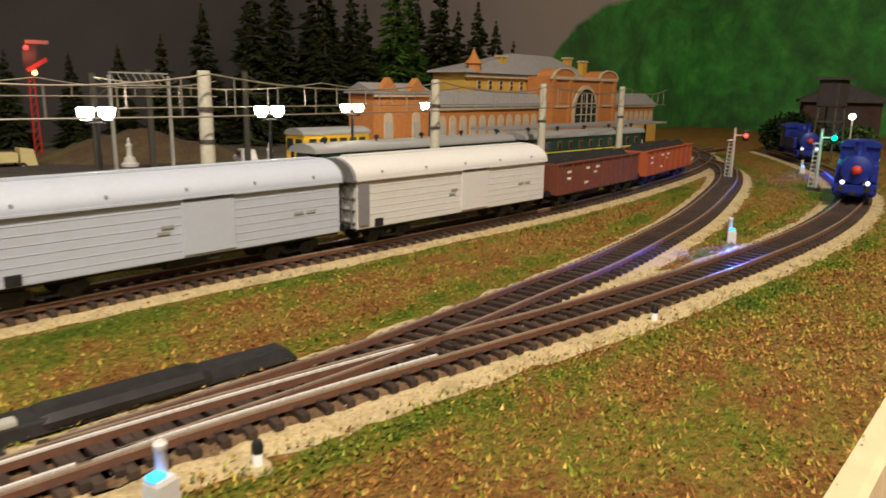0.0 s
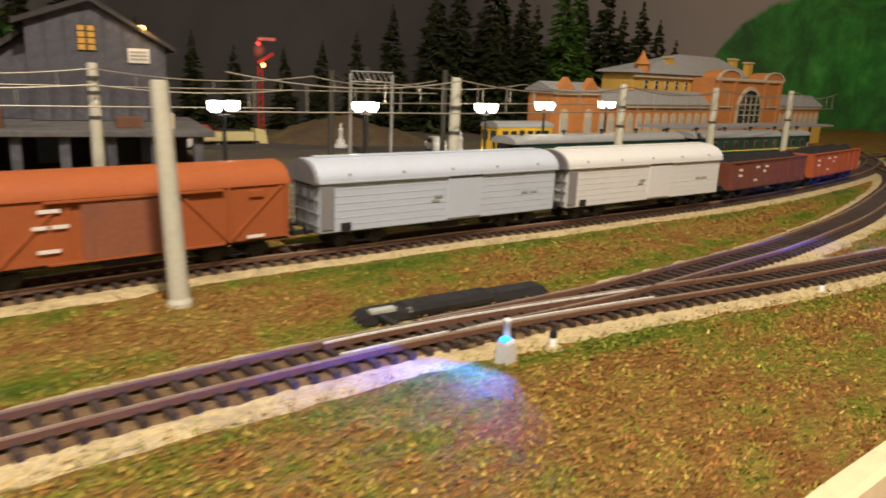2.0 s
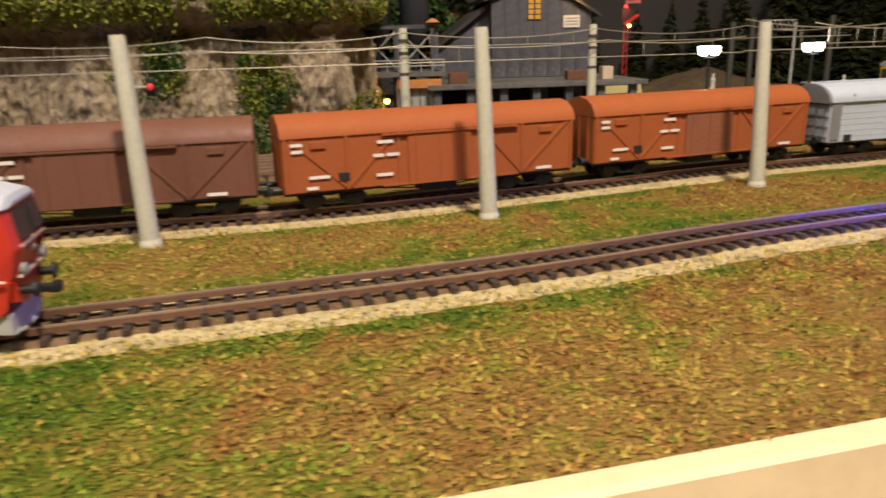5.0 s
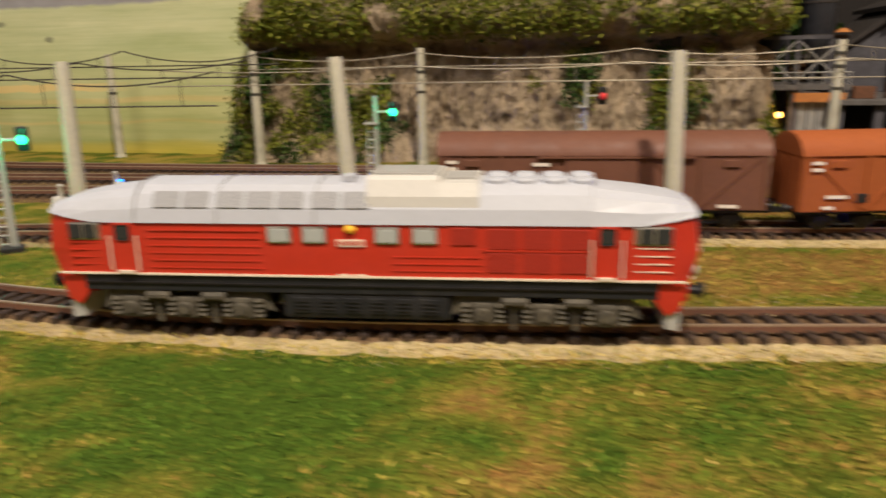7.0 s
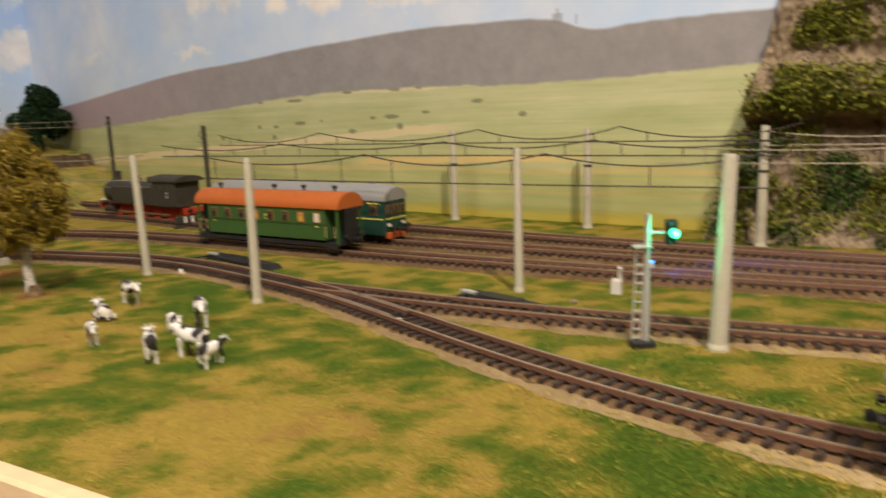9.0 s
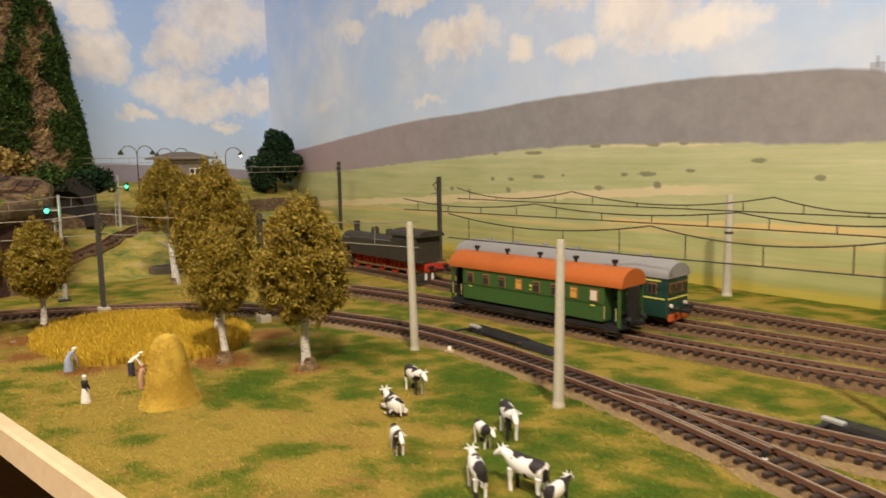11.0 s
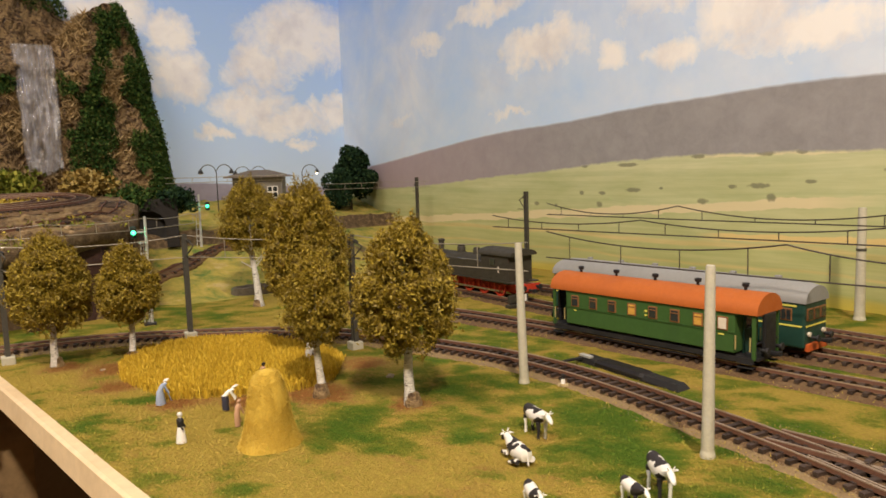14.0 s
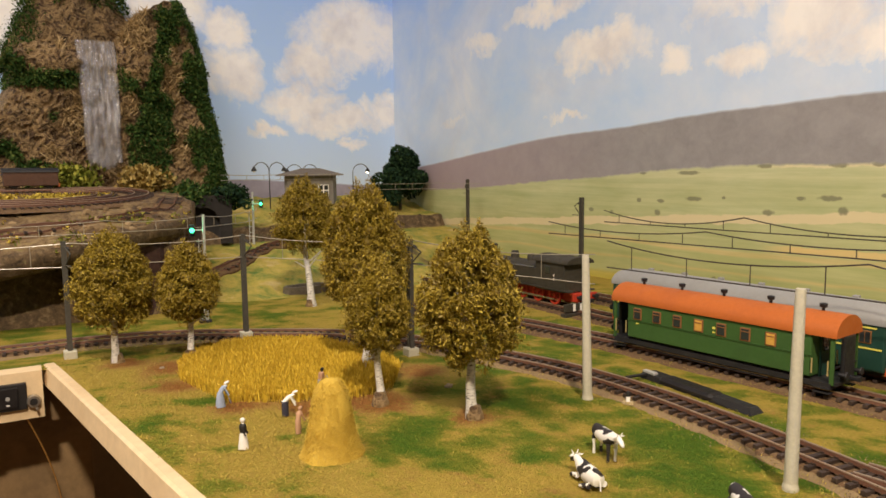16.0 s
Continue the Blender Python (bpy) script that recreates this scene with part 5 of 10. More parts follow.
def coach(key, x, half, side, roof_col, label, name="passenger_coach", windows=9, flip=False, band=False, warm=True, roof_top=0.0575):
    px, py, a = on_line(key, x)
    top = thing(name, pose(px, py, 0, 0, 0, a), label, "coach", "passenger coaches")
    part("body", box(0, 0, 0.0270, 2 * half - 0.014, 0.0330, 0.0330, 0.0008), side, top)
    k0 = 0.0435
    arc = [(0.0176 * math.cos(q), k0 + (roof_top - k0) * math.sin(q)) for q in np.linspace(math.pi, 0, 15)]
    part("roof", extrude_yz([(-0.0176, k0 - 0.001), *arc, (0.0176, k0 - 0.001)], -half, half), roof_col, top, "arched roof", True)
    for s in (-1, 1):
        n = windows
        for k in range(n):
            e = -half + 0.022 + k * (2 * half - 0.044) / (n - 1)
            w = part("window", box(e, s * 0.01655, 0.0335, 0.0078, 0.0010, 0.0092, 0.0004), COACH_FRAME, top, "brown-framed coach window")
            part("pane", box(e, s * 0.01700, 0.0335, 0.0062, 0.0006, 0.0076, 0.0003), WARM_PANE if warm and (k * 7 + 3) % 5 == 0 else PANE, w)
        if band:
            part("band", box(0, s * 0.0167, 0.0262, 2 * half - 0.02, 0.0006, 0.0013), YELLOW_PALE, top, "thin yellow line")
        for z in (0.0415, 0.0275):
            part("moulding", box(0, s * 0.0166, z, 2 * half - 0.016, 0.0006, 0.0006), side, top)
        part("sole_bar", box(0, s * 0.0160, 0.0100, 2 * half - 0.012, 0.0012, 0.0030), FRAME_BLACK, top)
        for z, w, hh in ((0.0300, 0.004, 0.0022), (0.0265, 0.003, 0.0012)):
            part("lettering", box(half * 0.15, s * 0.0168, z, w, 0.0003, hh), YELLOW_PALE, top, "tiny yellow marking, too small to read")
        for way in (-1, 1):
            part("handrail", tube((way * (half - 0.0058), s * 0.0170, 0.0160), (way * (half - 0.0058), s * 0.0170, 0.0330), 0.0005, None, 6), STRIPE, top)
            part("step", box(way * (half - 0.004), s * 0.0150, 0.0100, 0.0070, 0.0060, 0.0010), FRAME_BLACK, top)
    for way in (-1, 1):
        part("end_wall", box(way * (half - 0.0075), 0, 0.0290, 0.0014, 0.0300, 0.0300), FRAME_BLACK, top, "dark recessed end wall")
        bm = bmesh.new()
        for s in (-1, 1):
            box_bm(bm, way * (half - 0.0016), s * 0.0145, 0.0280, 0.0020, 0.0020, 0.0300)
        box_bm(bm, way * (half - 0.0008), 0, 0.0270, 0.0024, 0.0150, 0.0310, None, 0.0010)
        part("gangway", bm, FRAME_BLACK, top)
        part("platform", box(way * (half - 0.004), 0, 0.0118, 0.0080, 0.0300, 0.0018), FRAME_BLACK, top)
        buffers(top, way * (half - 0.001), way)
        bogie2(top, way * half * 0.66)
    for k in range(5):
        e = -half * 0.86 + k * half * 0.43
        part("roof_vent", lathe([(0.0009, 0.0), (0.0009, 0.0030), (0.0022, 0.0032), (0.0024, 0.0052), (0.0012, 0.0062)], 12), FRAME_BLACK, top, "black roof ventilator", True, pose(e, -0.0060, roof_top - 0.0012))
    bm = bmesh.new()
    box_bm(bm, 0, 0, 0.0118, 2 * half - 0.012, 0.026, 0.0024)
    box_bm(bm, -0.01, 0, 0.0088, 0.035, 0.018, 0.0050, None, 0.0008)
    part("underframe", bm, FRAME_BLACK, top)
    return top


COACH_GREEN = surface("green_coach_paint", (0.042, 0.105, 0.024), 0.55, 0, 400, 0.10, 0.05, (0.030, 0.068, 0.018), 30, 0.5)
COACH_DARK = surface("dark_green_coach_paint", (0.015, 0.055, 0.040), 0.5, 0, 400, 0.08, 0.05)
ROOF_ORANGE = surface("orange_red_roof", (0.45, 0.120, 0.024), 0.6, 0, 400, 0.08, 0.08, (0.33, 0.085, 0.024), 25, 0.6, 0.25)
ROOF_GREY = surface("grey_coach_roof", (0.28, 0.28, 0.27), 0.6, 0, 400, 0.06, 0.05, (0.20, 0.195, 0.18), 25, 0.4)
COACH_FRAME = surface("brown_window_frame", (0.23, 0.10, 0.035), 0.5, 0, 400, 0.1, 0.05)
WARM_PANE = surface("curtained_pane", (0.62, 0.34, 0.07), 0.3, 0, 400, 0.15, 0.02)
YELLOW_PALE = surface("pale_yellow_line", (0.75, 0.68, 0.12), 0.5, 0, 400, 0.1, 0.02)
ENAMEL_WHITE = surface("frosted_pane", (0.70, 0.62, 0.50), 0.5, 0, 400, 0.1, 0.02)
BRASS = surface("pale_brass", (0.75, 0.60, 0.28), 0.35, 0.6, 400, 0.1, 0.02)
BEAM_ORANGE = surface("orange_red_beam", (0.55, 0.11, 0.025), 0.55, 0, 400, 0.1, 0.05)


def platform_coach(key, x, half, label):
    """A short coach with an open platform at each end under the roof."""
    px, py, a = on_line(key, x)
    top = thing("passenger_coach", pose(px, py, 0, 0, 0, a), label, "coach", "passenger coaches")
    deck, k0, crown = 0.0165, 0.0435, 0.0560
    body = half - deck
    part("body", box(0, 0, 0.0288, 2 * body, 0.0330, 0.0296, 0.0008), COACH_GREEN, top)
    arc = [(0.0178 * math.cos(q), k0 + (crown - k0) * math.sin(q)) for q in np.linspace(math.pi, 0, 17)]
    part("roof", extrude_yz([(-0.0178, k0 - 0.0012), *arc, (0.0178, k0 - 0.0012)], -half, half), ROOF_ORANGE, top, "arched orange-red roof", True)
    for s in (-1, 1):
        for k in range(8):
            e = -body + 0.0100 + k * (2 * body - 0.0190) / 7
            w = part("window", box(e, s * 0.01655, 0.0340, 0.0080, 0.0012, 0.0098, 0.0005), COACH_FRAME, top, "brown-framed coach window")
            glass = ENAMEL_WHITE if k == 7 else WARM_PANE if k in (3, 6) else PANE
            part("pane", box(e, s * 0.01720, 0.0340, 0.0060, 0.0006, 0.0078, 0.0003), glass, w, "frosted white pane" if k == 7 else "")
            if k < 7:
                part("glazing_bar", box(e, s * 0.01755, 0.0362, 0.0060, 0.0004, 0.0006), COACH_FRAME, w)
        for z in (0.0285, 0.0278, 0.0418):
            part("moulding", box(0, s * 0.0166, z, 2 * body, 0.0007, 0.0004), COACH_GREEN, top)
        for e, z, w, hh in ((0.004, 0.0345, 0.0022, 0.0016), (0.004, 0.0312, 0.0022, 0.0010), (body - 0.010, 0.0262, 0.0045, 0.0009), (-body + 0.010, 0.0262, 0.0030, 0.0009)):
            part("lettering", box(e, s * 0.0168, z, w, 0.0003, hh), YELLOW_PALE, top, "tiny pale marking, too small to read")
        part("sole_bar", box(0, s * 0.0160, 0.0102, 2 * half - 0.006, 0.0014, 0.0034), FRAME_BLACK, top)
        part("truss_rod", tube((-half * 0.5, s * 0.0150, 0.0060), (half * 0.5, s * 0.0150, 0.0060), 0.0006, None, 6), FRAME_BLACK, top)
        for way in (-1, 1):
            part("corner_post", box(way * (half - 0.0030), s * 0.0158, 0.0270, 0.0026, 0.0014, 0.0320), COACH_GREEN, top, "green platform post")
            for e in (half - 0.0050, body + 0.0010):
                part("handrail", tube((way * e, s * 0.0174, 0.0170), (way * e, s * 0.0174, 0.0270), 0.0005, None, 6), BRASS, top, "pale brass handrail")
            for z in (0.0085, 0.0055):
                part("step", box(way * (half - 0.0085), s * 0.0160, z, 0.0110, 0.0050, 0.0008), FRAME_BLACK, top)
    for way in (-1, 1):
        part("platform_floor", box(way * (half - deck / 2), 0, 0.0115, deck, 0.0310, 0.0020), FRAME_BLACK, top)
        d = part("end_door", box(way * (body + 0.0006), 0, 0.0265, 0.0014, 0.0110, 0.0280), COACH_DARK, top, "dark green end door")
        part("pane", box(way * (body + 0.0014), 0, 0.0340, 0.0006, 0.0070, 0.0090), PANE, d)
        part("gangway", box(way * (half - 0.0006), 0, 0.0270, 0.0030, 0.0150, 0.0310, 0.0010), FRAME_BLACK, top, "black gangway bellows")
        part("end_rail", box(way * (half - 0.0020), 0, 0.0225, 0.0008, 0.0300, 0.0010), FRAME_BLACK, top)
        buffers(top, way * (half - 0.001), way)
        bogie2(top, way * half * 0.62)
    for k in range(5):
        e = -half * 0.80 + k * half * 0.40
        part("roof_vent", lathe([(0.0011, 0.0), (0.0011, 0.0026), (0.0024, 0.0034), (0.0026, 0.0056), (0.0014, 0.0060)], 14), FRAME_BLACK, top, "black roof ventilator", True, pose(e, 0.0015, crown - 0.0008))
    bm = bmesh.new()
    box_bm(bm, 0, 0, 0.0112, 2 * half - 0.012, 0.026, 0.0024)
    box_bm(bm, -0.010, 0, 0.0078, 0.030, 0.018, 0.0052, None, 0.0008)
    box_bm(bm, 0.022, 0.004, 0.0082, 0.014, 0.012, 0.0040, None, 0.0008)
    part("underframe", bm, FRAME_BLACK, top)


def cab_railcar(key, x, half, label):
    """A flat-fronted railcar with a cab at each end, yellow lines and an orange-red beam."""
    px, py, a = on_line(key, x)
    top = thing("railcar", pose(px, py, 0, 0, 0, a), label, "railcar")
    k0, crown = 0.0425, 0.0560
    part("body", box(0, 0, 0.0262, 2 * half - 0.002, 0.0335, 0.0335, 0.0016), COACH_DARK, top)
    arc = [(math.cos(q), math.sin(q)) for q in np.linspace(math.pi, 0, 15)]
    sec = []
    for e, k in ((-half, 0.80), (-half + 0.010, 0.97), (-half + 0.020, 1.0), (half - 0.020, 1.0), (half - 0.010, 0.97), (half, 0.80)):
        sec.append([(e, -0.0175, k0), *[(e, 0.0175 * c, k0 + 0.001 + (crown - k0) * k * s) for c, s in arc], (e, 0.0175, k0)])
    part("roof", loft(sec), ROOF_GREY, top, "arched grey roof", True)
    for s in (-1, 1):
        for k in range(11):
            e = -half + 0.0145 + k * (2 * half - 0.029) / 10
            w = part("window", box(e, s * 0.0168, 0.0335, 0.0086, 0.0010, 0.0094, 0.0005), COACH_FRAME, top, "brown-framed railcar window")
            for q in (-0.0019, 0.0019):
                part("pane", box(e + q, s * 0.0173, 0.0335, 0.0030, 0.0006, 0.0074), PANE, w)
        part("waist_line", box(0, s * 0.0169, 0.0255, 2 * half - 0.006, 0.0006, 0.0011), YELLOW_PALE, top, "yellow waist line")
        for way in (-1, 1):
            part("cab_line", box(way * (half - 0.0145), s * 0.0169, 0.0402, 0.0150, 0.0006, 0.0011), YELLOW_PALE, top, "short yellow line over the cab window")
    for way in (-1, 1):
        part("waist_line", box(way * (half - 0.0009), 0, 0.0255, 0.0008, 0.0300, 0.0011), YELLOW_PALE, top, "yellow waist line")
        for e in (-0.0100, 0.0, 0.0100):
            w = part("front_window", box(way * (half - 0.0007), e, 0.0340, 0.0012, 0.0082, 0.0090, 0.0004), COACH_FRAME, top)
            part("pane", box(way * (half - 0.0001), e, 0.0340, 0.0006, 0.0066, 0.0074), PANE, w)
        for e in (-0.0110, 0.0110):
            part("headlamp", tube((way * (half - 0.0010), e, 0.0195), (way * (half + 0.0008), e, 0.0195), 0.0018, None, 14), ENAMEL_WHITE, top, "pale headlamp")
        part("buffer_beam", box(way * (half - 0.0004), 0, 0.0098, 0.0030, 0.0290, 0.0056, 0.0006), BEAM_ORANGE, top, "orange-red buffer beam")
        buffers(top, way * (half + 0.001), way)
        bogie2(top, way * half * 0.66)
    for k in range(6):
        part("roof_vent", box(-half * 0.75 + k * half * 0.30, 0.0030, crown + 0.0016, 0.0046, 0.0040, 0.0022, 0.0006), ROOF_GREY, top, "low grey roof ventilator")
    part("underframe", box(0, 0, 0.0095, 2 * half - 0.010, 0.0260, 0.0060), FRAME_BLACK, top)


platform_coach("third", -1.321, 0.0925, "green passenger coach with orange-red roof and open end platforms")
cab_railcar("fourth", -1.354, 0.1250, "dark green flat-fronted railcar with grey roof and yellow lines")


# ---- masts ----
def concrete_mast(x, y, h, r, lean=(0, 0), bands=0):
    top = thing("overhead_line_mast", pose(x, y, 0, lean[0], lean[1], 0), "pale concrete mast standing in the turf beside the track", "mast", "concrete masts")
    part("shaft", lathe([(r * 1.18, -0.004), (r * 1.12, 0.010), (r * 0.86, h - 0.0015), (r * 0.78, h)], 14), CONCRETE, top, "", True)
    part("foot", lathe([(r * 1.42, -0.004), (r * 1.34, 0.0012), (r * 1.14, 0.0034)], 14), CONCRETE, top)
    for z in (h * 0.63, h * 0.80, h * 0.9)[:bands]:
        part("clamp", lathe([(r * 1.04, z - 0.0012), (r * 1.04, z + 0.0012)], 14), DARKPOLE, top)
    return top


MAST_H = 0.0965
for x, y, lx, ly in ((-0.239, 0.311, 0, -2.5), (-0.414, 0.262, 0, -2.0), (-0.581, 0.240, 0, -1.2), (-0.738, 0.217, 0, -3.5), (-0.883, 0.193, 0, 1.5), (-1.030, 0.248, 0, 0), (-1.167, 0.137, 0, 0.6), (-1.320, 0.150, 0, -2.0)):
    concrete_mast(x, y, MAST_H, 0.0040 if x > -0.9 else 0.0028, (lx, ly))
for x, y, b in ((-0.040, 0.447, 2), (0.17, 0.526, 2), (-0.267, 0.563, 3), (-0.442, 0.530, 3), (-0.783, 0.509, 2), (-0.931, 0.482, 2), (-1.106, 0.514, 1), (-1.269, 0.507, 1), (0.36, 0.60, 1), (0.56, 0.665, 1)):
    concrete_mast(x, y, 0.102, 0.0040, (0, 0), b)


# ---- cliffs and hills ----
ROCK_PALE = rock_material("pale_rock", (0.78, 0.60, 0.40), (0.10, 0.062, 0.034), 62, 0.36)
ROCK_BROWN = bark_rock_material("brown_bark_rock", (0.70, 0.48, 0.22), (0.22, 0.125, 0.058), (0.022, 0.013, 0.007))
MOSS = leaf_material("mossy_foliage", (0.075, 0.100, 0.012), (0.185, 0.205, 0.024), (0.30, 0.280, 0.045), 0.15, 0.8)
IVY = leaf_material("dark_green_foliage", (0.016, 0.044, 0.010), (0.044, 0.094, 0.020), (0.12, 0.155, 0.036), 0.12, 0.8)
STRAWLEAF = leaf_material("straw_foliage", (0.20, 0.13, 0.03), (0.33, 0.22, 0.05), (0.42, 0.32, 0.10))


def leaf_cloud(points, size, rng, narrow=0.75, steep=1.1):
    """Small bent leaf quads at the given points, turned every way."""
    verts, faces = [], []
    n = len(points)
    a = rng.uniform(0, 2 * math.pi, n)
    tilt = rng.uniform(-steep, steep, n)
    rise = rng.uniform(-steep, steep, n) - 0.5
    s = size * rng.uniform(0.55, 1.35, n)
    for p, q, w, k, e in zip(points, a, tilt, s, rise):
        u = np.array((math.cos(q) * math.cos(e), math.sin(q) * math.cos(e), math.sin(e))) * k
        v = np.array((-math.sin(q) * math.cos(w), math.cos(q) * math.cos(w), math.sin(w))) * k * narrow
        b = len(verts)
        verts += [tuple(p - u), tuple(p - v * 0.8), tuple(p + u), tuple(p + v)]
        faces.append((b, b + 1, b + 2, b + 3))
    return verts, faces


def cliff_shape(u, z):
    """A point on the rock face: u from 0 (west corner) to 1 (where it turns into the bay)."""
    if u < 0.82:
        k = u / 0.82
        x, y = -0.985 + 0.485 * k, 0.525 + 0.035 * k
        nx, ny = 0.0, -1.0
    else:
        k = (u - 0.82) / 0.18
        x, y = -0.500 + 0.03 * math.sin(k * 2), 0.560 + 0.25 * k
        nx, ny = 1.0, -0.2
    lean = 0.10 * z
    if u < 0.08:
        x += 0.24 * z
    out = 0.018 * noise.noise((x * 14, y * 14, z * 12)) + 0.012 * (0.5 - abs(noise.noise((x * 50, y * 50, z * 22)))) + 0.008 * (0.5 - abs(noise.noise((x * 120, y * 120, z * 55)))) + 0.003 * noise.noise((x * 260, y * 260, z * 160))
    ledge = 0.026 * math.exp(-((z - 0.128) / 0.020) ** 2) - 0.016 * math.exp(-((z - 0.103) / 0.007) ** 2)
    foot = 0.02 * max(0, 1 - z / 0.03)
    d = out + ledge + foot - lean
    return np.array((x + nx * d, y + ny * d, z))


def rock_cliff():
    nu, nz = 420, 190
    verts, faces = [], []
    for i in range(nu + 1):
        for j in range(nz + 1):
            verts.append(tuple(cliff_shape(i / nu, -0.004 + 0.36 * j / nz)))
    for i in range(nu):
        for j in range(nz):
            k = i * (nz + 1) + j
            faces.append((k, k + nz + 1, k + nz + 2, k + 1))
    top = thing("rock_cliff", pose(0, 0, 0), "pale rock cliff with a mossy ledge and hanging foliage", "cliff", "", "structure")
    ob = new("rock_face", raw_mesh("rock_face", verts, faces, ROCK_PALE, False))
    ob.parent = top
    rng = np.random.default_rng(4)
    pts, dark = [], []
    for _ in range(170000):
        u, z = rng.uniform(0, 1), rng.uniform(0, 0.35)
        p = cliff_shape(u, z)
        n1 = noise.noise((p[0] * 22, z * 20, 5.0)) + 0.5 * noise.noise((p[0] * 60, z * 50, 2.0))
        x = p[0]
        want = -0.25
        if 0.112 < z < 0.150:
            want = 0.55
        if z > 0.17:
            want = 0.16
        if z < 0.10:
            want = -0.20
            if x < -0.90:
                want = 0.42
            if -0.905 < x < -0.82 and z < 0.075:
                want = 0.55
            if -0.80 < x < -0.70:
                want = -0.55
            if -0.66 < x < -0.61 and z > 0.05:
                want = 0.35
            if -0.585 < x < -0.52:
                want = 0.28
            if z < 0.012:
                want = 0.2
        if n1 + want > 0.22:
            q = p + np.array((0, -0.004, 0)) + rng.normal(0, 0.003, 3)
            # dark ivy by patches; just under the ledge it paints the recess's shade
            (dark if noise.noise((p[0] * 30, z * 30, 9.0)) > 0.05 and z < 0.105 or 0.100 < z < 0.112 else pts).append(q)
    for nm, pp, mat in (("moss", pts, MOSS), ("ivy", dark, IVY)):
        v, f = leaf_cloud(np.array(pp), 0.0019, rng)
        ob = new(nm, raw_mesh(nm, v, f, mat))
        ob.parent = top
        ob["kind"] = "stuff"
    return top


rock_cliff()


# ---- the western hills ----
def ease(v, a, b):
    t = min(1, max(0, (v - a) / (b - a)))
    return t * t * (3 - 2 * t)


def shelf_edge(y):
    return float(np.interp(y, [-0.75, -0.15, -0.08, -0.03, 0.0, 0.02, 0.035], [-1.748, -1.748, -1.760, -1.788, -1.822, -1.862, -1.915]))


def shelf_height(x, y):
    """The ramp of the hill loop: it tilts down to its front edge, and further down to the south."""
    front = float(np.interp(y, [-0.30, -0.20, -0.03], [0.066, 0.072, 0.100]))
    e = shelf_edge(y)
    u = min(1.0, max(0.0, (e - x) / max(0.02, e + 1.890)))
    bank = 0.006 * noise.noise((x * 34, y * 16, 2.0)) * math.sin(math.pi * u)
    h = front + (0.1135 - front) * u ** 0.8 + bank
    return h if x > -1.89 else 0.1135 + 0.085 * (-x - 1.85)


def west_height(x, y):
    """A low grassy apron, a stone step and a yellow upper meadow in the north; the shelf of the hill loop in the south."""
    rough = 0.004 * noise.noise((x * 40, y * 40, 3.0)) + 0.002 * noise.noise((x * 110, y * 110, 6.0))
    if y < 0.035 and x < shelf_edge(y):
        return shelf_height(x, y) + 0.5 * rough
    u = -x - 0.10 * ease(y, 0.34, 0.42)
    low = 0.052 * ease(u, 1.78, 2.05) + 0.024 * ease(u, 2.032, 2.046) + 0.032 * ease(u, 2.06, 2.24)
    h = low * ease(y, 0.0, 0.07)
    return h + rough * min(1, h / 0.02)


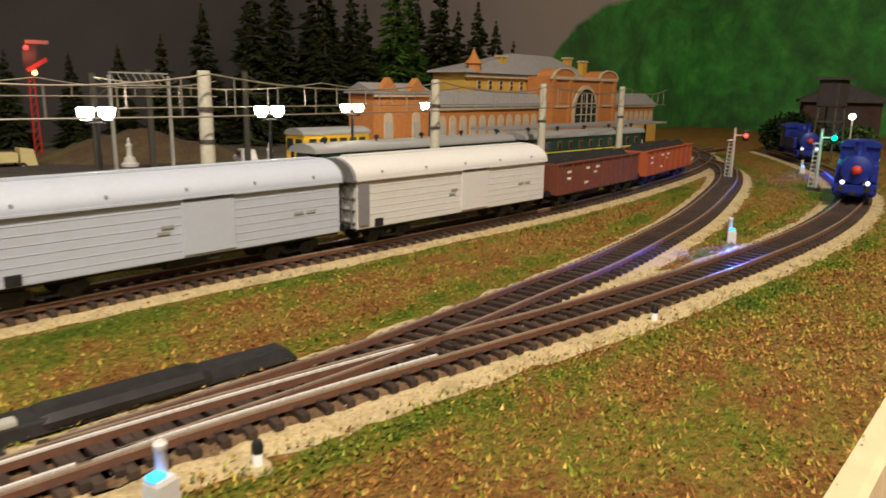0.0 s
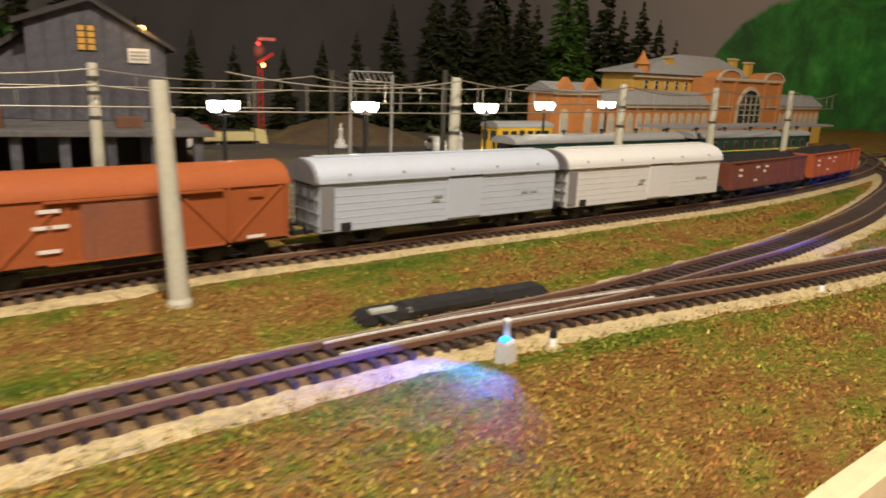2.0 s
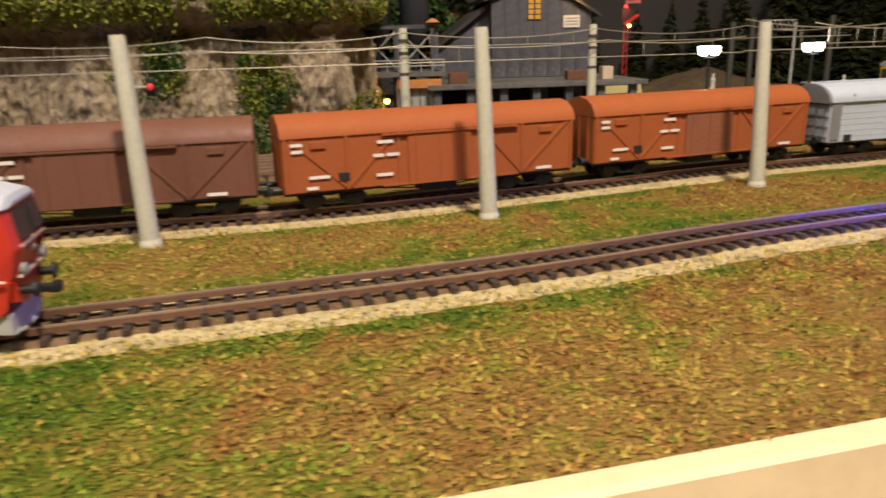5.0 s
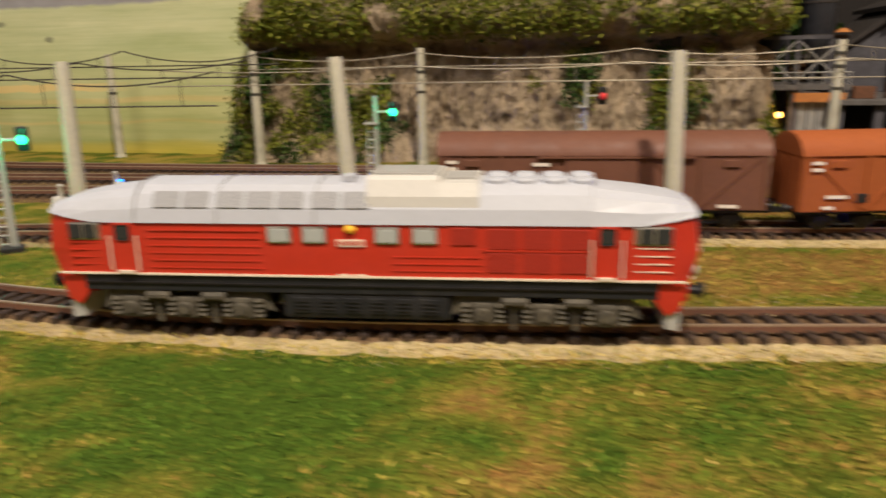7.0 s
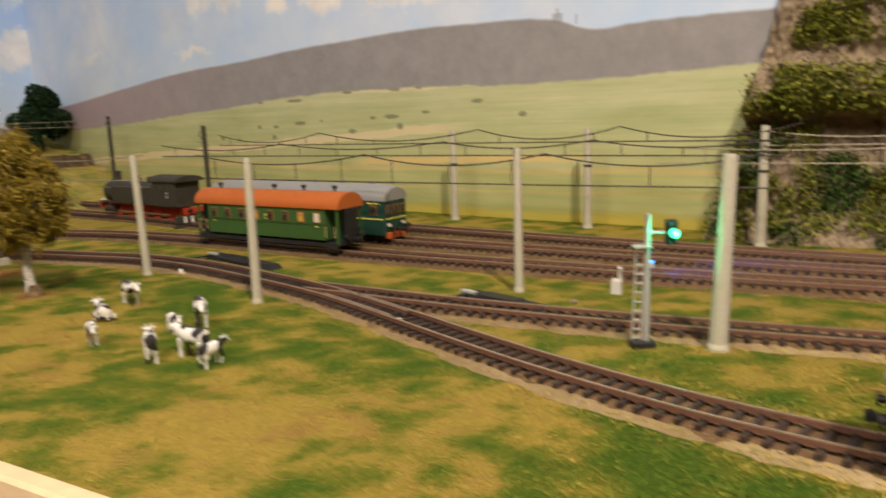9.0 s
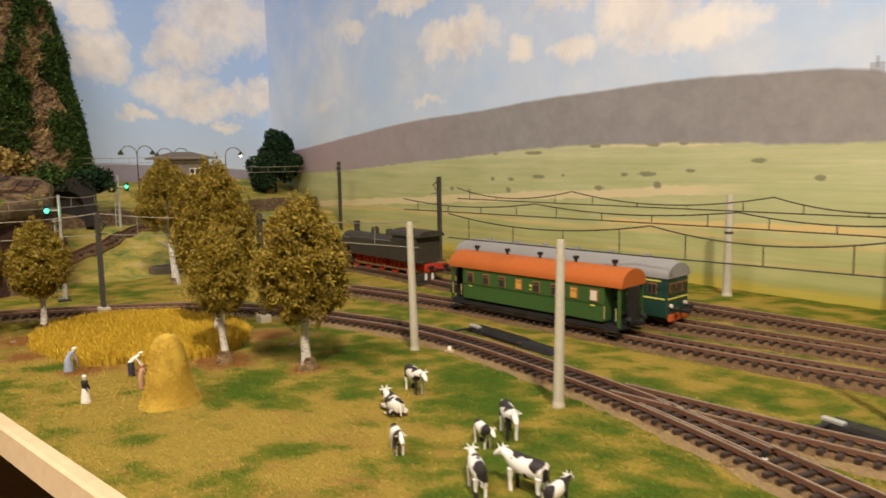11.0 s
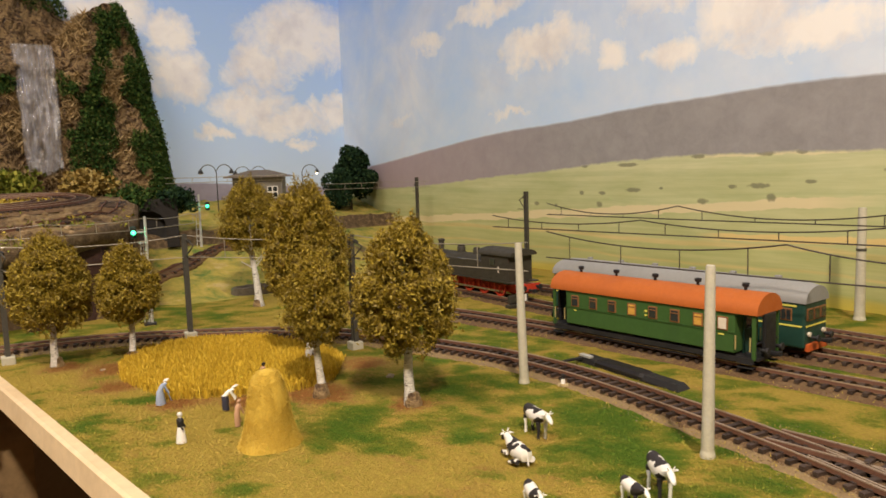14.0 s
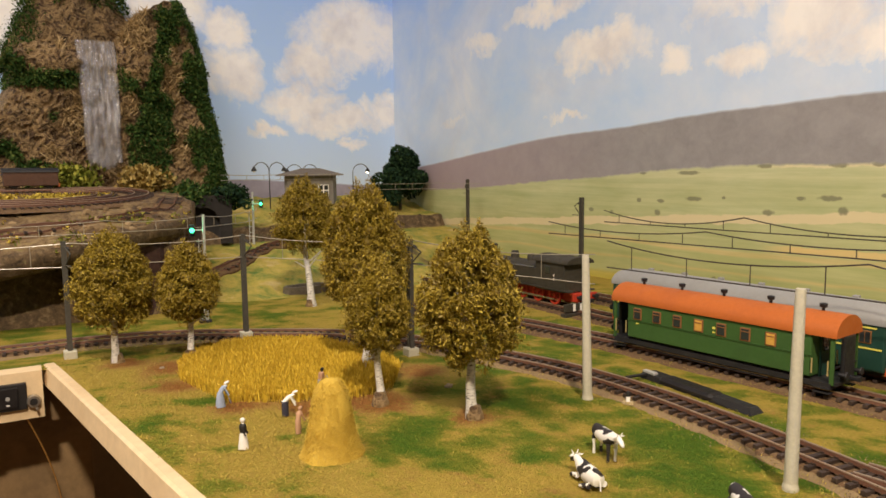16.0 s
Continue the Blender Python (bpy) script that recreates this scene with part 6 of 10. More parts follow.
def west_hill():
    m, t, bsdf = nodes_of("terraced_earth")
    v = coords(t)
    geo = t.nodes.new("ShaderNodeNewGeometry")
    sep = t.nodes.new("ShaderNodeSeparateXYZ")
    t.links.new(geo.outputs["Normal"], sep.inputs[0])
    n = noise_node(t, 130, 6, 0.75, 0.3, v)
    rock = ramp_node(t, n.outputs[0], [(0.3, (0.030, 0.019, 0.010)), (0.55, (0.15, 0.098, 0.048)), (0.75, (0.36, 0.26, 0.14))]).outputs[0]
    grass = ramp_node(t, noise_node(t, 28, 5, 0.7, 0.4, v).outputs[0], [(0.36, (0.12, 0.20, 0.03)), (0.44, (0.30, 0.29, 0.05)), (0.56, (0.48, 0.37, 0.07)), (0.70, (0.56, 0.43, 0.17))]).outputs[0]
    f = ramp_node(t, sep.outputs[2], [(0.80, (0, 0, 0)), (0.95, (1, 1, 1))]).outputs[0]
    # bare trodden earth on the shelf of the loop
    place = t.nodes.new("ShaderNodeSeparateXYZ")
    t.links.new(v, place.inputs[0])
    bare = maths(t, "MULTIPLY", maths(t, "SUBTRACT", 0.045, place.outputs[1]), 60.0, True)
    worn = ramp_node(t, noise_node(t, 55, 5, 0.7, 0.5, v).outputs[0], [(0.34, (0.055, 0.032, 0.015)), (0.48, (0.16, 0.098, 0.042)), (0.60, (0.30, 0.205, 0.090)), (0.72, (0.20, 0.18, 0.04))]).outputs[0]
    grass = mixed(t, bare, grass, worn)
    t.links.new(mixed(t, f, rock, grass), bsdf.inputs["Base Color"])
    bsdf.inputs["Roughness"].default_value = 0.95
    bumped(t, bsdf, n.outputs[0], 0.8, 0.006)
    verts, faces = [], []
    xs, ys = np.arange(-2.335, -1.74, 0.006), np.arange(-0.72, 0.545, 0.007)
    for x in xs:
        for y in ys:
            # hollow below the shelf, with a rough back wall
            z = west_height(x, y) if y > 0.035 else min(west_height(x, y), 0.135 * ease(-x + 0.006 * noise.noise((y * 60, 1.0, 0.0)), 1.795, 1.815))
            verts.append((x, y, z - 0.003))
    ny = len(ys)
    for i in range(len(xs) - 1):
        for j in range(ny - 1):
            k = i * ny + j
            faces.append((k, k + ny, k + ny + 1, k + 1))
    ob = new("ground_hill", raw_mesh("ground_hill", verts, faces, m, True))
    tagged(ob, "terraced earth and straw-coloured slopes of the western hill", "hill", "", "structure")
    # the shelf: an earth-covered slab over the hollow, with a ragged lip
    verts, faces, rows = [], [], []
    for y in np.arange(-0.72, 0.036, 0.005):
        e = shelf_edge(y)
        lip = 0.006 * noise.noise((y * 45, 3.0, 0.0))
        row = [(e - 0.012, y, shelf_height(e, y) - 0.022), (e + lip * 0.6, y, shelf_height(e, y) - 0.016 + lip), (e + 0.003 + lip, y, shelf_height(e, y) - 0.005)]
        for u in np.linspace(0, 1, 46):
            x = e + (-2.0 - e) * u
            row.append((x, y, west_height(x - 1e-4, y)))
        rows.append(row)
    n = len(rows[0])
    for row in rows:
        verts += row
    for i in range(len(rows) - 1):
        for j in range(n - 1):
            k = i * n + j
            faces.append((k, k + 1, k + n + 1, k + n))
    ob = new("ground_shelf", raw_mesh("ground_shelf", verts, faces, m, True))
    tagged(ob, "tilted earth shelf carrying the hill loop over a dark hollow", "hill", "", "structure")


west_hill()


def hill_scrub():
    """Rubble on the terrace faces, and yellow and olive tufts along the loop."""
    rng = np.random.default_rng(31)
    seedling = bmesh.new()
    bmesh.ops.create_icosphere(seedling, subdivisions=1, radius=1.0)
    sv = np.array([v.co[:] for v in seedling.verts])
    sf = [tuple(v.index for v in f.verts) for f in seedling.faces]
    seedling.free()
    verts, faces = [], []
    for _ in range(520):
        x, y = rng.uniform(-1.885, -1.75), rng.uniform(-0.42, 0.02)
        if x > shelf_edge(y) - 0.002 or noise.noise((x * 45, y * 20, 6.0)) < 0.0:
            continue
        z = west_height(x, y)
        k = rng.uniform(0.0014, 0.0046)
        q = sv * (k * rng.uniform(0.5, 1.2, 3)) * rng.uniform(0.75, 1.25, (len(sv), 1))
        b = len(verts)
        verts += [tuple(r) for r in q + np.array((x, y, z))]
        faces += [tuple(b + i for i in f) for f in sf]
    mat = leaf_material("terrace_rubble", (0.075, 0.050, 0.027), (0.24, 0.165, 0.085), (0.42, 0.31, 0.18), 0.15, 0.9)
    tagged(new("terrace_rubble", raw_mesh("terrace_rubble", verts, faces, mat)), "beige and brown rubble stones on the terrace faces", "rubble", "", "stuff")
    yellow, olive = [], []
    for _ in range(26000):
        x, y = rng.uniform(-2.10, -1.745), rng.uniform(-0.42, 0.03)
        n1 = noise.noise((x * 30, y * 30, 4.0)) + 0.5 * noise.noise((x * 80, y * 80, 1.0))
        z = west_height(x, y)
        inner = -2.02 < x < -1.915 and y < -0.050
        if inner and n1 > -0.35:
            yellow.append((x, y, z + rng.uniform(0, 0.003)))
        elif -1.88 < x < shelf_edge(y) + 0.004 and n1 > (0.05 if x > shelf_edge(y) - 0.018 else 0.30):
            (olive if noise.noise((x * 50, y * 50, 8.0)) > -0.15 else yellow).append((x, y, west_height(min(x, shelf_edge(y) - 1e-4), y) + rng.uniform(-0.006 if x > shelf_edge(y) - 0.004 else 0, 0.004)))
    for pts, mat, label in ((yellow, leaf_material("yellow_moss", (0.30, 0.22, 0.03), (0.50, 0.37, 0.05), (0.66, 0.50, 0.10), 0.15, 0.9), "yellow flowering tufts beside the hill loop"), (olive, MOSS, "olive scrub on the terrace faces")):
        v, f = leaf_cloud(np.array(pts), 0.0017, rng)
        tagged(new("scrub", raw_mesh("scrub", v, f, mat)), label, "scrub", "", "stuff")


hill_scrub()


def mountain_edges(z):
    left = -0.160 - 0.55 * max(0.0, 0.29 - z)
    right = float(np.interp(z, [0.05, 0.14, 0.225, 0.287, 0.397, 0.43, 0.47], [0.192, 0.178, 0.168, 0.156, 0.143, 0.130, 0.10]))
    return left, right


def mountain_crest(y):
    return float(np.interp(y, [-0.40, -0.17, -0.145, -0.13, -0.064, -0.060, -0.010, 0.0, 0.02, 0.07, 0.115, 0.14, 0.17], [0.22, 0.300, 0.335, 0.352, 0.356, 0.350, 0.350, 0.362, 0.395, 0.432, 0.445, 0.420, 0.33]))


def mountain_point(u, v):
    """The rock massif on the west wall: u along it from south (0) to north (1), v up it."""
    z = 0.05 + 0.40 * v
    left, right = mountain_edges(z)
    y = left + (right - left) * u
    z = min(z, mountain_crest(y) + 0.008 * noise.noise((y * 60, 3.0, 0.0)))
    x = -2.19 - 0.07 * (z / 0.43) ** 1.5
    out = 0.024 * noise.noise((y * 12, z * 12, 4.0)) + 0.016 * (0.5 - abs(noise.noise((y * 34 + z * 14, z * 30, 8.0)))) + 0.011 * (0.5 - abs(noise.noise((y * 85 - z * 60, z * 70 + y * 30, 1.0)))) + 0.005 * (0.5 - abs(noise.noise((y * 210, z * 190 + y * 80, 2.0))))
    ledge = 0.022 * math.exp(-((z - 0.325) / 0.020) ** 2) * (1 if y < -0.055 else 0.35)
    gully = -0.030 * math.exp(-((y + 0.034) / 0.026) ** 2) * (1 if z < 0.305 else 0.6)
    edge = -0.13 * max(0, (u - 0.86) / 0.14) ** 2 - 0.10 * max(0, (0.06 - u) / 0.06) ** 2
    return np.array((x + out + gully + edge + ledge, y, z))


def west_mountain():
    nu, nz = 330, 230
    verts, faces = [], []
    for i in range(nu + 1):
        for j in range(nz + 1):
            verts.append(tuple(mountain_point(i / nu, j / nz)))
    for i in range(nu):
        for j in range(nz):
            k = i * (nz + 1) + j
            faces.append((k, k + nz + 1, k + nz + 2, k + 1))
    base = len(verts)
    for i in range(nu + 1):
        p = verts[i * (nz + 1) + nz]
        verts.append((-2.335, p[1], p[2] - 0.004))
    for i in range(nu):
        a = i * (nz + 1) + nz
        faces.append((a, a + nz + 1, base + i + 1, base + i))
    top = thing("rock_mountain", pose(0, 0, 0), "brown bark-like rock mountain with dark green foliage and a gully", "mountain", "", "structure")
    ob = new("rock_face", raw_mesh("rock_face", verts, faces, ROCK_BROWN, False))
    ob.parent = top
    # the peak set back behind the lip of the fall
    v2, f2 = [], []
    n1, n2 = 60, 40
    for i in range(n1 + 1):
        for j in range(n2 + 1):
            a, k = math.pi * i / n1, j / n2
            y = -0.050 - 0.115 * math.cos(a) * (1 - 0.45 * k)
            z = 0.335 + 0.125 * k - 0.02 * abs(math.cos(a)) * k
            x = -2.335 + 0.075 * math.sin(a) * (1 - 0.35 * k) + 0.010 * noise.noise((y * 40, z * 40, 2.0)) + 0.010 * (0.5 - abs(noise.noise((y * 90, z * 60, 5.0))))
            v2.append((x, y, z))
    for i in range(n1):
        for j in range(n2):
            k = i * (n2 + 1) + j
            f2.append((k, k + n2 + 1, k + n2 + 2, k + 1))
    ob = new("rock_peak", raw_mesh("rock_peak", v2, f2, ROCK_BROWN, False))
    ob.parent = top
    # curled splinters of bark over the face
    rng = np.random.default_rng(8)
    v3, f3 = [], []
    for _ in range(5200):
        u, v = rng.uniform(0.25, 0.86), rng.uniform(0.25, 0.95)
        p = mountain_point(u, v) + np.array((0.0015, 0, 0))
        if noise.noise((p[1] * 22, p[2] * 22, 7.0)) < 0.08:
            continue
        a = rng.choice((0.5, 2.3, 1.3)) + rng.normal(0, 0.4)
        l, w = rng.uniform(0.004, 0.015), rng.uniform(0.0006, 0.0016)
        d = np.array((rng.normal(0, 0.15), math.cos(a), math.sin(a))) * l
        s = np.array((0.2, -math.sin(a), math.cos(a))) * w
        b = len(v3)
        v3 += [tuple(p - d), tuple(p - s), tuple(p + d), tuple(p + s), tuple(p + np.array((w * 1.5, 0, 0)))]
        f3 += [(b, b + 1, b + 4), (b + 1, b + 2, b + 4), (b + 2, b + 3, b + 4), (b + 3, b, b + 4)]
    ob = new("bark_splinters", raw_mesh("bark_splinters", v3, f3, leaf_material("bark_splinter", (0.12, 0.075, 0.03), (0.34, 0.23, 0.10), (0.62, 0.46, 0.23))))
    ob.parent = top
    ob["kind"] = "stuff"
    dark = []
    for _ in range(190000):
        u, v = rng.uniform(0, 1), rng.uniform(0.05, 1.0)
        p = mountain_point(u, v)
        y, z = p[1], p[2]
        n1 = noise.noise((y * 18, z * 18, 5.0)) + 0.5 * noise.noise((y * 55, z * 50, 2.0))
        want = -0.12
        if y > 0.0 and z < 0.30:
            want = 0.12
        if y > 0.066 - 0.28 * (0.40 - z) * (z < 0.40):
            want = 0.45
        if y > 0.01 and 0.27 < z < 0.285:
            want = 0.3
        if y < -0.065 and 0.285 < z < 0.305:
            want = 0.55
        if z < 0.17:
            want = 0.30
        if abs(y + 0.034) < 0.030:
            want = -0.9
        if n1 + want > 0.24:
            dark.append(p + rng.normal(0, 0.003, 3) + np.array((0.004, 0, 0)))
    for _ in range(9000):
        a, k = rng.uniform(0, math.pi), rng.uniform(0.05, 1)
        y = -0.050 - 0.115 * math.cos(a) * (1 - 0.45 * k)
        z = 0.335 + 0.125 * k
        if noise.noise((y * 26, z * 30, 1.0)) + (0.5 if y < -0.11 else 0.1 if k > 0.7 else -0.25) > 0.1:
            dark.append(np.array((-2.330 + 0.078 * math.sin(a) * (1 - 0.35 * k), y, z)) + rng.normal(0, 0.004, 3))
    v, f = leaf_cloud(np.array(dark), 0.0022, rng)
    ob = new("foliage", raw_mesh("foliage", v, f, IVY))
    ob.parent = top
    ob["kind"] = "stuff"
    return top


west_mountain()


def waterfall():
    """Clear resin in strands: a short upper lip, then a longer fall that narrows to its foot."""
    m, t, bsdf = nodes_of("clear_resin")
    v = coords(t)
    mp = t.nodes.new("ShaderNodeMapping")
    mp.inputs["Scale"].default_value = (1, 1, 0.14)
    t.links.new(v, mp.inputs[0])
    n = noise_node(t, 160, 5, 0.7, 0.5, mp.outputs[0])
    bsdf.inputs["Base Color"].default_value = (0.86, 0.86, 0.90, 1)
    t.links.new(ramp_node(t, n.outputs[0], [(0.38, (0.25,) * 3), (0.56, (0.60,) * 3), (0.72, (0.95,) * 3)]).outputs[0], bsdf.inputs["Alpha"])
    bsdf.inputs["Roughness"].default_value = 0.14
    bsdf.inputs["Specular IOR Level"].default_value = 1.0
    bsdf.inputs["Transmission Weight"].default_value = 0.80
    bsdf.inputs["IOR"].default_value = 1.45
    bumped(t, bsdf, n.outputs[0], 0.35, 0.003)
    rng = np.random.default_rng(3)
    top = thing("waterfall", pose(0, 0, 0), "clear glittering resin waterfall running down the rock gully", "waterfall")
    for k in range(13):
        c = (k - 6) / 6
        sec = []
        for z in np.linspace(0.358, 0.160 + 0.012 * abs(c) * rng.uniform(0.4, 1.6), 34):
            f = (0.358 - z) / 0.198
            half = 0.0255 - 0.0045 * f
            yy = -0.0350 + 0.0010 * f + c * half + 0.0025 * noise.noise((k * 3.1, z * 22, 0.0))
            x = -2.196 - 0.07 * (z / 0.43) ** 1.5 + 0.014 + (0.012 if z > 0.315 else 0.004 + 0.008 * math.sin(f * 3)) + 0.0065 * noise.noise((k * 1.7, z * 46, 4.0))
            w = 0.0030 * (1 + 0.55 * noise.noise((k * 5.3, z * 28, 2.0)))
            sec.append([(x + 0.0020 * math.sin(q), yy + w * math.cos(q), z) for q in np.linspace(0, 2 * math.pi, 9)[:-1]])
        part("strand", loft(sec), m, top, "", True)
    return top


waterfall()

# ---- small track on the hill ----
LINES["hill"] = [(-1.890, -0.62), (-1.890, -0.35), (-1.890, -0.2), (-1.895, -0.13), (-1.915, -0.070), (-1.955, -0.028), (-2.005, -0.018), (-2.045, -0.045), (-2.055, -0.11), (-2.05, -0.25)]


def hill_track():
    top = thing("track_hill", pose(0, 0, -0.0446, 0, 4.87, 0), "rusty loop of track on the terraced hill", "railway track", "", "structure")
    for shift, low in ((0.0, 0.0), (0.045, 0.0)):
        mid = np.array((-1.985, -0.14))
        line = smooth_line([tuple(mid + (np.array(p) - mid) * (1 - shift * 8)) for p in LINES["hill"][2:9]] if shift else LINES["hill"])
        v, f = bed_mesh(line, 0.020, 0.001, 0.006, 2.0)
        ob = new("ballast", raw_mesh("ballast", v, f, BALLAST, True))
        ob.parent = top
        for off in (-0.00855, 0.00855):
            for (vv, ff), nm, mat in zip(rail_mesh(line, off, "hill"), ("rail", "rail_head"), (RAIL, RAILTOP)):
                ob = new(nm, raw_mesh(nm, vv, ff, mat))
                ob.parent = top
        SLEEPERS.append((top, line))


hill_track()


def retaining_wall():
    bm = loft([[(-1.768, -0.105, z), (-1.800, -0.030, z), (-1.850, 0.012, z), (-1.912, 0.040, z), (-1.918, 0.030, z), (-1.858, 0.002, z), (-1.808, -0.036, z), (-1.778, -0.108, z)] for z in (-0.002, 0.050, 0.086)])
    whole("retaining_wall", bm, surface("dark_red_brown_stone", (0.055, 0.026, 0.020), 0.85, 0, 220, 0.4, 0.5, (0.10, 0.055, 0.035), 60, 0.5), "dark red-brown retaining wall below the hill loop", "wall", None, "", "structure")


retaining_wall()


def hill_wagon():
    x, y = -2.052, -0.140
    top = thing("goods_wagon", pose(x, y, 0.1300, 0, 0, 92), "small dark brown goods wagon on the hill loop", "wagon")
    body = surface("dark_brown_wood", (0.085, 0.040, 0.022), 0.7, 0, 400, 0.25, 0.2)
    part("body", box(0, 0, 0.0180, 0.062, 0.026, 0.018, 0.001), body, top)
    arc = [(0.0140 * math.cos(q), 0.0265 + 0.0055 * math.sin(q)) for q in np.linspace(math.pi, 0, 9)]
    part("roof", extrude_yz([(-0.0140, 0.0262), *arc, (0.0140, 0.0262)], -0.032, 0.032), FRAME_BLACK, top, "", True)
    part("buffer_beam", box(0.0315, 0, 0.0095, 0.002, 0.026, 0.005), WAGON_RED, top, "orange-red buffer beam")
    for d in (-0.02, 0.02):
        wheelset(top, d)


hill_wagon()


SLOPE = [(-2.005, 0.185), (-1.992, 0.152), (-1.972, 0.126), (-1.950, 0.106), (-1.932, 0.088), (-1.921, 0.070), (-1.919, 0.054), (-1.925, 0.040)]
SHELF = [(-1.800, -0.60), (-1.800, -0.25), (-1.804, -0.130), (-1.822, -0.068), (-1.852, -0.026), (-1.892, -0.002), (-1.935, 0.010)]


def laid_track(name, points, label, gauge, step):
    """A worn stretch of track laid on the hill's own slopes."""
    plan = smooth_line(points, 0.006)
    top = thing(name, pose(0, 0, 0), label, "railway track", "", "structure")
    d, n = headings(plan)
    for nm, off, w, lo, hi, mat in (("ballast", 0.0, gauge * 2.0, -0.004, 0.0008, BALLAST), ("rail", -gauge, 0.0006, 0.0006, 0.0034, RAIL), ("rail", gauge, 0.0006, 0.0006, 0.0034, RAIL)):
        verts, faces = [], []
        for p, q in zip(plan, n):
            c = p + q * off
            for e, h in ((-1, lo), (1, lo), (1, hi), (-1, hi)):
                x, y = c[0] + q[0] * w * e, c[1] + q[1] * w * e
                verts.append((x, y, west_height(x, y) + h))
        for k in range(len(plan) - 1):
            for j in range(4):
                a, b = 4 * k + j, 4 * k + (j + 1) % 4
                faces.append((a, b, b + 4, a + 4))
        ob = new(nm, raw_mesh(nm, verts, faces, mat, nm == "ballast"))
        ob.parent = top
    for k in range(2, len(plan) - 1, step):
        p, q = plan[k], d[k]
        shared("sleeper", SLEEPER_MESH, top, pose(p[0], p[1], west_height(p[0], p[1]) - 0.0018, 0, 0, math.degrees(math.atan2(q[1], q[0]))) @ Matrix.Diagonal((1.0, gauge / 0.0083, 1.0, 1.0)))


laid_track("track_slope", SLOPE, "worn narrow track curving up the grassy apron", 0.0055, 2)
laid_track("track_shelf", SHELF, "rusty track curving along the earth shelf of the hill", 0.0080, 2)


def stone_basin():
    """A low oval ring of dark stone on the apron."""
    x, y = -1.835, 0.150
    top = thing("stone_basin", pose(x, y, west_height(x, y) - 0.004) @ Matrix.Diagonal((0.62, 1.35, 1.0, 1.0)), "low oval basin of dark grey stone in the grass", "basin")
    n = 26
    bm = loft([[(r * math.cos(2 * math.pi * k / n), r * math.sin(2 * math.pi * k / n), z + 0.0008 * noise.noise((k * 0.9, r * 90, 0.0))) for k in range(n)] for r, z in ((0.0235, -0.002), (0.0225, 0.0080), (0.0205, 0.0090), (0.0185, 0.0084), (0.0180, 0.003))], True, False)
    part("rim", bm, surface("dark_basin_stone", (0.17, 0.14, 0.10), 0.9, 0, 320, 0.4, 0.6), top)
    part("water", lathe([(0.0186, 0.0020), (0.0186, 0.0050)], n), glassy("dark_water", (0.02, 0.022, 0.018), 0.08), top, "still dark water")


stone_basin()


# ---- trees ----
def birch_bark():
    m, t, bsdf = nodes_of("birch_bark")
    v = coords(t)
    mp = t.nodes.new("ShaderNodeMapping")
    mp.inputs["Scale"].default_value = (1, 1, 3.5)
    t.links.new(v, mp.inputs[0])
    n = noise_node(t, 260, 4, 0.7, 0.3, mp.outputs[0])
    col = ramp_node(t, n.outputs[0], [(0.34, (0.05, 0.045, 0.04)), (0.44, (0.55, 0.52, 0.46)), (0.7, (0.80, 0.77, 0.70))]).outputs[0]
    t.links.new(col, bsdf.inputs["Base Color"])
    bsdf.inputs["Roughness"].default_value = 0.75
    bumped(t, bsdf, n.outputs[0], 0.4, 0.001)
    return m


BIRCH = birch_bark()
GOLD_LEAF = leaf_material("golden_olive_leaves", (0.150, 0.105, 0.010), (0.275, 0.198, 0.020), (0.44, 0.325, 0.042), 0.28, 0.5)


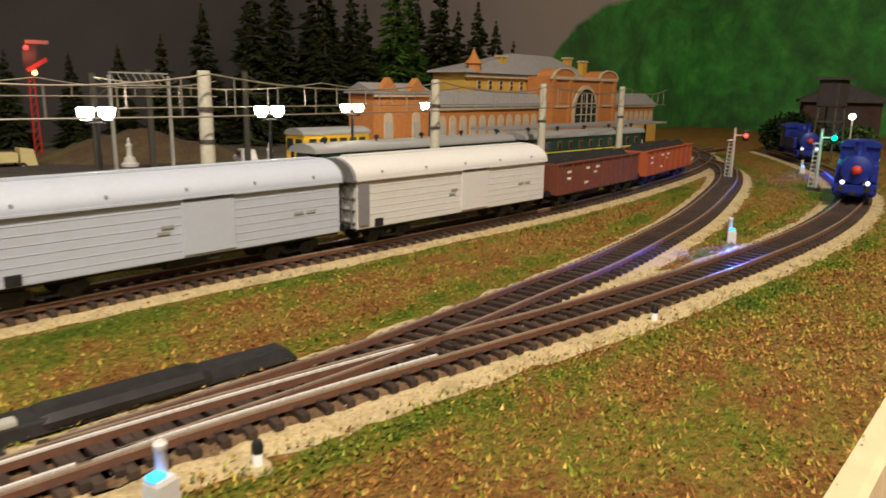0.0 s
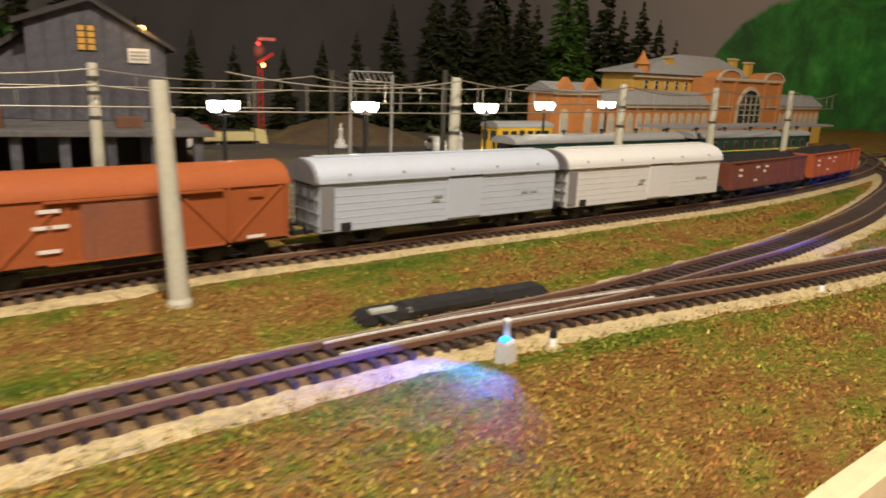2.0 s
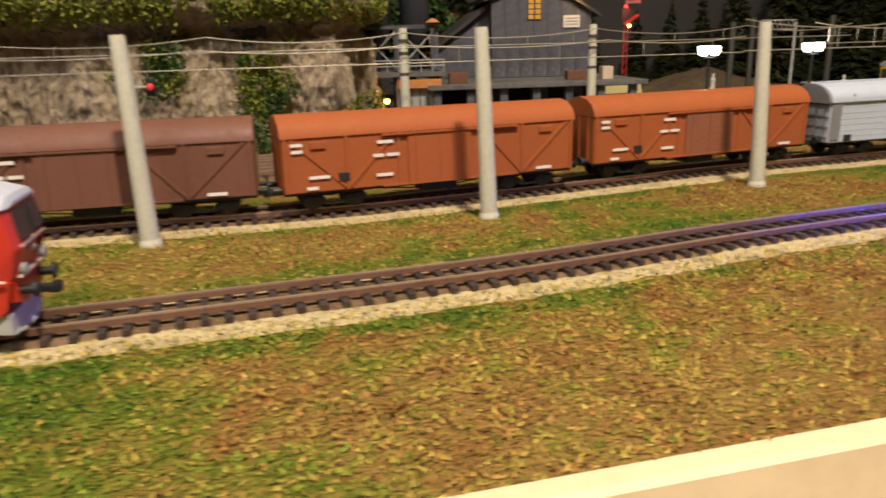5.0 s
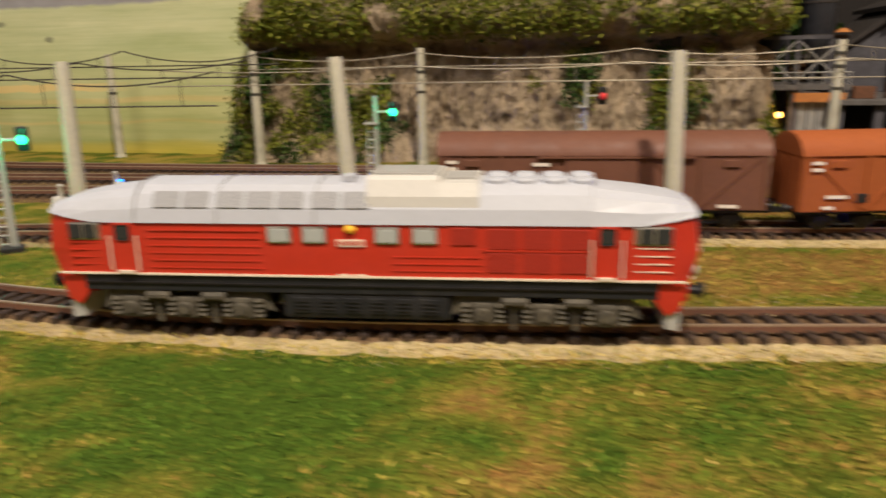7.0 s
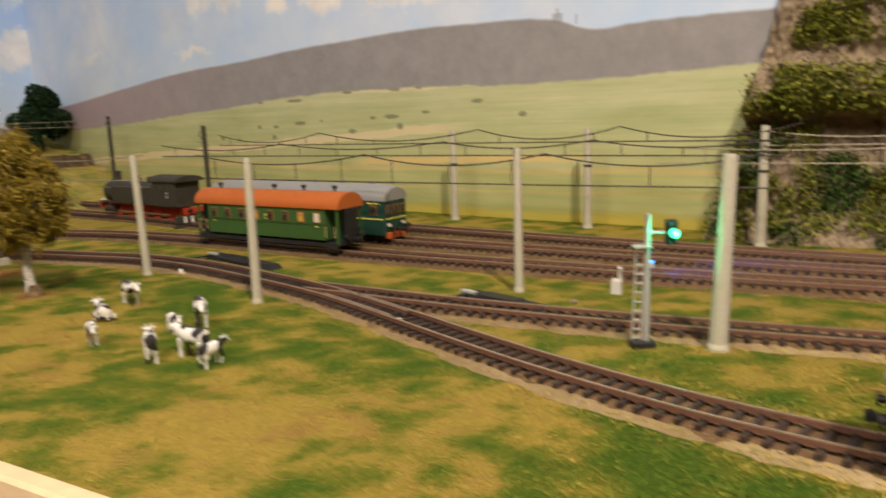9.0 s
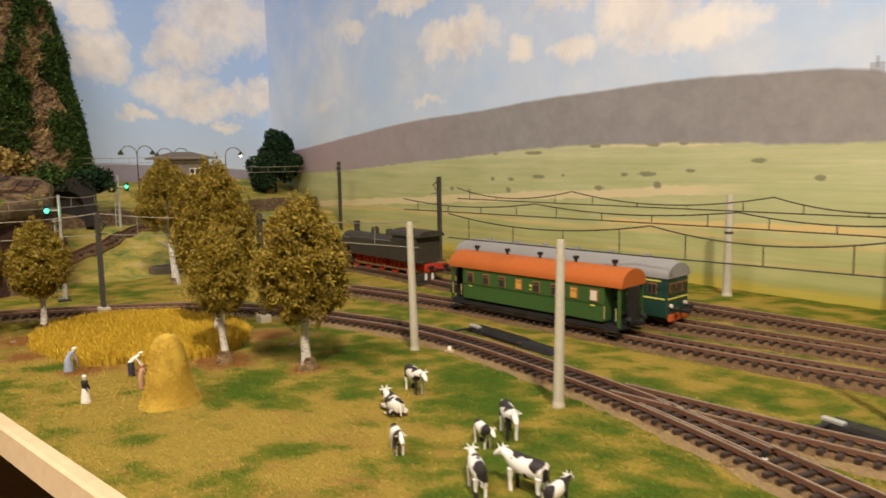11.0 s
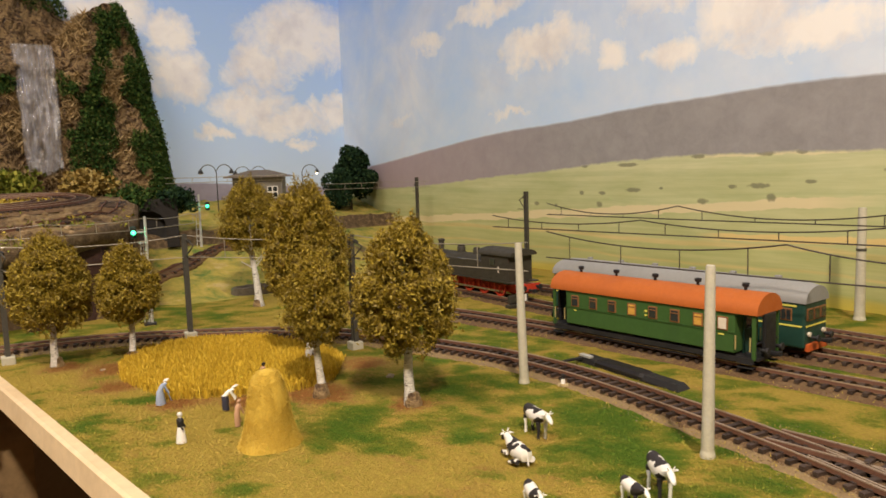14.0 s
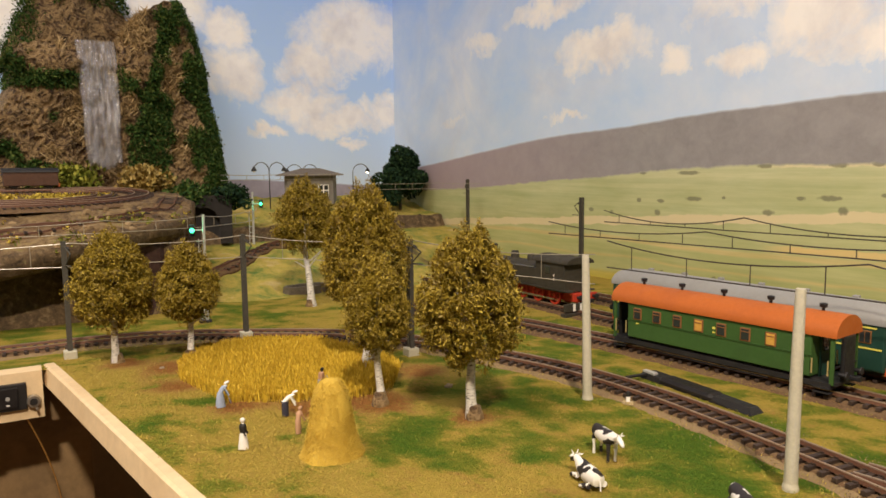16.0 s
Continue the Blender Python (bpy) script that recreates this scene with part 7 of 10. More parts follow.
def birch(x, y, h, r, base, seed, lean=0.0):
    rng = np.random.default_rng(seed)
    top = thing("birch_tree", pose(x, y, 0, 0, 0, 0), "birch tree with white trunk and golden olive-brown foliage in the meadow", "tree", "birch trees")
    sec = []
    for k, u in enumerate(np.linspace(0, 1, 9)):
        z = u * h * 0.8
        rr = 0.0036 * (1 - 0.72 * u) * (1.5 if k == 0 else 1) * h / 0.115
        ox, oy = lean * u * h + 0.0014 * math.sin(seed + u * 7), 0.0014 * math.cos(seed * 2 + u * 6)
        sec.append([(ox + rr * math.cos(q), oy + rr * math.sin(q), z - 0.002) for q in np.linspace(0, 2 * math.pi, 11)[:-1]])
    tr = part("trunk", loft(sec), BIRCH, top, "white birch trunk, dark at the foot", True)
    part("root_collar", lathe([(0.0064, -0.002), (0.0056, 0.002), (0.0040, 0.0075), (0.0030, 0.0085)], 10), ROCK_BROWN, top, "dark trunk foot", True)
    limbs = []
    for k in range(9):
        a, u = rng.uniform(0, 6.28), rng.uniform(0.35, 0.75)
        p0 = Vector((lean * u * h * 0.8, 0, u * h * 0.8))
        p1 = p0 + Vector((math.cos(a) * r * 0.5, math.sin(a) * r * 0.5, rng.uniform(0.2, 0.7) * r))
        part("limb", tube(p0, p1, 0.0011, 0.0004, 6), BIRCH, top)
        limbs.append(p1)
    # uneven crown: leaves gathered in lumps of several sizes
    cz = (base + h) / 2
    lumps = []
    for k in range(170):
        v = rng.normal(0, 1, 3)
        v /= np.linalg.norm(v)
        d = 0.90 * rng.uniform(0.05, 1) ** (1 / 3.2)
        taper = 1.0 - 0.32 * v[2] * d
        lumps.append((np.array((lean * cz + v[0] * r * d * taper, v[1] * r * d * taper, cz + v[2] * (h - base) * 0.53 * d)), rng.uniform(0.11, 0.19) * r))
    pts = []
    for c, s in lumps:
        n = int(290 * (s / (0.16 * r)) ** 2)
        v = rng.normal(0, 1, (n, 3))
        v /= np.linalg.norm(v, axis=1, keepdims=True)
        pts.append(c + v * s * rng.uniform(0.7, 1.25, (n, 1)))
    # a looser outer layer closes the outline
    n = 9000
    v = rng.normal(0, 1, (n, 3))
    v /= np.linalg.norm(v, axis=1, keepdims=True)
    k = rng.uniform(0.72, 1.0, n) * (1 - 0.32 * v[:, 2])
    k *= 1 + 0.16 * np.sin(v[:, 0] * 7 + seed) * np.cos(v[:, 2] * 6 + seed) + 0.10 * np.sin(v[:, 1] * 13 + 2 * seed)
    pts.append(np.stack([lean * cz + v[:, 0] * r * k, v[:, 1] * r * k, cz + v[:, 2] * (h - base) * 0.52 * rng.uniform(0.78, 1.05, n) * (1 + 0.12 * np.sin(v[:, 0] * 8 + v[:, 1] * 9 + seed))], 1))
    pts = np.concatenate(pts)
    v, f = leaf_cloud(pts, 0.00140 * (r / 0.032) ** 0.5, rng, 0.42, 1.3)
    ob = new("crown", raw_mesh("crown", v, f, GOLD_LEAF))
    ob.parent = top
    ob["label"] = "dense golden-olive leaves"
    # solid balls behind the leaves; their dark colour stands for shade inside the crown
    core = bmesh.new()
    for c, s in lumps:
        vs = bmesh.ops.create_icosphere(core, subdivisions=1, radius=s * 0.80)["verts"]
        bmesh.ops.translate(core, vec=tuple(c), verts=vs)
    part("leaf_core", core, surface("shaded_crown_core", (0.15, 0.105, 0.022), 0.9, 0, 500, 0.4, 0.5), top)
    return top


for x, y, hh, r, b, s, ln in ((-1.597, -0.102, 0.106, 0.030, 0.030, 1, -0.03), (-1.577, -0.049, 0.095, 0.0245, 0.033, 2, 0.0), (-1.387, 0.030, 0.096, 0.0205, 0.036, 3, -0.03), (-1.331, 0.067, 0.117, 0.0315, 0.034, 4, -0.06), (-1.472, 0.063, 0.141, 0.0335, 0.046, 5, -0.03), (-1.745, 0.120, 0.144, 0.034, 0.062, 6, -0.10)):
    birch(x, y, hh, r, b, s, ln)


def conifer_mesh(h, r, rng, mat):
    """Boughs in uneven whorls, each a spray of narrow needle blades."""
    verts, faces = [], []
    for k in range(44):
        u = (k + rng.uniform(-0.4, 0.4)) / 44
        u = max(0.0, u)
        z = h * (0.07 + 0.93 * u)
        rr = r * (1 - u) ** 0.85 * rng.uniform(0.75, 1.15)
        for j in range(max(5, int(15 * (1 - u) + 4))):
            a = rng.uniform(0, 6.283)
            l = rr * rng.uniform(0.6, 1.15)
            droop = -0.30 * l * rng.uniform(0.5, 1.3)
            for q in range(6):
                b = a + rng.normal(0, 0.22)
                s0 = rng.uniform(0.15, 0.75)
                e = min(1.0, s0 + rng.uniform(0.25, 0.5))
                w = 0.0032
                p0 = (math.cos(a) * l * s0, math.sin(a) * l * s0, z + droop * s0 + rng.normal(0, 0.001))
                p1 = (math.cos(b) * l * e, math.sin(b) * l * e, z + droop * e + rng.normal(0, 0.002))
                k0 = len(verts)
                verts += [(p0[0] - math.sin(b) * w, p0[1] + math.cos(b) * w, p0[2]), (p0[0] + math.sin(b) * w, p0[1] - math.cos(b) * w, p0[2] - 0.001), p1, (p0[0], p0[1], p0[2] - 0.005)]
                faces += [(k0, k0 + 1, k0 + 2), (k0, k0 + 3, k0 + 2)]
    return verts, faces


FIR = leaf_material("fir_needles", (0.020, 0.020, 0.010), (0.032, 0.040, 0.015), (0.060, 0.075, 0.024), 0.1, 0.9)
FIR_BARK = surface("fir_bark", (0.06, 0.04, 0.025), 0.9, 0, 300, 0.3, 0.4)


FIR_BRIGHT = leaf_material("bright_fir_needles", (0.030, 0.062, 0.010), (0.060, 0.125, 0.018), (0.12, 0.20, 0.035), 0.1, 0.9)


def firs():
    rng = np.random.default_rng(11)
    kinds = []
    for k in range(5):
        v, f = conifer_mesh(0.285, 0.074, rng, FIR)
        kinds.append(raw_mesh("needles", v, f, FIR_BRIGHT if k == 4 else FIR))
    trunk = mesh_of("trunk", tube((0, 0, -0.004), (0, 0, 0.27), 0.0035, 0.0006, 8), FIR_BARK)
    spots = [(0.10, 1.26, 0.55), (0.17, 1.28, 0.62), (0.30, 1.22, 0.98), (0.365, 1.26, 1.02), (0.43, 1.24, 1.20), (0.50, 1.20, 0.85), (0.560, 1.20, 1.10), (0.605, 1.22, 1.04), (0.66, 1.27, 0.95), (0.70, 1.25, 1.12), (0.76, 1.27, 0.90), (0.82, 1.28, 0.98), (0.87, 1.28, 0.85), (-0.05, 1.27, 0.50), (-0.12, 1.24, 0.56), (-0.20, 1.28, 0.62), (0.03, 1.25, 0.5), (0.40, 1.16, 0.78), (0.47, 1.28, 0.95), (-0.30, 1.30, 0.9), (0.235, 1.27, 0.80), (0.94, 1.30, 0.72), (-0.36, 1.24, 0.9), (0.53, 1.30, 1.0)]
    for k, (x, y, s) in enumerate(spots):
        top = thing("fir_tree", pose(x, y, 0, 0, 0, 37 * k), "dark green fir tree in front of the night backdrop", "tree", "fir trees")
        top.scale = (s, s, s)
        shared("trunk", trunk, top, pose(0, 0, 0))
        shared("needles", kinds[4 if k in (6, 7) else k % 4], top, pose(0, 0, 0))


firs()


DARK_IVY = leaf_material("blue_green_foliage", (0.008, 0.022, 0.012), (0.018, 0.045, 0.020), (0.045, 0.085, 0.03), 0.12, 0.85)


def bush(x, y, z, rx, rz, n, size, mat, label, name="bush", seed=1, category="bush"):
    rng = np.random.default_rng(seed)
    top = thing(name, pose(x, y, z), label, category)
    pts = []
    for k in range(44):
        v = rng.normal(0, 1, 3)
        v /= np.linalg.norm(v)
        d = rng.uniform(0.05, 0.80)
        w = 1.0 - 0.45 * v[2]
        c = np.array((v[0] * rx * d * w, v[1] * rx * d * w, rz + v[2] * rz * d))
        q = rng.normal(0, 1, (n // 44, 3))
        q /= np.linalg.norm(q, axis=1, keepdims=True)
        pts.append(c + q * rng.uniform(0.6, 1.0, (n // 44, 1)) * rng.uniform(0.24, 0.42) * rx)
    v, f = leaf_cloud(np.concatenate(pts), size, rng)
    ob = new("leaves", raw_mesh("leaves", v, f, mat))
    ob.parent = top
    part("stem", tube((0, 0, -0.004), (0, 0, rz), 0.003, 0.001, 6), FIR_BARK, top)
    return top


bush(-2.215, 0.490, 0.078, 0.056, 0.066, 24000, 0.0032, DARK_IVY, "dark green round tree against the printed sky", "round_tree", 5, "tree")
bush(-2.08, 0.005, 0.122, 0.045, 0.022, 2200, 0.0036, STRAWLEAF, "straw-coloured shrubs at the foot of the rock", "shrub", 6)
bush(-2.13, -0.09, 0.130, 0.050, 0.020, 2200, 0.0036, MOSS, "olive shrubs at the foot of the waterfall", "shrub", 7)
bush(-2.05, 0.035, 0.090, 0.030, 0.020, 1600, 0.0036, STRAWLEAF, "dry straw shrubs beside the tunnel mouth", "shrub", 8)
bush(-2.030, 0.110, 0.098, 0.034, 0.020, 3200, 0.0030, DARK_IVY, "dark foliage hanging over the tunnel mouth", "shrub", 21)
bush(-2.045, 0.055, 0.104, 0.036, 0.018, 3200, 0.0030, IVY, "green foliage growing over the tunnel mouth", "shrub", 22)
bush(-0.40, 1.02, 0.06, 0.08, 0.05, 2600, 0.006, IVY, "green bush behind the mill", "bush", 9)
bush(-0.33, 1.05, 0.04, 0.06, 0.045, 2200, 0.006, leaf_material("rusty_foliage", (0.10, 0.05, 0.02), (0.2, 0.10, 0.035), (0.25, 0.15, 0.05)), "rust-brown bush behind the mill", "bush", 10)
bush(1.02, 0.680, -0.002, 0.060, 0.034, 5000, 0.0036, leaf_material("black_green_foliage", (0.006, 0.014, 0.006), (0.014, 0.030, 0.010), (0.03, 0.05, 0.015), 0.1, 0.9), "dark green bush behind the far bend", "bush", 12)
bush(1.12, 0.630, -0.002, 0.040, 0.026, 3000, 0.0036, IVY, "low green bush near the engine shed", "bush", 13)


# ---- overhead line ----
WIRE = surface("weathered_wire", (0.34, 0.30, 0.23), 0.45, 0.5, 500, 0.15, 0)


def wire_mesh(points, r, n=5):
    verts, faces = [], []
    p = [Vector(q) for q in points]
    for k, q in enumerate(p):
        d = (p[min(k + 1, len(p) - 1)] - p[max(k - 1, 0)]).normalized()
        s = d.cross(Vector((0, 1, 0) if abs(d.z) > 0.95 else (0, 0, 1))).normalized()
        u = s.cross(d)
        for j in range(n):
            a = 2 * math.pi * j / n
            verts.append(tuple(q + s * (r * math.cos(a)) + u * (r * math.sin(a))))
    for k in range(len(p) - 1):
        for j in range(n):
            a, b = k * n + j, k * n + (j + 1) % n
            faces.append((a, b, b + n, a + n))
    return verts, faces


def catenary(supports, z_high, z_low, sag, every, label, r=0.00055, mat=None):
    """A carrying wire that sags between its supports, a contact wire below it and the droppers between."""
    top = thing("catenary", pose(0, 0, 0), label, "overhead line", "overhead lines")
    high, low, drops = [], [], []
    for (a, b) in zip(supports, supports[1:]):
        a, b = np.array(a, float), np.array(b, float)
        n = max(2, int(np.linalg.norm(b - a) / 0.012))
        for k in range(n + 1):
            u = k / n
            p = a + (b - a) * u
            high.append((*p, z_high - sag * 4 * u * (1 - u)))
            low.append((*p, z_low))
        m = max(2, round(np.linalg.norm(b - a) / every))
        for k in range(m):
            u = (k + 0.5) / m
            p = a + (b - a) * u
            drops.append(((*p, z_high - sag * 4 * u * (1 - u)), (*p, z_low)))
    for nm, pts in (("carrying_wire", high), ("contact_wire", low)):
        v, f = wire_mesh(pts, r)
        ob = new(nm, raw_mesh(nm, v, f, mat or WIRE))
        ob.parent = top
    for a, b in drops:
        v, f = wire_mesh([a, b], r * 0.85, 4)
        ob = new("dropper", raw_mesh("dropper", v, f, mat or WIRE))
        ob.parent = top
    return top


catenary([(-0.93, 0.470), (-0.783, 0.497), (-0.60, 0.510), (-0.442, 0.520), (-0.267, 0.553), (-0.10, 0.60), (0.03, 0.63)], 0.098, 0.086, 0.006, 0.05, "grey overhead wires with droppers along the far masts", 0.0005)
catenary([(-1.0, 0.425), (-0.783, 0.455), (-0.60, 0.475), (-0.442, 0.495), (-0.267, 0.520), (-0.13, 0.545)], 0.088, 0.074, 0.004, 0.08, "grey overhead wires over the rear track", 0.0005)
catenary([(-0.20, 0.415), (-0.040, 0.437), (0.17, 0.516), (0.36, 0.590), (0.56, 0.655), (0.75, 0.74)], 0.100, 0.078, 0.007, 0.034, "pale overhead wires with droppers above the goods train", 0.0005)
catenary([(-0.08, 0.52), (0.10, 0.585), (0.30, 0.65), (0.52, 0.72), (0.72, 0.79)], 0.098, 0.080, 0.006, 0.036, "pale overhead wires above the platform track", 0.0005)
catenary([(-1.455, 0.298), (-1.231, 0.318), (-1.06, 0.340), (-0.90, 0.365)], 0.087, 0.0625, 0.0095, 0.052, "brown overhead wires with droppers above the coaches", 0.0006, WIRE_DARK)
catenary([(-1.60, 0.350), (-1.405, 0.372), (-1.20, 0.395), (-1.05, 0.405), (-0.90, 0.415)], 0.0945, 0.0815, 0.0065, 0.050, "brown overhead wires above the second coach", 0.0006, WIRE_DARK)
catenary([(-1.60, 0.435), (-1.415, 0.440), (-1.20, 0.455), (-1.05, 0.463), (-0.90, 0.470)], 0.104, 0.0905, 0.0105, 0.050, "brown overhead wires in front of the backdrop", 0.0006, WIRE_DARK)
catenary([(-1.70, -0.30), (-1.640, -0.128), (-1.626, 0.012), (-1.49, 0.112), (-1.325, 0.160)], 0.096, 0.076, 0.004, 0.07, "silver overhead wires round the bend behind the field", 0.0004, WIRE_LIGHT)
catenary([(-1.735, -0.24), (-1.735, -0.09), (-1.75, 0.005), (-1.80, 0.065), (-1.87, 0.10)], 0.108, 0.096, 0.003, 0.035, "silver overhead wires at the foot of the hill", 0.0004, WIRE_LIGHT)
catenary([(-2.04, 0.10), (-2.03, 0.20), (-2.03, 0.28)], 0.150, 0.142, 0.001, 0.025, "silver overhead wires before the tunnel mouth", 0.0004, WIRE_LIGHT)
catenary([(-2.10, 0.37), (-2.06, 0.48), (-1.95, 0.50)], 0.132, 0.122, 0.001, 0.030, "silver overhead wires beside the round tree", 0.0004, WIRE_LIGHT)


def steel_mast(x, y, z, h, label, arm=0.0, foot=False, r=0.0024):
    top = thing("steel_mast", pose(x, y, z), label, "mast", "steel masts")
    bm = bmesh.new()
    for s in (-1, 1):
        box_bm(bm, s * r, 0, h / 2 - 0.002, 0.0008, r * 1.6, h + 0.004)
    box_bm(bm, 0, 0, h / 2 - 0.002, r * 2, 0.0008, h + 0.004)
    part("post", bm, DARKPOLE, top)
    if arm:
        bm = bmesh.new()
        tube_bm(bm, (0, 0, h * 0.97), (arm, 0.004, h * 0.90), 0.0006, None, 6)
        tube_bm(bm, (0, 0, h * 0.78), (arm, 0.004, h * 0.90), 0.0006, None, 6)
        tube_bm(bm, (0, 0, h * 0.80), (arm * 1.2, 0.004, h * 0.80), 0.0005, None, 6)
        part("bracket", bm, DARKPOLE, top)
        part("insulator", tube((arm * 0.3, 0.002, h * 0.945), (arm * 0.5, 0.003, h * 0.93), 0.0014, None, 8), BLACK, top)
    if foot:
        part("footing", box(0, 0, 0.002, 0.011, 0.010, 0.010, 0.001), CONCRETE, top, "grey concrete footing")
    return top


for x, y, h, arm, foot in ((-1.636, -0.133, 0.098, 0.012, True), (-1.625, 0.011, 0.097, 0.014, True), (-1.486, 0.108, 0.097, 0.012, True), (-1.666, 0.459, 0.117, -0.018, False), (-2.0, 0.505, 0.117, -0.014, False), (-2.02, 0.190, 0.05, 0.010, False), (-0.037, 0.752, 0.104, 0.016, True), (0.12, 0.80, 0.110, 0.02, True), (0.03, 0.83, 0.11, 0.03, False)):
    steel_mast(x, y, west_height(x, y) if x < -1.8 else 0, h, "dark slim steel mast with a bracket for the overhead wire", arm, foot)


def portal(x, y, w, h):
    top = thing("signal_gantry", pose(x, y, 0, 0, 0, 20), "pale lattice gantry over the station tracks", "gantry")
    for s in (-1, 1):
        part("leg", box(s * w / 2, 0, h / 2 - 0.002, 0.0022, 0.0022, h), GREY, top)
    bm = bmesh.new()
    for z in (h, h - 0.010):
        box_bm(bm, 0, 0, z, w, 0.0012, 0.0012)
    for k in range(8):
        a = -w / 2 + k * w / 8
        tube_bm(bm, (a, 0, h), (a + w / 8, 0, h - 0.010), 0.0005, None, 5)
    part("truss", bm, GREY, top)


portal(-0.010, 0.70, 0.055, 0.104)


# ---- signals ----
LENS_GREEN = glowing("green_lens", (0.05, 1.0, 0.45), 1.7)
LENS_RED = glowing("red_lens", (1.0, 0.05, 0.04), 3.0)
LENS_RED_DIM = glowing("dim_red_lens", (0.55, 0.03, 0.03), 0.5)
LENS_BLUE = glowing("blue_lens", (0.03, 0.28, 1.0), 3.5)
LENS_WARM = glowing("warm_lamp_glass", (1.0, 0.80, 0.45), 14)
LENS_SOFT = glowing("soft_headlamp", (0.9, 0.92, 1.0), 0.9)
LENS_WHITE = glowing("white_lamp_glass", (1.0, 0.95, 0.80), 16)
LENS_ORANGE = glowing("orange_lens", (1.0, 0.45, 0.08), 10)


def ladder_signal(x, y, h, lens, label, turn=0, power=0.0, colour=(0, 1, 0.4), side=1):
    top = thing("light_signal", pose(x, y, 0, 0, 0, turn), label, "signal", "light signals")
    part("mast", tube((0, 0, -0.003), (0, 0, h), 0.0016, 0.0014, 10), SILVER, top)
    bm = bmesh.new()
    for s in (-1, 1):
        tube_bm(bm, (-0.0050 + s * 0.0022, 0.001, -0.002), (-0.0030 + s * 0.0022, 0.001, h * 0.78), 0.0005, None, 6)
    for k in range(11):
        z = 0.004 + k * h * 0.07
        tube_bm(bm, (-0.0070 + 0.002 * z / h, 0.001, z), (-0.0026 + 0.002 * z / h, 0.001, z), 0.0005, None, 6)
    part("ladder", bm, SILVER, top, "pale metal ladder")
    part("platform", box(-0.003, 0.0, h * 0.76, 0.009, 0.006, 0.0008), SILVER, top)
    part("signal_head", box(side * 0.0115, 0, h * 0.86, 0.0060, 0.0040, 0.0125, 0.0010), BLACK, top, "black signal head")
    part("hood", tube((side * 0.0115, -0.0020, h * 0.86), (side * 0.0115, -0.0050, h * 0.86), 0.0022, 0.0026, 12), BLACK, top)
    part("lens", ball((side * 0.0115, -0.0048, h * 0.86), 0.0026, 1, 2), lens, top, "lit signal lens")
    part("bracket", tube((0, 0, h * 0.86), (side * 0.010, 0, h * 0.86), 0.0008, None, 6), SILVER, top)
    part("footing", box(-0.002, 0, 0.0, 0.012, 0.009, 0.006, 0.0008), BLACK, top)
    if power:
        m = pose(x, y, 0, 0, 0, turn) @ Vector((side * 0.0115, -0.0085, h * 0.86))
        glow(m.x, m.y, m.z, power, colour)
    return top


ladder_signal(-0.760, 0.318, 0.072, LENS_GREEN, "silver ladder signal showing green beside the goods train", 13, 0.010)
ladder_signal(-0.915, 0.180, 0.068, LENS_GREEN, "silver ladder signal showing green by the front track", 38, 0.020)
ladder_signal(-0.634, 0.420, 0.076, LENS_RED_DIM, "silver ladder signal showing red in front of the cliff", 10)
ladder_signal(0.573, 0.512, 0.058, LENS_RED, "slim signal showing red at the end of the goods train", -58, 0.015, (1, 0.05, 0.03))
ladder_signal(0.567, 0.413, 0.062, LENS_GREEN, "slim pale signal showing green beside the blue locomotive", -64, 0.030)
ladder_signal(-1.720, -0.001, 0.111, LENS_GREEN, "slim signal showing green behind the bend", 80, 0.006, (0, 1, 0.4), -1)
ladder_signal(-2.02, 0.140, 0.125, LENS_GREEN, "tall signal showing green below the signal cabin", 72, 0.005)


SIGNAL_WHITE = surface("signal_white", (0.60, 0.58, 0.54), 0.5, 0, 400, 0.08, 0.05)


def dwarf_signal(x, y, turn, power, label, head=True, big=0.70):
    """A white cast block with a blue lens on one face, and a short capped post on top."""
    top = thing("dwarf_signal", pose(x, y, 0, 0, 0, turn), label, "dwarf signal", "dwarf signals")
    b = big
    part("block", loft([[(-0.0046 * b, -0.0040 * b, -0.001), (0.0046 * b, -0.0040 * b, -0.001), (0.0046 * b, 0.0040 * b, -0.001), (-0.0046 * b, 0.0040 * b, -0.001)],
                        [(-0.0040 * b, -0.0036 * b, 0.0105 * b), (0.0042 * b, -0.0036 * b, 0.0105 * b), (0.0042 * b, 0.0036 * b, 0.0105 * b), (-0.0040 * b, 0.0036 * b, 0.0105 * b)],
                        [(-0.0034 * b, -0.0030 * b, 0.0120 * b), (0.0036 * b, -0.0030 * b, 0.0120 * b), (0.0036 * b, 0.0030 * b, 0.0120 * b), (-0.0034 * b, 0.0030 * b, 0.0120 * b)]]), SIGNAL_WHITE, top)
    if head:
        part("post", lathe([(0.0021 * b, 0.0100 * b), (0.0021 * b, 0.0200 * b), (0.0024 * b, 0.0204 * b), (0.0024 * b, 0.0222 * b), (0.0017 * b, 0.0229 * b)], 14), SIGNAL_WHITE, top, "white capped post", True, pose(0.0022 * b, 0.0016 * b, 0))
    if power:
        part("lens", box(-0.0016 * b, 0, 0.0128 * b, 0.0050 * b, 0.0046 * b, 0.0020 * b, 0.0004), LENS_BLUE, top, "glowing blue lens")
        beam(pose(x, y, 0, 0, 0, turn) @ Matrix.Translation((-0.0080 * b, 0, 0.0165 * b)), (-1.0, 0.0, -0.30), power, (0.012, 0.085, 1.0), 0.0012)
    return top


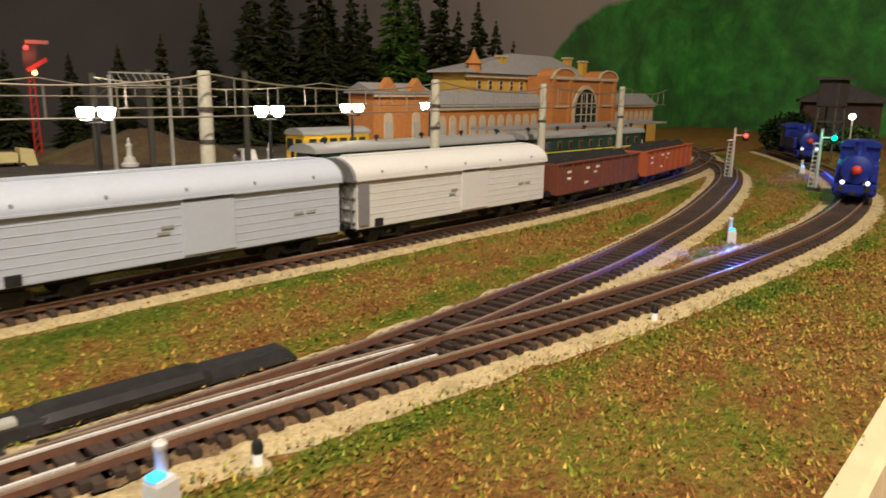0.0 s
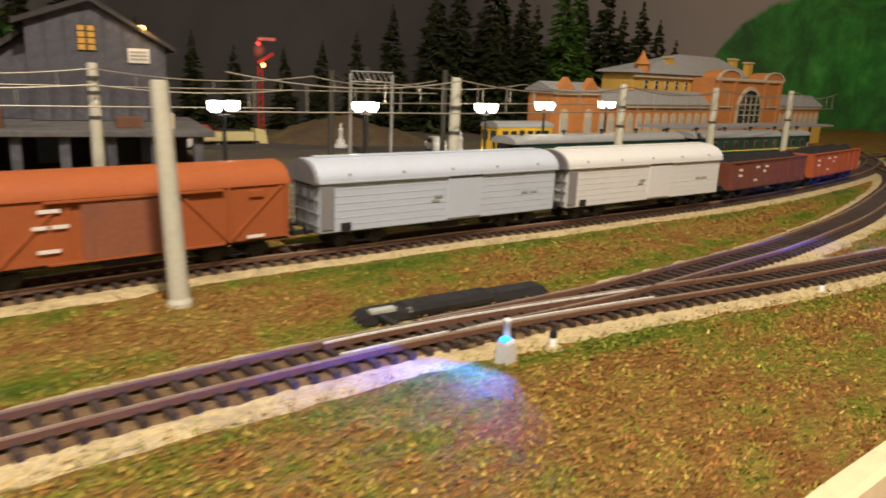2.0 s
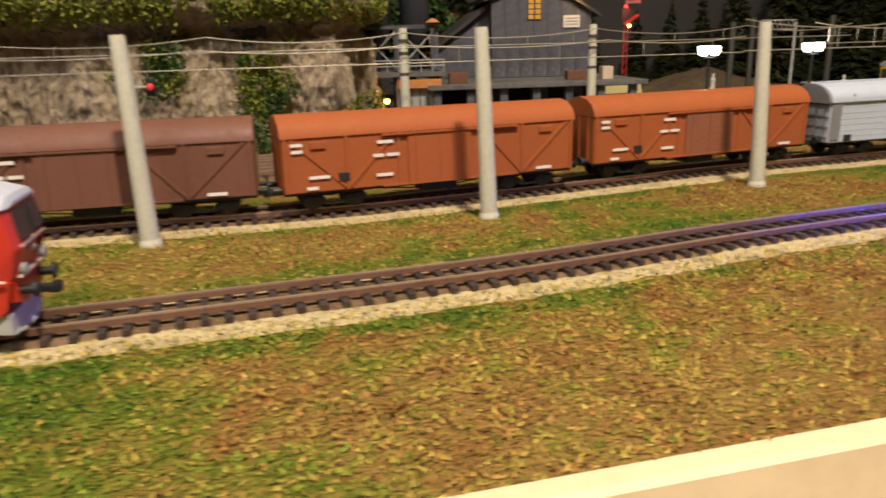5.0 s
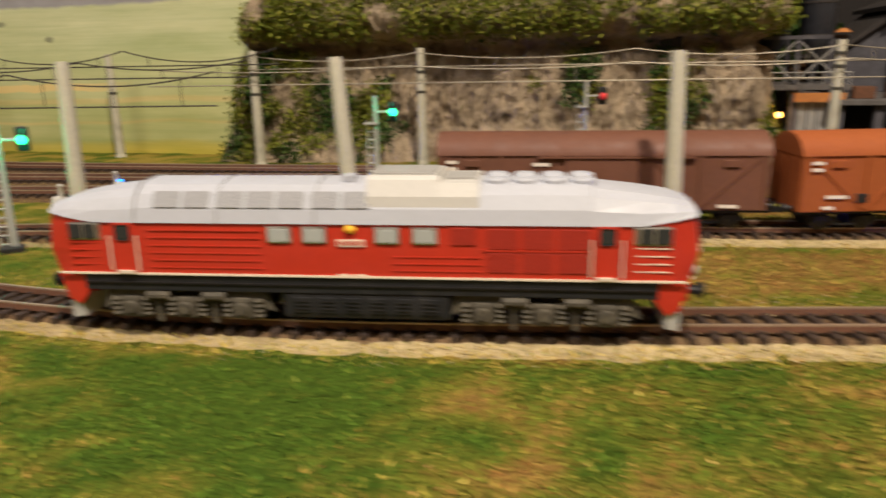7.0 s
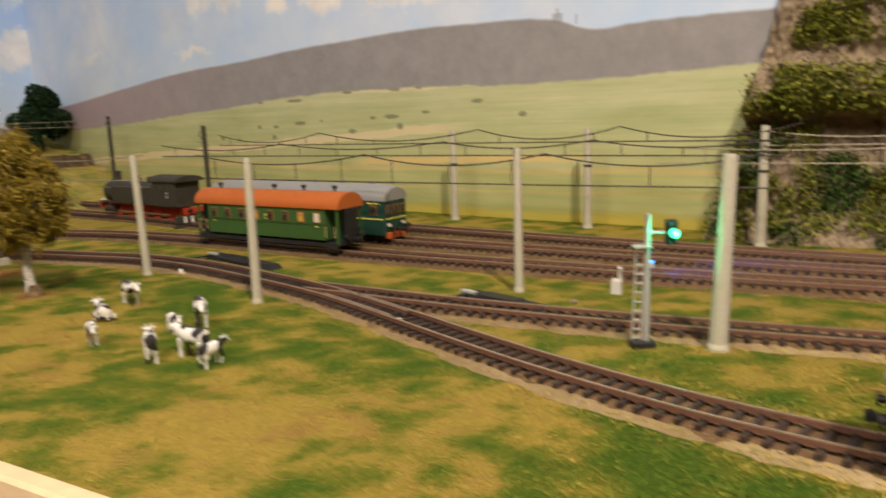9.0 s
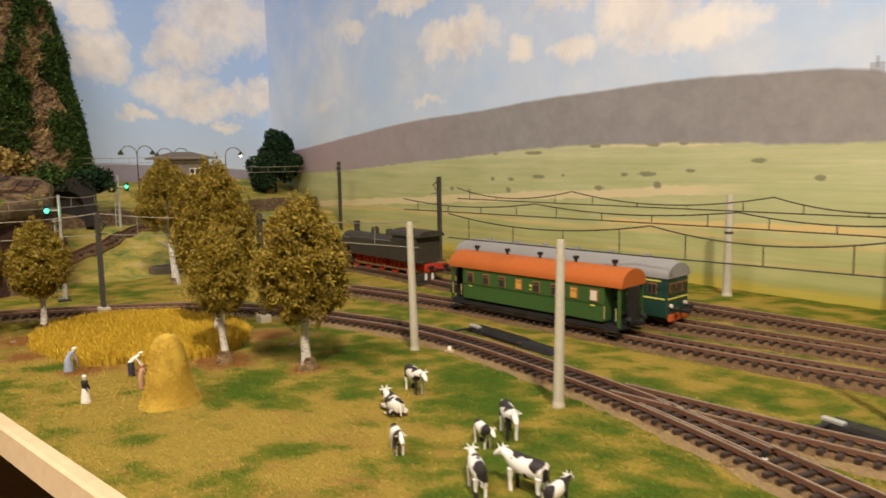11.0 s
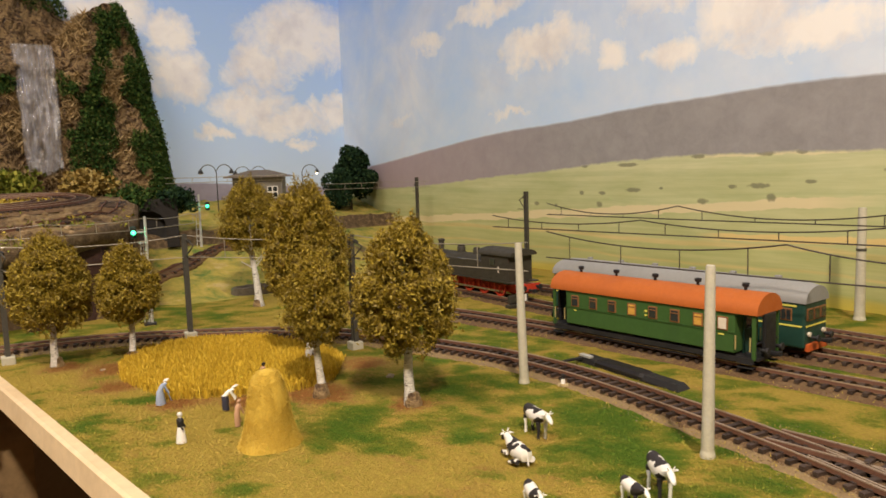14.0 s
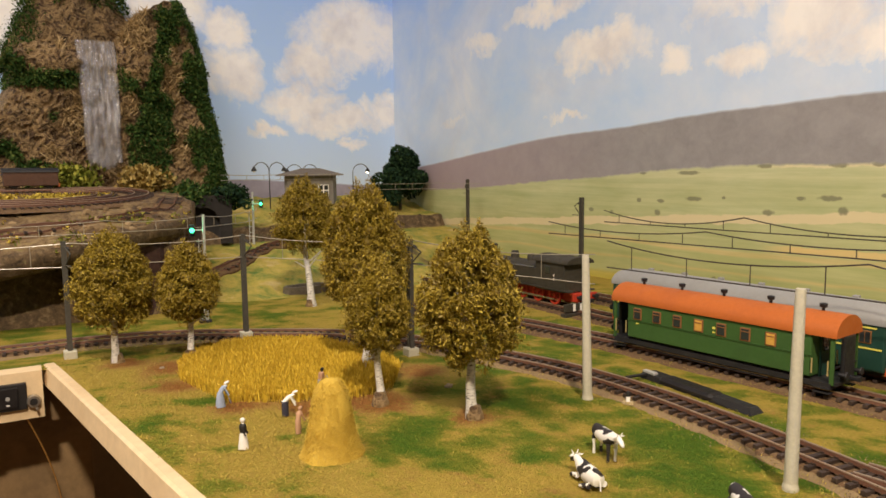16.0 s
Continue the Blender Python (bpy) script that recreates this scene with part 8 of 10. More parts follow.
dwarf_signal(-0.135, 0.205, 26, 1.7, "white dwarf signal with a glowing blue lens in the turf")
dwarf_signal(0.251, 0.308, 40, 0.75, "white dwarf signal with blue light between two tracks")
dwarf_signal(0.719, 0.506, 30, 0.4, "white dwarf signal with blue light near the far blue locomotive")
dwarf_signal(-0.974, 0.340, 185, 0.7, "white dwarf signal with violet-blue light by the rear tracks")
dwarf_signal(-0.972, 0.276, 10, 0.0, "small white dwarf signal standing unlit between tracks", True, 0.75)
dwarf_signal(-1.80, -0.200, 100, 0.6, "dwarf signal with blue light beyond the bend")


def bollard(x, y, h=0.0115):
    top = thing("marker_post", pose(x, y, 0) @ Matrix.Scale(0.64, 4), "short white marker post with a black cap in the turf", "marker post", "marker posts")
    part("post", lathe([(0.0024, -0.001), (0.0022, 0.006), (0.0020, 0.0064)], 12), WHITE, top, "", True)
    part("cap", lathe([(0.0023, 0.0064), (0.0024, 0.0095), (0.0016, h), (0.0004, h + 0.0004)], 12), BLACK, top, "black rounded cap", True)
    part("pad", lathe([(0.0062, -0.001), (0.0054, 0.0008), (0.0026, 0.0012)], 10), SAND, top)


for x, y in ((-0.110, 0.211), (0.0715, 0.230), (-1.301, 0.168), (-1.051, 0.147)):
    bollard(x, y)


# ---- meadow ----
def wheat_field():
    """A dense stand of short stalks with bent ears."""
    rng = np.random.default_rng(21)
    outline = [(-1.560, -0.062), (-1.52, -0.070), (-1.448, -0.055), (-1.425, -0.020), (-1.408, 0.020), (-1.412, 0.052), (-1.455, 0.082), (-1.50, 0.085), (-1.575, 0.060), (-1.606, 0.010), (-1.598, -0.035)]

    def inside(x, y):
        c = False
        for (x1, y1), (x2, y2) in zip(outline, outline[1:] + outline[:1]):
            if (y1 > y) != (y2 > y) and x < (x2 - x1) * (y - y1) / (y2 - y1) + x1:
                c = not c
        return c

    verts, faces = [], []
    x = -1.61
    while x < -1.40:
        y = -0.075
        while y < 0.09:
            px, py = x + rng.normal(0, 0.0006), y + rng.normal(0, 0.0006)
            if inside(px, py):
                h = rng.uniform(0.0058, 0.0092)
                a = rng.uniform(0, 6.28)
                c, s = math.cos(a), math.sin(a)
                w = 0.00032
                bx, by = rng.normal(0, 0.0008, 2)
                b = len(verts)
                verts += [(px - c * w, py - s * w, -0.001), (px + c * w, py + s * w, -0.001), (px + c * w + bx, py + s * w + by, h * 0.7), (px - c * w + bx, py - s * w + by, h * 0.7), (px + bx * 1.8, py + by * 1.8, h)]
                e = 0.00058
                verts += [(px - c * e + bx, py - s * e + by, h * 0.62), (px + c * e + bx, py + s * e + by, h * 0.62), (px - s * e + bx, py + c * e + by, h * 0.66), (px + s * e + bx, py - c * e + by, h * 0.66)]
                faces += [(b, b + 1, b + 2, b + 3), (b + 5, b + 6, b + 4), (b + 7, b + 8, b + 4)]
            y += 0.0013
        x += 0.0014
    mat = leaf_material("wheat", (0.46, 0.295, 0.024), (0.62, 0.42, 0.035), (0.72, 0.52, 0.060))
    ob = new("wheat_field", raw_mesh("wheat_field", verts, faces, mat))
    tagged(ob, "dense golden wheat field with short stalks in the meadow", "wheat", "", "stuff")


wheat_field()


def haystack(x, y):
    rng = np.random.default_rng(2)
    top = thing("haystack", pose(x, y, 0), "tall golden haystack of loose fine straw", "haystack")
    rings = [(0.0180, -0.001), (0.0154, 0.0030), (0.0134, 0.010), (0.0116, 0.020), (0.0102, 0.029), (0.0084, 0.036), (0.0052, 0.0405), (0.001, 0.042)]
    bm = lathe(rings, 40)
    for v in bm.verts:
        d = 1 + 0.09 * noise.noise((v.co.x * 90, v.co.y * 90, v.co.z * 60)) + 0.05 * noise.noise((v.co.x * 300, v.co.y * 300, v.co.z * 200))
        v.co.x *= d
        v.co.y *= d
    part("hay_cone", bm, surface("hay", (0.56, 0.38, 0.055), 0.95, 0, 900, 0.18, 0.8, (0.48, 0.32, 0.05), 90, 0.3), top, "", True)
    verts, faces = [], []
    for _ in range(17000):
        z = 0.041 * rng.uniform(0, 1) ** 1.15
        r = float(np.interp(z, [q[1] for q in rings], [q[0] for q in rings]))
        a = rng.uniform(0, 6.28)
        p = np.array((r * math.cos(a), r * math.sin(a), z))
        d = np.array((-math.sin(a) * rng.normal(0, 0.6), math.cos(a) * rng.normal(0, 0.6), rng.normal(0, 0.8))) + np.array((math.cos(a), math.sin(a), 0)) * rng.uniform(0.1, 0.7)
        d = d / np.linalg.norm(d) * rng.uniform(0.0008, 0.0020)
        s = np.cross(d, (0.3, 0.5, 0.8))
        s = s / np.linalg.norm(s) * 0.00012
        b = len(verts)
        verts += [tuple(p - s), tuple(p + s), tuple(p + d)]
        faces.append((b, b + 1, b + 2))
    ob = new("loose_straw", raw_mesh("loose_straw", verts, faces, leaf_material("straw", (0.52, 0.355, 0.045), (0.60, 0.42, 0.06), (0.66, 0.48, 0.09))))
    ob.parent = top
    ob["kind"] = "stuff"


haystack(-1.327, -0.029)


def cow_hide():
    m, t, bsdf = nodes_of("black_white_hide")
    v = coords(t)
    n = noise_node(t, 120, 1.5, 0.45, 0.3, v)
    col = ramp_node(t, n.outputs[0], [(0.487, (0.80, 0.78, 0.72)), (0.497, (0.024, 0.020, 0.020))]).outputs[0]
    t.links.new(col, bsdf.inputs["Base Color"])
    bsdf.inputs["Roughness"].default_value = 0.6
    return m


HIDE = cow_hide()


def cow(x, y, turn, lying=False, size=1.0):
    """A toy cow as one plain painted shape."""
    bm = bmesh.new()
    drop = -0.0075 if lying else 0.0
    body = [(-0.0115, 0.0012, 0.0145, 0.0010), (-0.0105, 0.0034, 0.0140, 0.0042), (-0.0060, 0.0041, 0.0135, 0.0050), (0.0, 0.0044, 0.0130, 0.0052), (0.0060, 0.0040, 0.0138, 0.0048), (0.0100, 0.0028, 0.0148, 0.0036), (0.0130, 0.0018, 0.0160, 0.0026), (0.0145, 0.0019, 0.0166, 0.0022), (0.0175, 0.0017, 0.0152, 0.0018), (0.0195, 0.0012, 0.0138, 0.0013), (0.0202, 0.0004, 0.0134, 0.0005)]
    rows = []
    for bx, w, z, h in body:
        rows.append([bm.verts.new((bx, w * math.cos(q), z + drop + h * math.sin(q))) for q in np.linspace(0, 2 * math.pi, 13)[:-1]])
    for a, b in zip(rows, rows[1:]):
        for k in range(12):
            bm.faces.new((a[k], a[(k + 1) % 12], b[(k + 1) % 12], b[k]))
    bm.faces.new(rows[0][::-1])
    bm.faces.new(rows[-1])
    if lying:
        for s in (-1, 1):
            tube_bm(bm, (0.006, s * 0.0036, 0.0030), (0.0120, s * 0.0042, 0.0014), 0.0015, 0.0010, 8)
            tube_bm(bm, (-0.008, s * 0.0044, 0.0030), (-0.002, s * 0.0062, 0.0012), 0.0018, 0.0010, 8)
    else:
        for lx in (-0.0088, 0.0075):
            for s in (-1, 1):
                tube_bm(bm, (lx, s * 0.0026, 0.0110), (lx + 0.0004, s * 0.0026, 0.0055), 0.0016, 0.0010, 8)
                tube_bm(bm, (lx + 0.0004, s * 0.0026, 0.0056), (lx, s * 0.0026, -0.0006), 0.0009, 0.0010, 8)
    for s in (-1, 1):
        tube_bm(bm, (0.0150, s * 0.0018, 0.0180 + drop), (0.0146, s * 0.0042, 0.0178 + drop), 0.0008, 0.0003, 6)
        tube_bm(bm, (0.0155, s * 0.0010, 0.0184 + drop), (0.0160, s * 0.0020, 0.0204 + drop), 0.0004, 0.0002, 6)
    tube_bm(bm, (-0.0115, 0, 0.0165 + drop), (-0.0135, 0.0004, 0.0080 + max(drop, -0.006)), 0.0005, 0.0004, 6)
    bmesh.ops.scale(bm, vec=(size * 0.92,) * 3, verts=bm.verts)
    whole("toy_cow", bm, HIDE, "small black and white toy cow " + ("lying" if lying else "standing") + " in the meadow", "toy cow", pose(x, y, 0.0004, 0, 0, turn), "toy cows", "", True)


for x, y, a, l, s in ((-1.243, 0.091, -12, False, 0.92), (-1.222, 0.060, 165, True, 1.0), (-1.155, 0.085, -32, False, 0.96), (-1.154, 0.066, -16, False, 0.68), (-1.176, 0.029, -24, False, 0.72), (-1.119, 0.030, 150, False, 0.88), (-1.103, 0.044, 185, False, 1.0), (-1.085, 0.042, 100, False, 0.72)):
    cow(x, y, a, l, s)


def figure(x, y, turn, cloth, skin, bend, h, label, skirt=False, tool=False):
    """A toy field worker as one plain painted shape."""
    bm = bmesh.new()
    k = 0.9 * h / 0.020
    legs = [(0.0034 if skirt else 0.0022, 0.0), (0.0030 if skirt else 0.0022, 0.004), (0.0022, 0.0095)]
    rows = []
    for r, z in legs + [(0.0019, 0.0105), (0.0024, 0.0135), (0.0022, 0.0155), (0.0009, 0.0165), (0.0008, 0.0170), (0.0015, 0.0178), (0.0017, 0.0188), (0.0012, 0.0198), (0.0003, 0.0201)]:
        off = bend * max(0, z - 0.0095)
        rows.append([bm.verts.new(((r * math.cos(q) + off) * k, r * 0.8 * math.sin(q) * k, (z - off * 0.55) * k)) for q in np.linspace(0, 2 * math.pi, 13)[:-1]])
    for a, b in zip(rows, rows[1:]):
        for j in range(12):
            bm.faces.new((a[j], a[(j + 1) % 12], b[(j + 1) % 12], b[j]))
    bm.faces.new(rows[0][::-1])
    bm.faces.new(rows[-1])
    top_z = 0.0145 - bend * 0.005 * 0.55
    for s in (-1, 1):
        tube_bm(bm, (bend * 0.005 * k, s * 0.0022 * k, top_z * k), ((bend * 0.006 + 0.0022) * k, s * 0.0026 * k, (top_z - 0.0055) * k), 0.0007 * k, 0.0006 * k, 6)
    if tool:
        tube_bm(bm, (0.004 * k, 0.003 * k, 0.012 * k), (0.008 * k, 0.004 * k, 0.0), 0.0003, None, 6)
    for f in bm.faces:
        z = f.calc_center_median().z / k
        f.material_index = 2 if z > 0.0166 - bend * 0.004 else (1 if z > 0.0100 - bend * 0.002 else 0)
    me = mesh_of("toy_figure", bm, cloth[0], True)
    me.materials.append(cloth[1])
    me.materials.append(skin)
    ob = new("toy_figure", me)
    ob.matrix_basis = pose(x, y, 0, 0, 0, turn)
    tagged(ob, label, "toy figure", "toy field workers")


BLUECLOTH = surface("pale_blue_paint", (0.30, 0.36, 0.48), 0.7, 0, 500, 0.1, 0.05)
DARKCLOTH = surface("dark_blue_paint", (0.035, 0.035, 0.055), 0.7, 0, 500, 0.1, 0.05)
TAN = surface("tan_paint", (0.46, 0.27, 0.16), 0.7, 0, 500, 0.1, 0.05)
figure(-1.440, -0.060, 90, (BLUECLOTH, BLUECLOTH), WHITE, 0.5, 0.0215, "toy figure in pale blue with white headscarf by the wheat", True, True)
figure(-1.360, -0.068, 60, (WHITE, BLACK), WHITE, 0.0, 0.0195, "toy figure with white skirt and black top in the meadow", True)
figure(-1.400, -0.030, 70, (DARKCLOTH, WHITE), WHITE, 0.7, 0.0220, "toy figure in white shirt and dark trousers bending forward")
figure(-1.366, -0.034, 120, (TAN, TAN), TAN, 0.3, 0.0190, "toy figure painted tan carrying straw", False, True)
figure(-1.436, 0.008, 40, (BLUECLOTH, TAN), BLACK, 0.2, 0.0200, "toy figure with dark hat beside the wheat", False, True)


YELLOW_CLOTH = surface("yellow_vest_paint", (0.75, 0.45, 0.03), 0.7, 0, 500, 0.1, 0.05)
figure(-0.153, 0.620, 20, (DARKCLOTH, YELLOW_CLOTH), TAN, 0.0, 0.0210, "toy track worker in a yellow vest beside the wagons")


def stone(x, y, s, seed):
    bm = bmesh.new()
    bmesh.ops.create_icosphere(bm, subdivisions=2, radius=s)
    for v in bm.verts:
        v.co *= 1 + 0.35 * noise.noise(v.co * (1.3 / s) + Vector((seed, 0, 0)))
        v.co.z *= 0.6
    whole("stone", bm, ROCK_PALE, "small pale grey stone lying in the grass", "stone", pose(x, y, s * 0.2), "stones")


for k, (x, y, s) in enumerate(((-1.53, 0.10, 0.004), (-1.395, 0.088, 0.003), (-1.56, -0.075, 0.0022), (-0.985, 0.24, 0.0025))):
    stone(x, y, s, k)


# ---- western buildings and lamps ----
SHINGLE = surface("brown_grey_shingle", (0.17, 0.14, 0.11), 0.8, 0, 300, 0.25, 0.3)
PLANK = surface("grey_timber", (0.22, 0.20, 0.17), 0.8, 0, 200, 0.2, 0.3, (0.13, 0.11, 0.09), 60, 0.4)


def framed_window(parent, cx, cz, w, h, y, bars, frame_mat, pane_mat, arch=False):
    win = part("window", box(cx, y, cz, w, 0.0014, h), frame_mat, parent)
    nx, nz = bars
    for i in range(nx):
        for j in range(nz):
            part("pane", box(cx - w / 2 + w * (i + 0.5) / nx, y - 0.0007, cz - h / 2 + h * (j + 0.5) / nz, w / nx * 0.76, 0.0006, h / nz * 0.80), pane_mat, win)
    return win


def signal_cabin():
    top = thing("signal_cabin", pose(-2.205, 0.303, 0.097, 0, 0, 62) @ Matrix.Diagonal((1.36, 1.36, 1.0, 1.0)), "small grey timber signal cabin with hipped roof and white window", "cabin")
    h = 0.050
    part("wall", box(0, 0, h / 2, 0.062, 0.050, h), PLANK, top)
    for k in range(9):
        part("batten", box(-0.028 + k * 0.007, -0.0254, h / 2, 0.0010, 0.0010, h), PLANK, top)
    part("roof", loft([[(-0.041, -0.035, h), (0.041, -0.035, h), (0.041, 0.035, h), (-0.041, 0.035, h)], [(-0.040, -0.034, h + 0.002), (0.040, -0.034, h + 0.002), (0.040, 0.034, h + 0.002), (-0.040, 0.034, h + 0.002)], [(-0.012, -0.001, h + 0.013), (0.012, -0.001, h + 0.013), (0.012, 0.001, h + 0.013), (-0.012, 0.001, h + 0.013)]]), SHINGLE, top)
    framed_window(top, 0.019, 0.024, 0.013, 0.020, -0.0262, (2, 2), WHITE, PANE)
    framed_window(top, -0.014, 0.023, 0.013, 0.018, -0.0262, (2, 2), WHITE, PANE)


signal_cabin()


def goose_lamp(x, y, ways, lit, label, h=0.075, reach=0.0135):
    z = west_height(x, y)
    top = thing("street_lamp", pose(x, y, z), label, "street lamp", "gooseneck lamps")
    part("post", tube((0, 0, -0.004), (0, 0, h - 0.016), 0.0010, 0.0008, 8), BLACK, top)
    for w in ways:
        pts = [(0, w * reach * (1 - math.cos(q)), h - 0.016 + 0.015 * math.sin(q)) for q in np.linspace(0, 2.7, 12)]
        v, f = wire_mesh(pts, 0.0007, 6)
        ob = new("arm", raw_mesh("arm", v, f, BLACK, True))
        ob.parent = top
        ex, ey, ez = pts[-1]
        part("shade", lathe([(0.0046, -0.006), (0.0040, -0.003), (0.0018, 0.0), (0.0008, 0.002)], 14), BLACK, top, "black bell shade", True, pose(ex, ey, ez))
        part("bulb", ball((ex, ey, ez - 0.0055), 0.0024, 1, 2), LENS_WARM if lit else WHITE, top)
    return top


goose_lamp(-2.16, 0.212, (-1, 1), False, "black gooseneck lamp with two bell shades, unlit", 0.171 - west_height(-2.16, 0.212))
goose_lamp(-2.24, 0.300, (-1, 1), False, "black gooseneck lamp with two bell shades behind the cabin", 0.168 - west_height(-2.24, 0.300), 0.0150)
goose_lamp(-2.18, 0.374, (1,), True, "black gooseneck lamp glowing warm beside the cabin", 0.168 - west_height(-2.18, 0.374), 0.0155)
glow(-2.160, 0.405, 0.150, 0.02, (1.0, 0.8, 0.5))


def tunnel_mouth():
    top = thing("tunnel_mouth", pose(-2.035, 0.070, 0.052, 0, 0, 75) @ Matrix.Diagonal((1.9, 1.6, 1.15, 1.0)), "dark stone tunnel mouth at the foot of the mountain", "tunnel")
    arch = [(-0.013, 0.0), (-0.013, 0.030), (-0.010, 0.040), (-0.005, 0.045), (0.005, 0.045), (0.010, 0.040), (0.013, 0.030), (0.013, 0.0)]
    bm = extrude_xz([(-0.022, 0.0), (-0.022, 0.060), (0.022, 0.060), (0.022, 0.0)] + arch[::-1], -0.005, 0.005)
    part("portal_wall", bm, surface("dark_portal_stone", (0.022, 0.019, 0.017), 0.9, 0, 200, 0.3, 0.5), top)
    # solid black block behind the arch stands in for the tunnel's deep shade
    part("bore_shade", box(0, 0.026, 0.022, 0.027, 0.04, 0.046), BLACK, top)


tunnel_mouth()


def control_strip():
    """Two rocker switches and a round socket set in the wing's cream strip."""
    x = WING_X + 0.009
    strip = thing("switchboard", pose(x, -0.184, -0.018), "two black rocker switches and a socket in cream edging", "switchboard")
    for y, z in ((0.0045, 0.001), (-0.0275, -0.004)):
        s = part("rocker_switch", box(0, y, z, 0.004, 0.0255 if y > 0 else 0.034, 0.021 if y > 0 else 0.030, 0.001), BLACK, strip, "black rocker switch")
        part("rocker", box(0.0024, y, z, 0.0020, 0.014, 0.016, 0.0008), GREY_DARK, s)
        part("mark", tube((0.0034, y, z), (0.0038, y, z), 0.0016, None, 12), GREY, s)
        part("mark", box(0.0036, y, z - 0.0050, 0.0004, 0.0022, 0.0010), WHITE, s)
    ring = part("socket", tube((0.0, 0.0215, -0.004), (0.0035, 0.0215, -0.004), 0.0052, 0.0044, 18), STEEL, strip, "round metal jack socket")
    part("hole", tube((0.0035, 0.0215, -0.004), (0.0038, 0.0215, -0.004), 0.0028, 0.0028, 14), BLACK, ring)
    part("lug", tube((0.001, 0.0235, -0.009), (0.005, 0.0235, -0.010), 0.0010, None, 8), STEEL, ring)


def hanging_wire():
    pts = [(WING_X + 0.004 + 0.01 * u, -0.168 + 0.035 * u + 0.004 * math.sin(u * 5), -0.036 - 0.14 * u) for u in np.linspace(0, 1, 24)]
    v, f = wire_mesh(pts, 0.0006, 6)
    ob = new("loose_wire", raw_mesh("loose_wire", v, f, surface("copper_wire", (0.62, 0.34, 0.10), 0.35, 0.8, 500, 0.15, 0), True))
    tagged(ob, "thin copper wire hanging below the wing's edge", "wire")


hanging_wire()


control_strip()


def control_box():
    top = thing("control_box", pose(-0.180, 0.056, -0.034, 0, 0, 13), "dark plastic control box hung under the front edge", "control box")
    part("case", box(0, -0.012, 0, 0.095, 0.042, 0.030, 0.003), BLACK, top)
    part("lid", box(0, -0.014, 0.0160, 0.088, 0.036, 0.002, 0.0008), GREY_DARK, top)
    part("bracket", box(-0.056, 0.0, 0.004, 0.012, 0.016, 0.026, 0.001), GREY, top)
    for k in range(3):
        part("button", tube((-0.02 + k * 0.02, -0.014, 0.0168), (-0.02 + k * 0.02, -0.014, 0.0190), 0.0035, None, 14), GREY, top)


control_box()


# ---- steam locomotives ----
STEAM_BLACK = surface("sooty_black_paint", (0.040, 0.035, 0.024), 0.7, 0, 400, 0.25, 0.1, (0.07, 0.065, 0.055), 60, 0.4)
WHEEL_RED = surface("red_wheel_paint", (0.50, 0.045, 0.020), 0.5, 0, 400, 0.1, 0.05)
BLUE_PAINT = surface("bright_blue_paint", (0.008, 0.022, 0.20), 0.4, 0, 400, 0.1, 0.05)


def spoked_wheel(parent, x, s, r, mat):
    bm = bmesh.new()
    y = s * 0.0086
    z = RAIL_TOP + r
    n = 20
    for k in range(n):
        a, b = 2 * math.pi * k / n, 2 * math.pi * (k + 1) / n
        vs = [bm.verts.new((x + q * math.cos(w), y + d, z + q * math.sin(w))) for d in (-0.0009, 0.0009) for q, w in ((r, a), (r, b), (r * 0.80, b), (r * 0.80, a))]
        for f in ((0, 1, 2, 3), (7, 6, 5, 4), (0, 4, 5, 1), (2, 6, 7, 3)):
            bm.faces.new([vs[i] for i in f])
    for k in range(10):
        a = 2 * math.pi * k / 10
        tube_bm(bm, (x, y, z), (x + r * 0.85 * math.cos(a), y, z + r * 0.85 * math.sin(a)), 0.0005, None, 5)
    tube_bm(bm, (x, y - 0.0012, z), (x, y + 0.0012, z), 0.0016, None, 10)
    return part("wheel", bm, mat, parent)


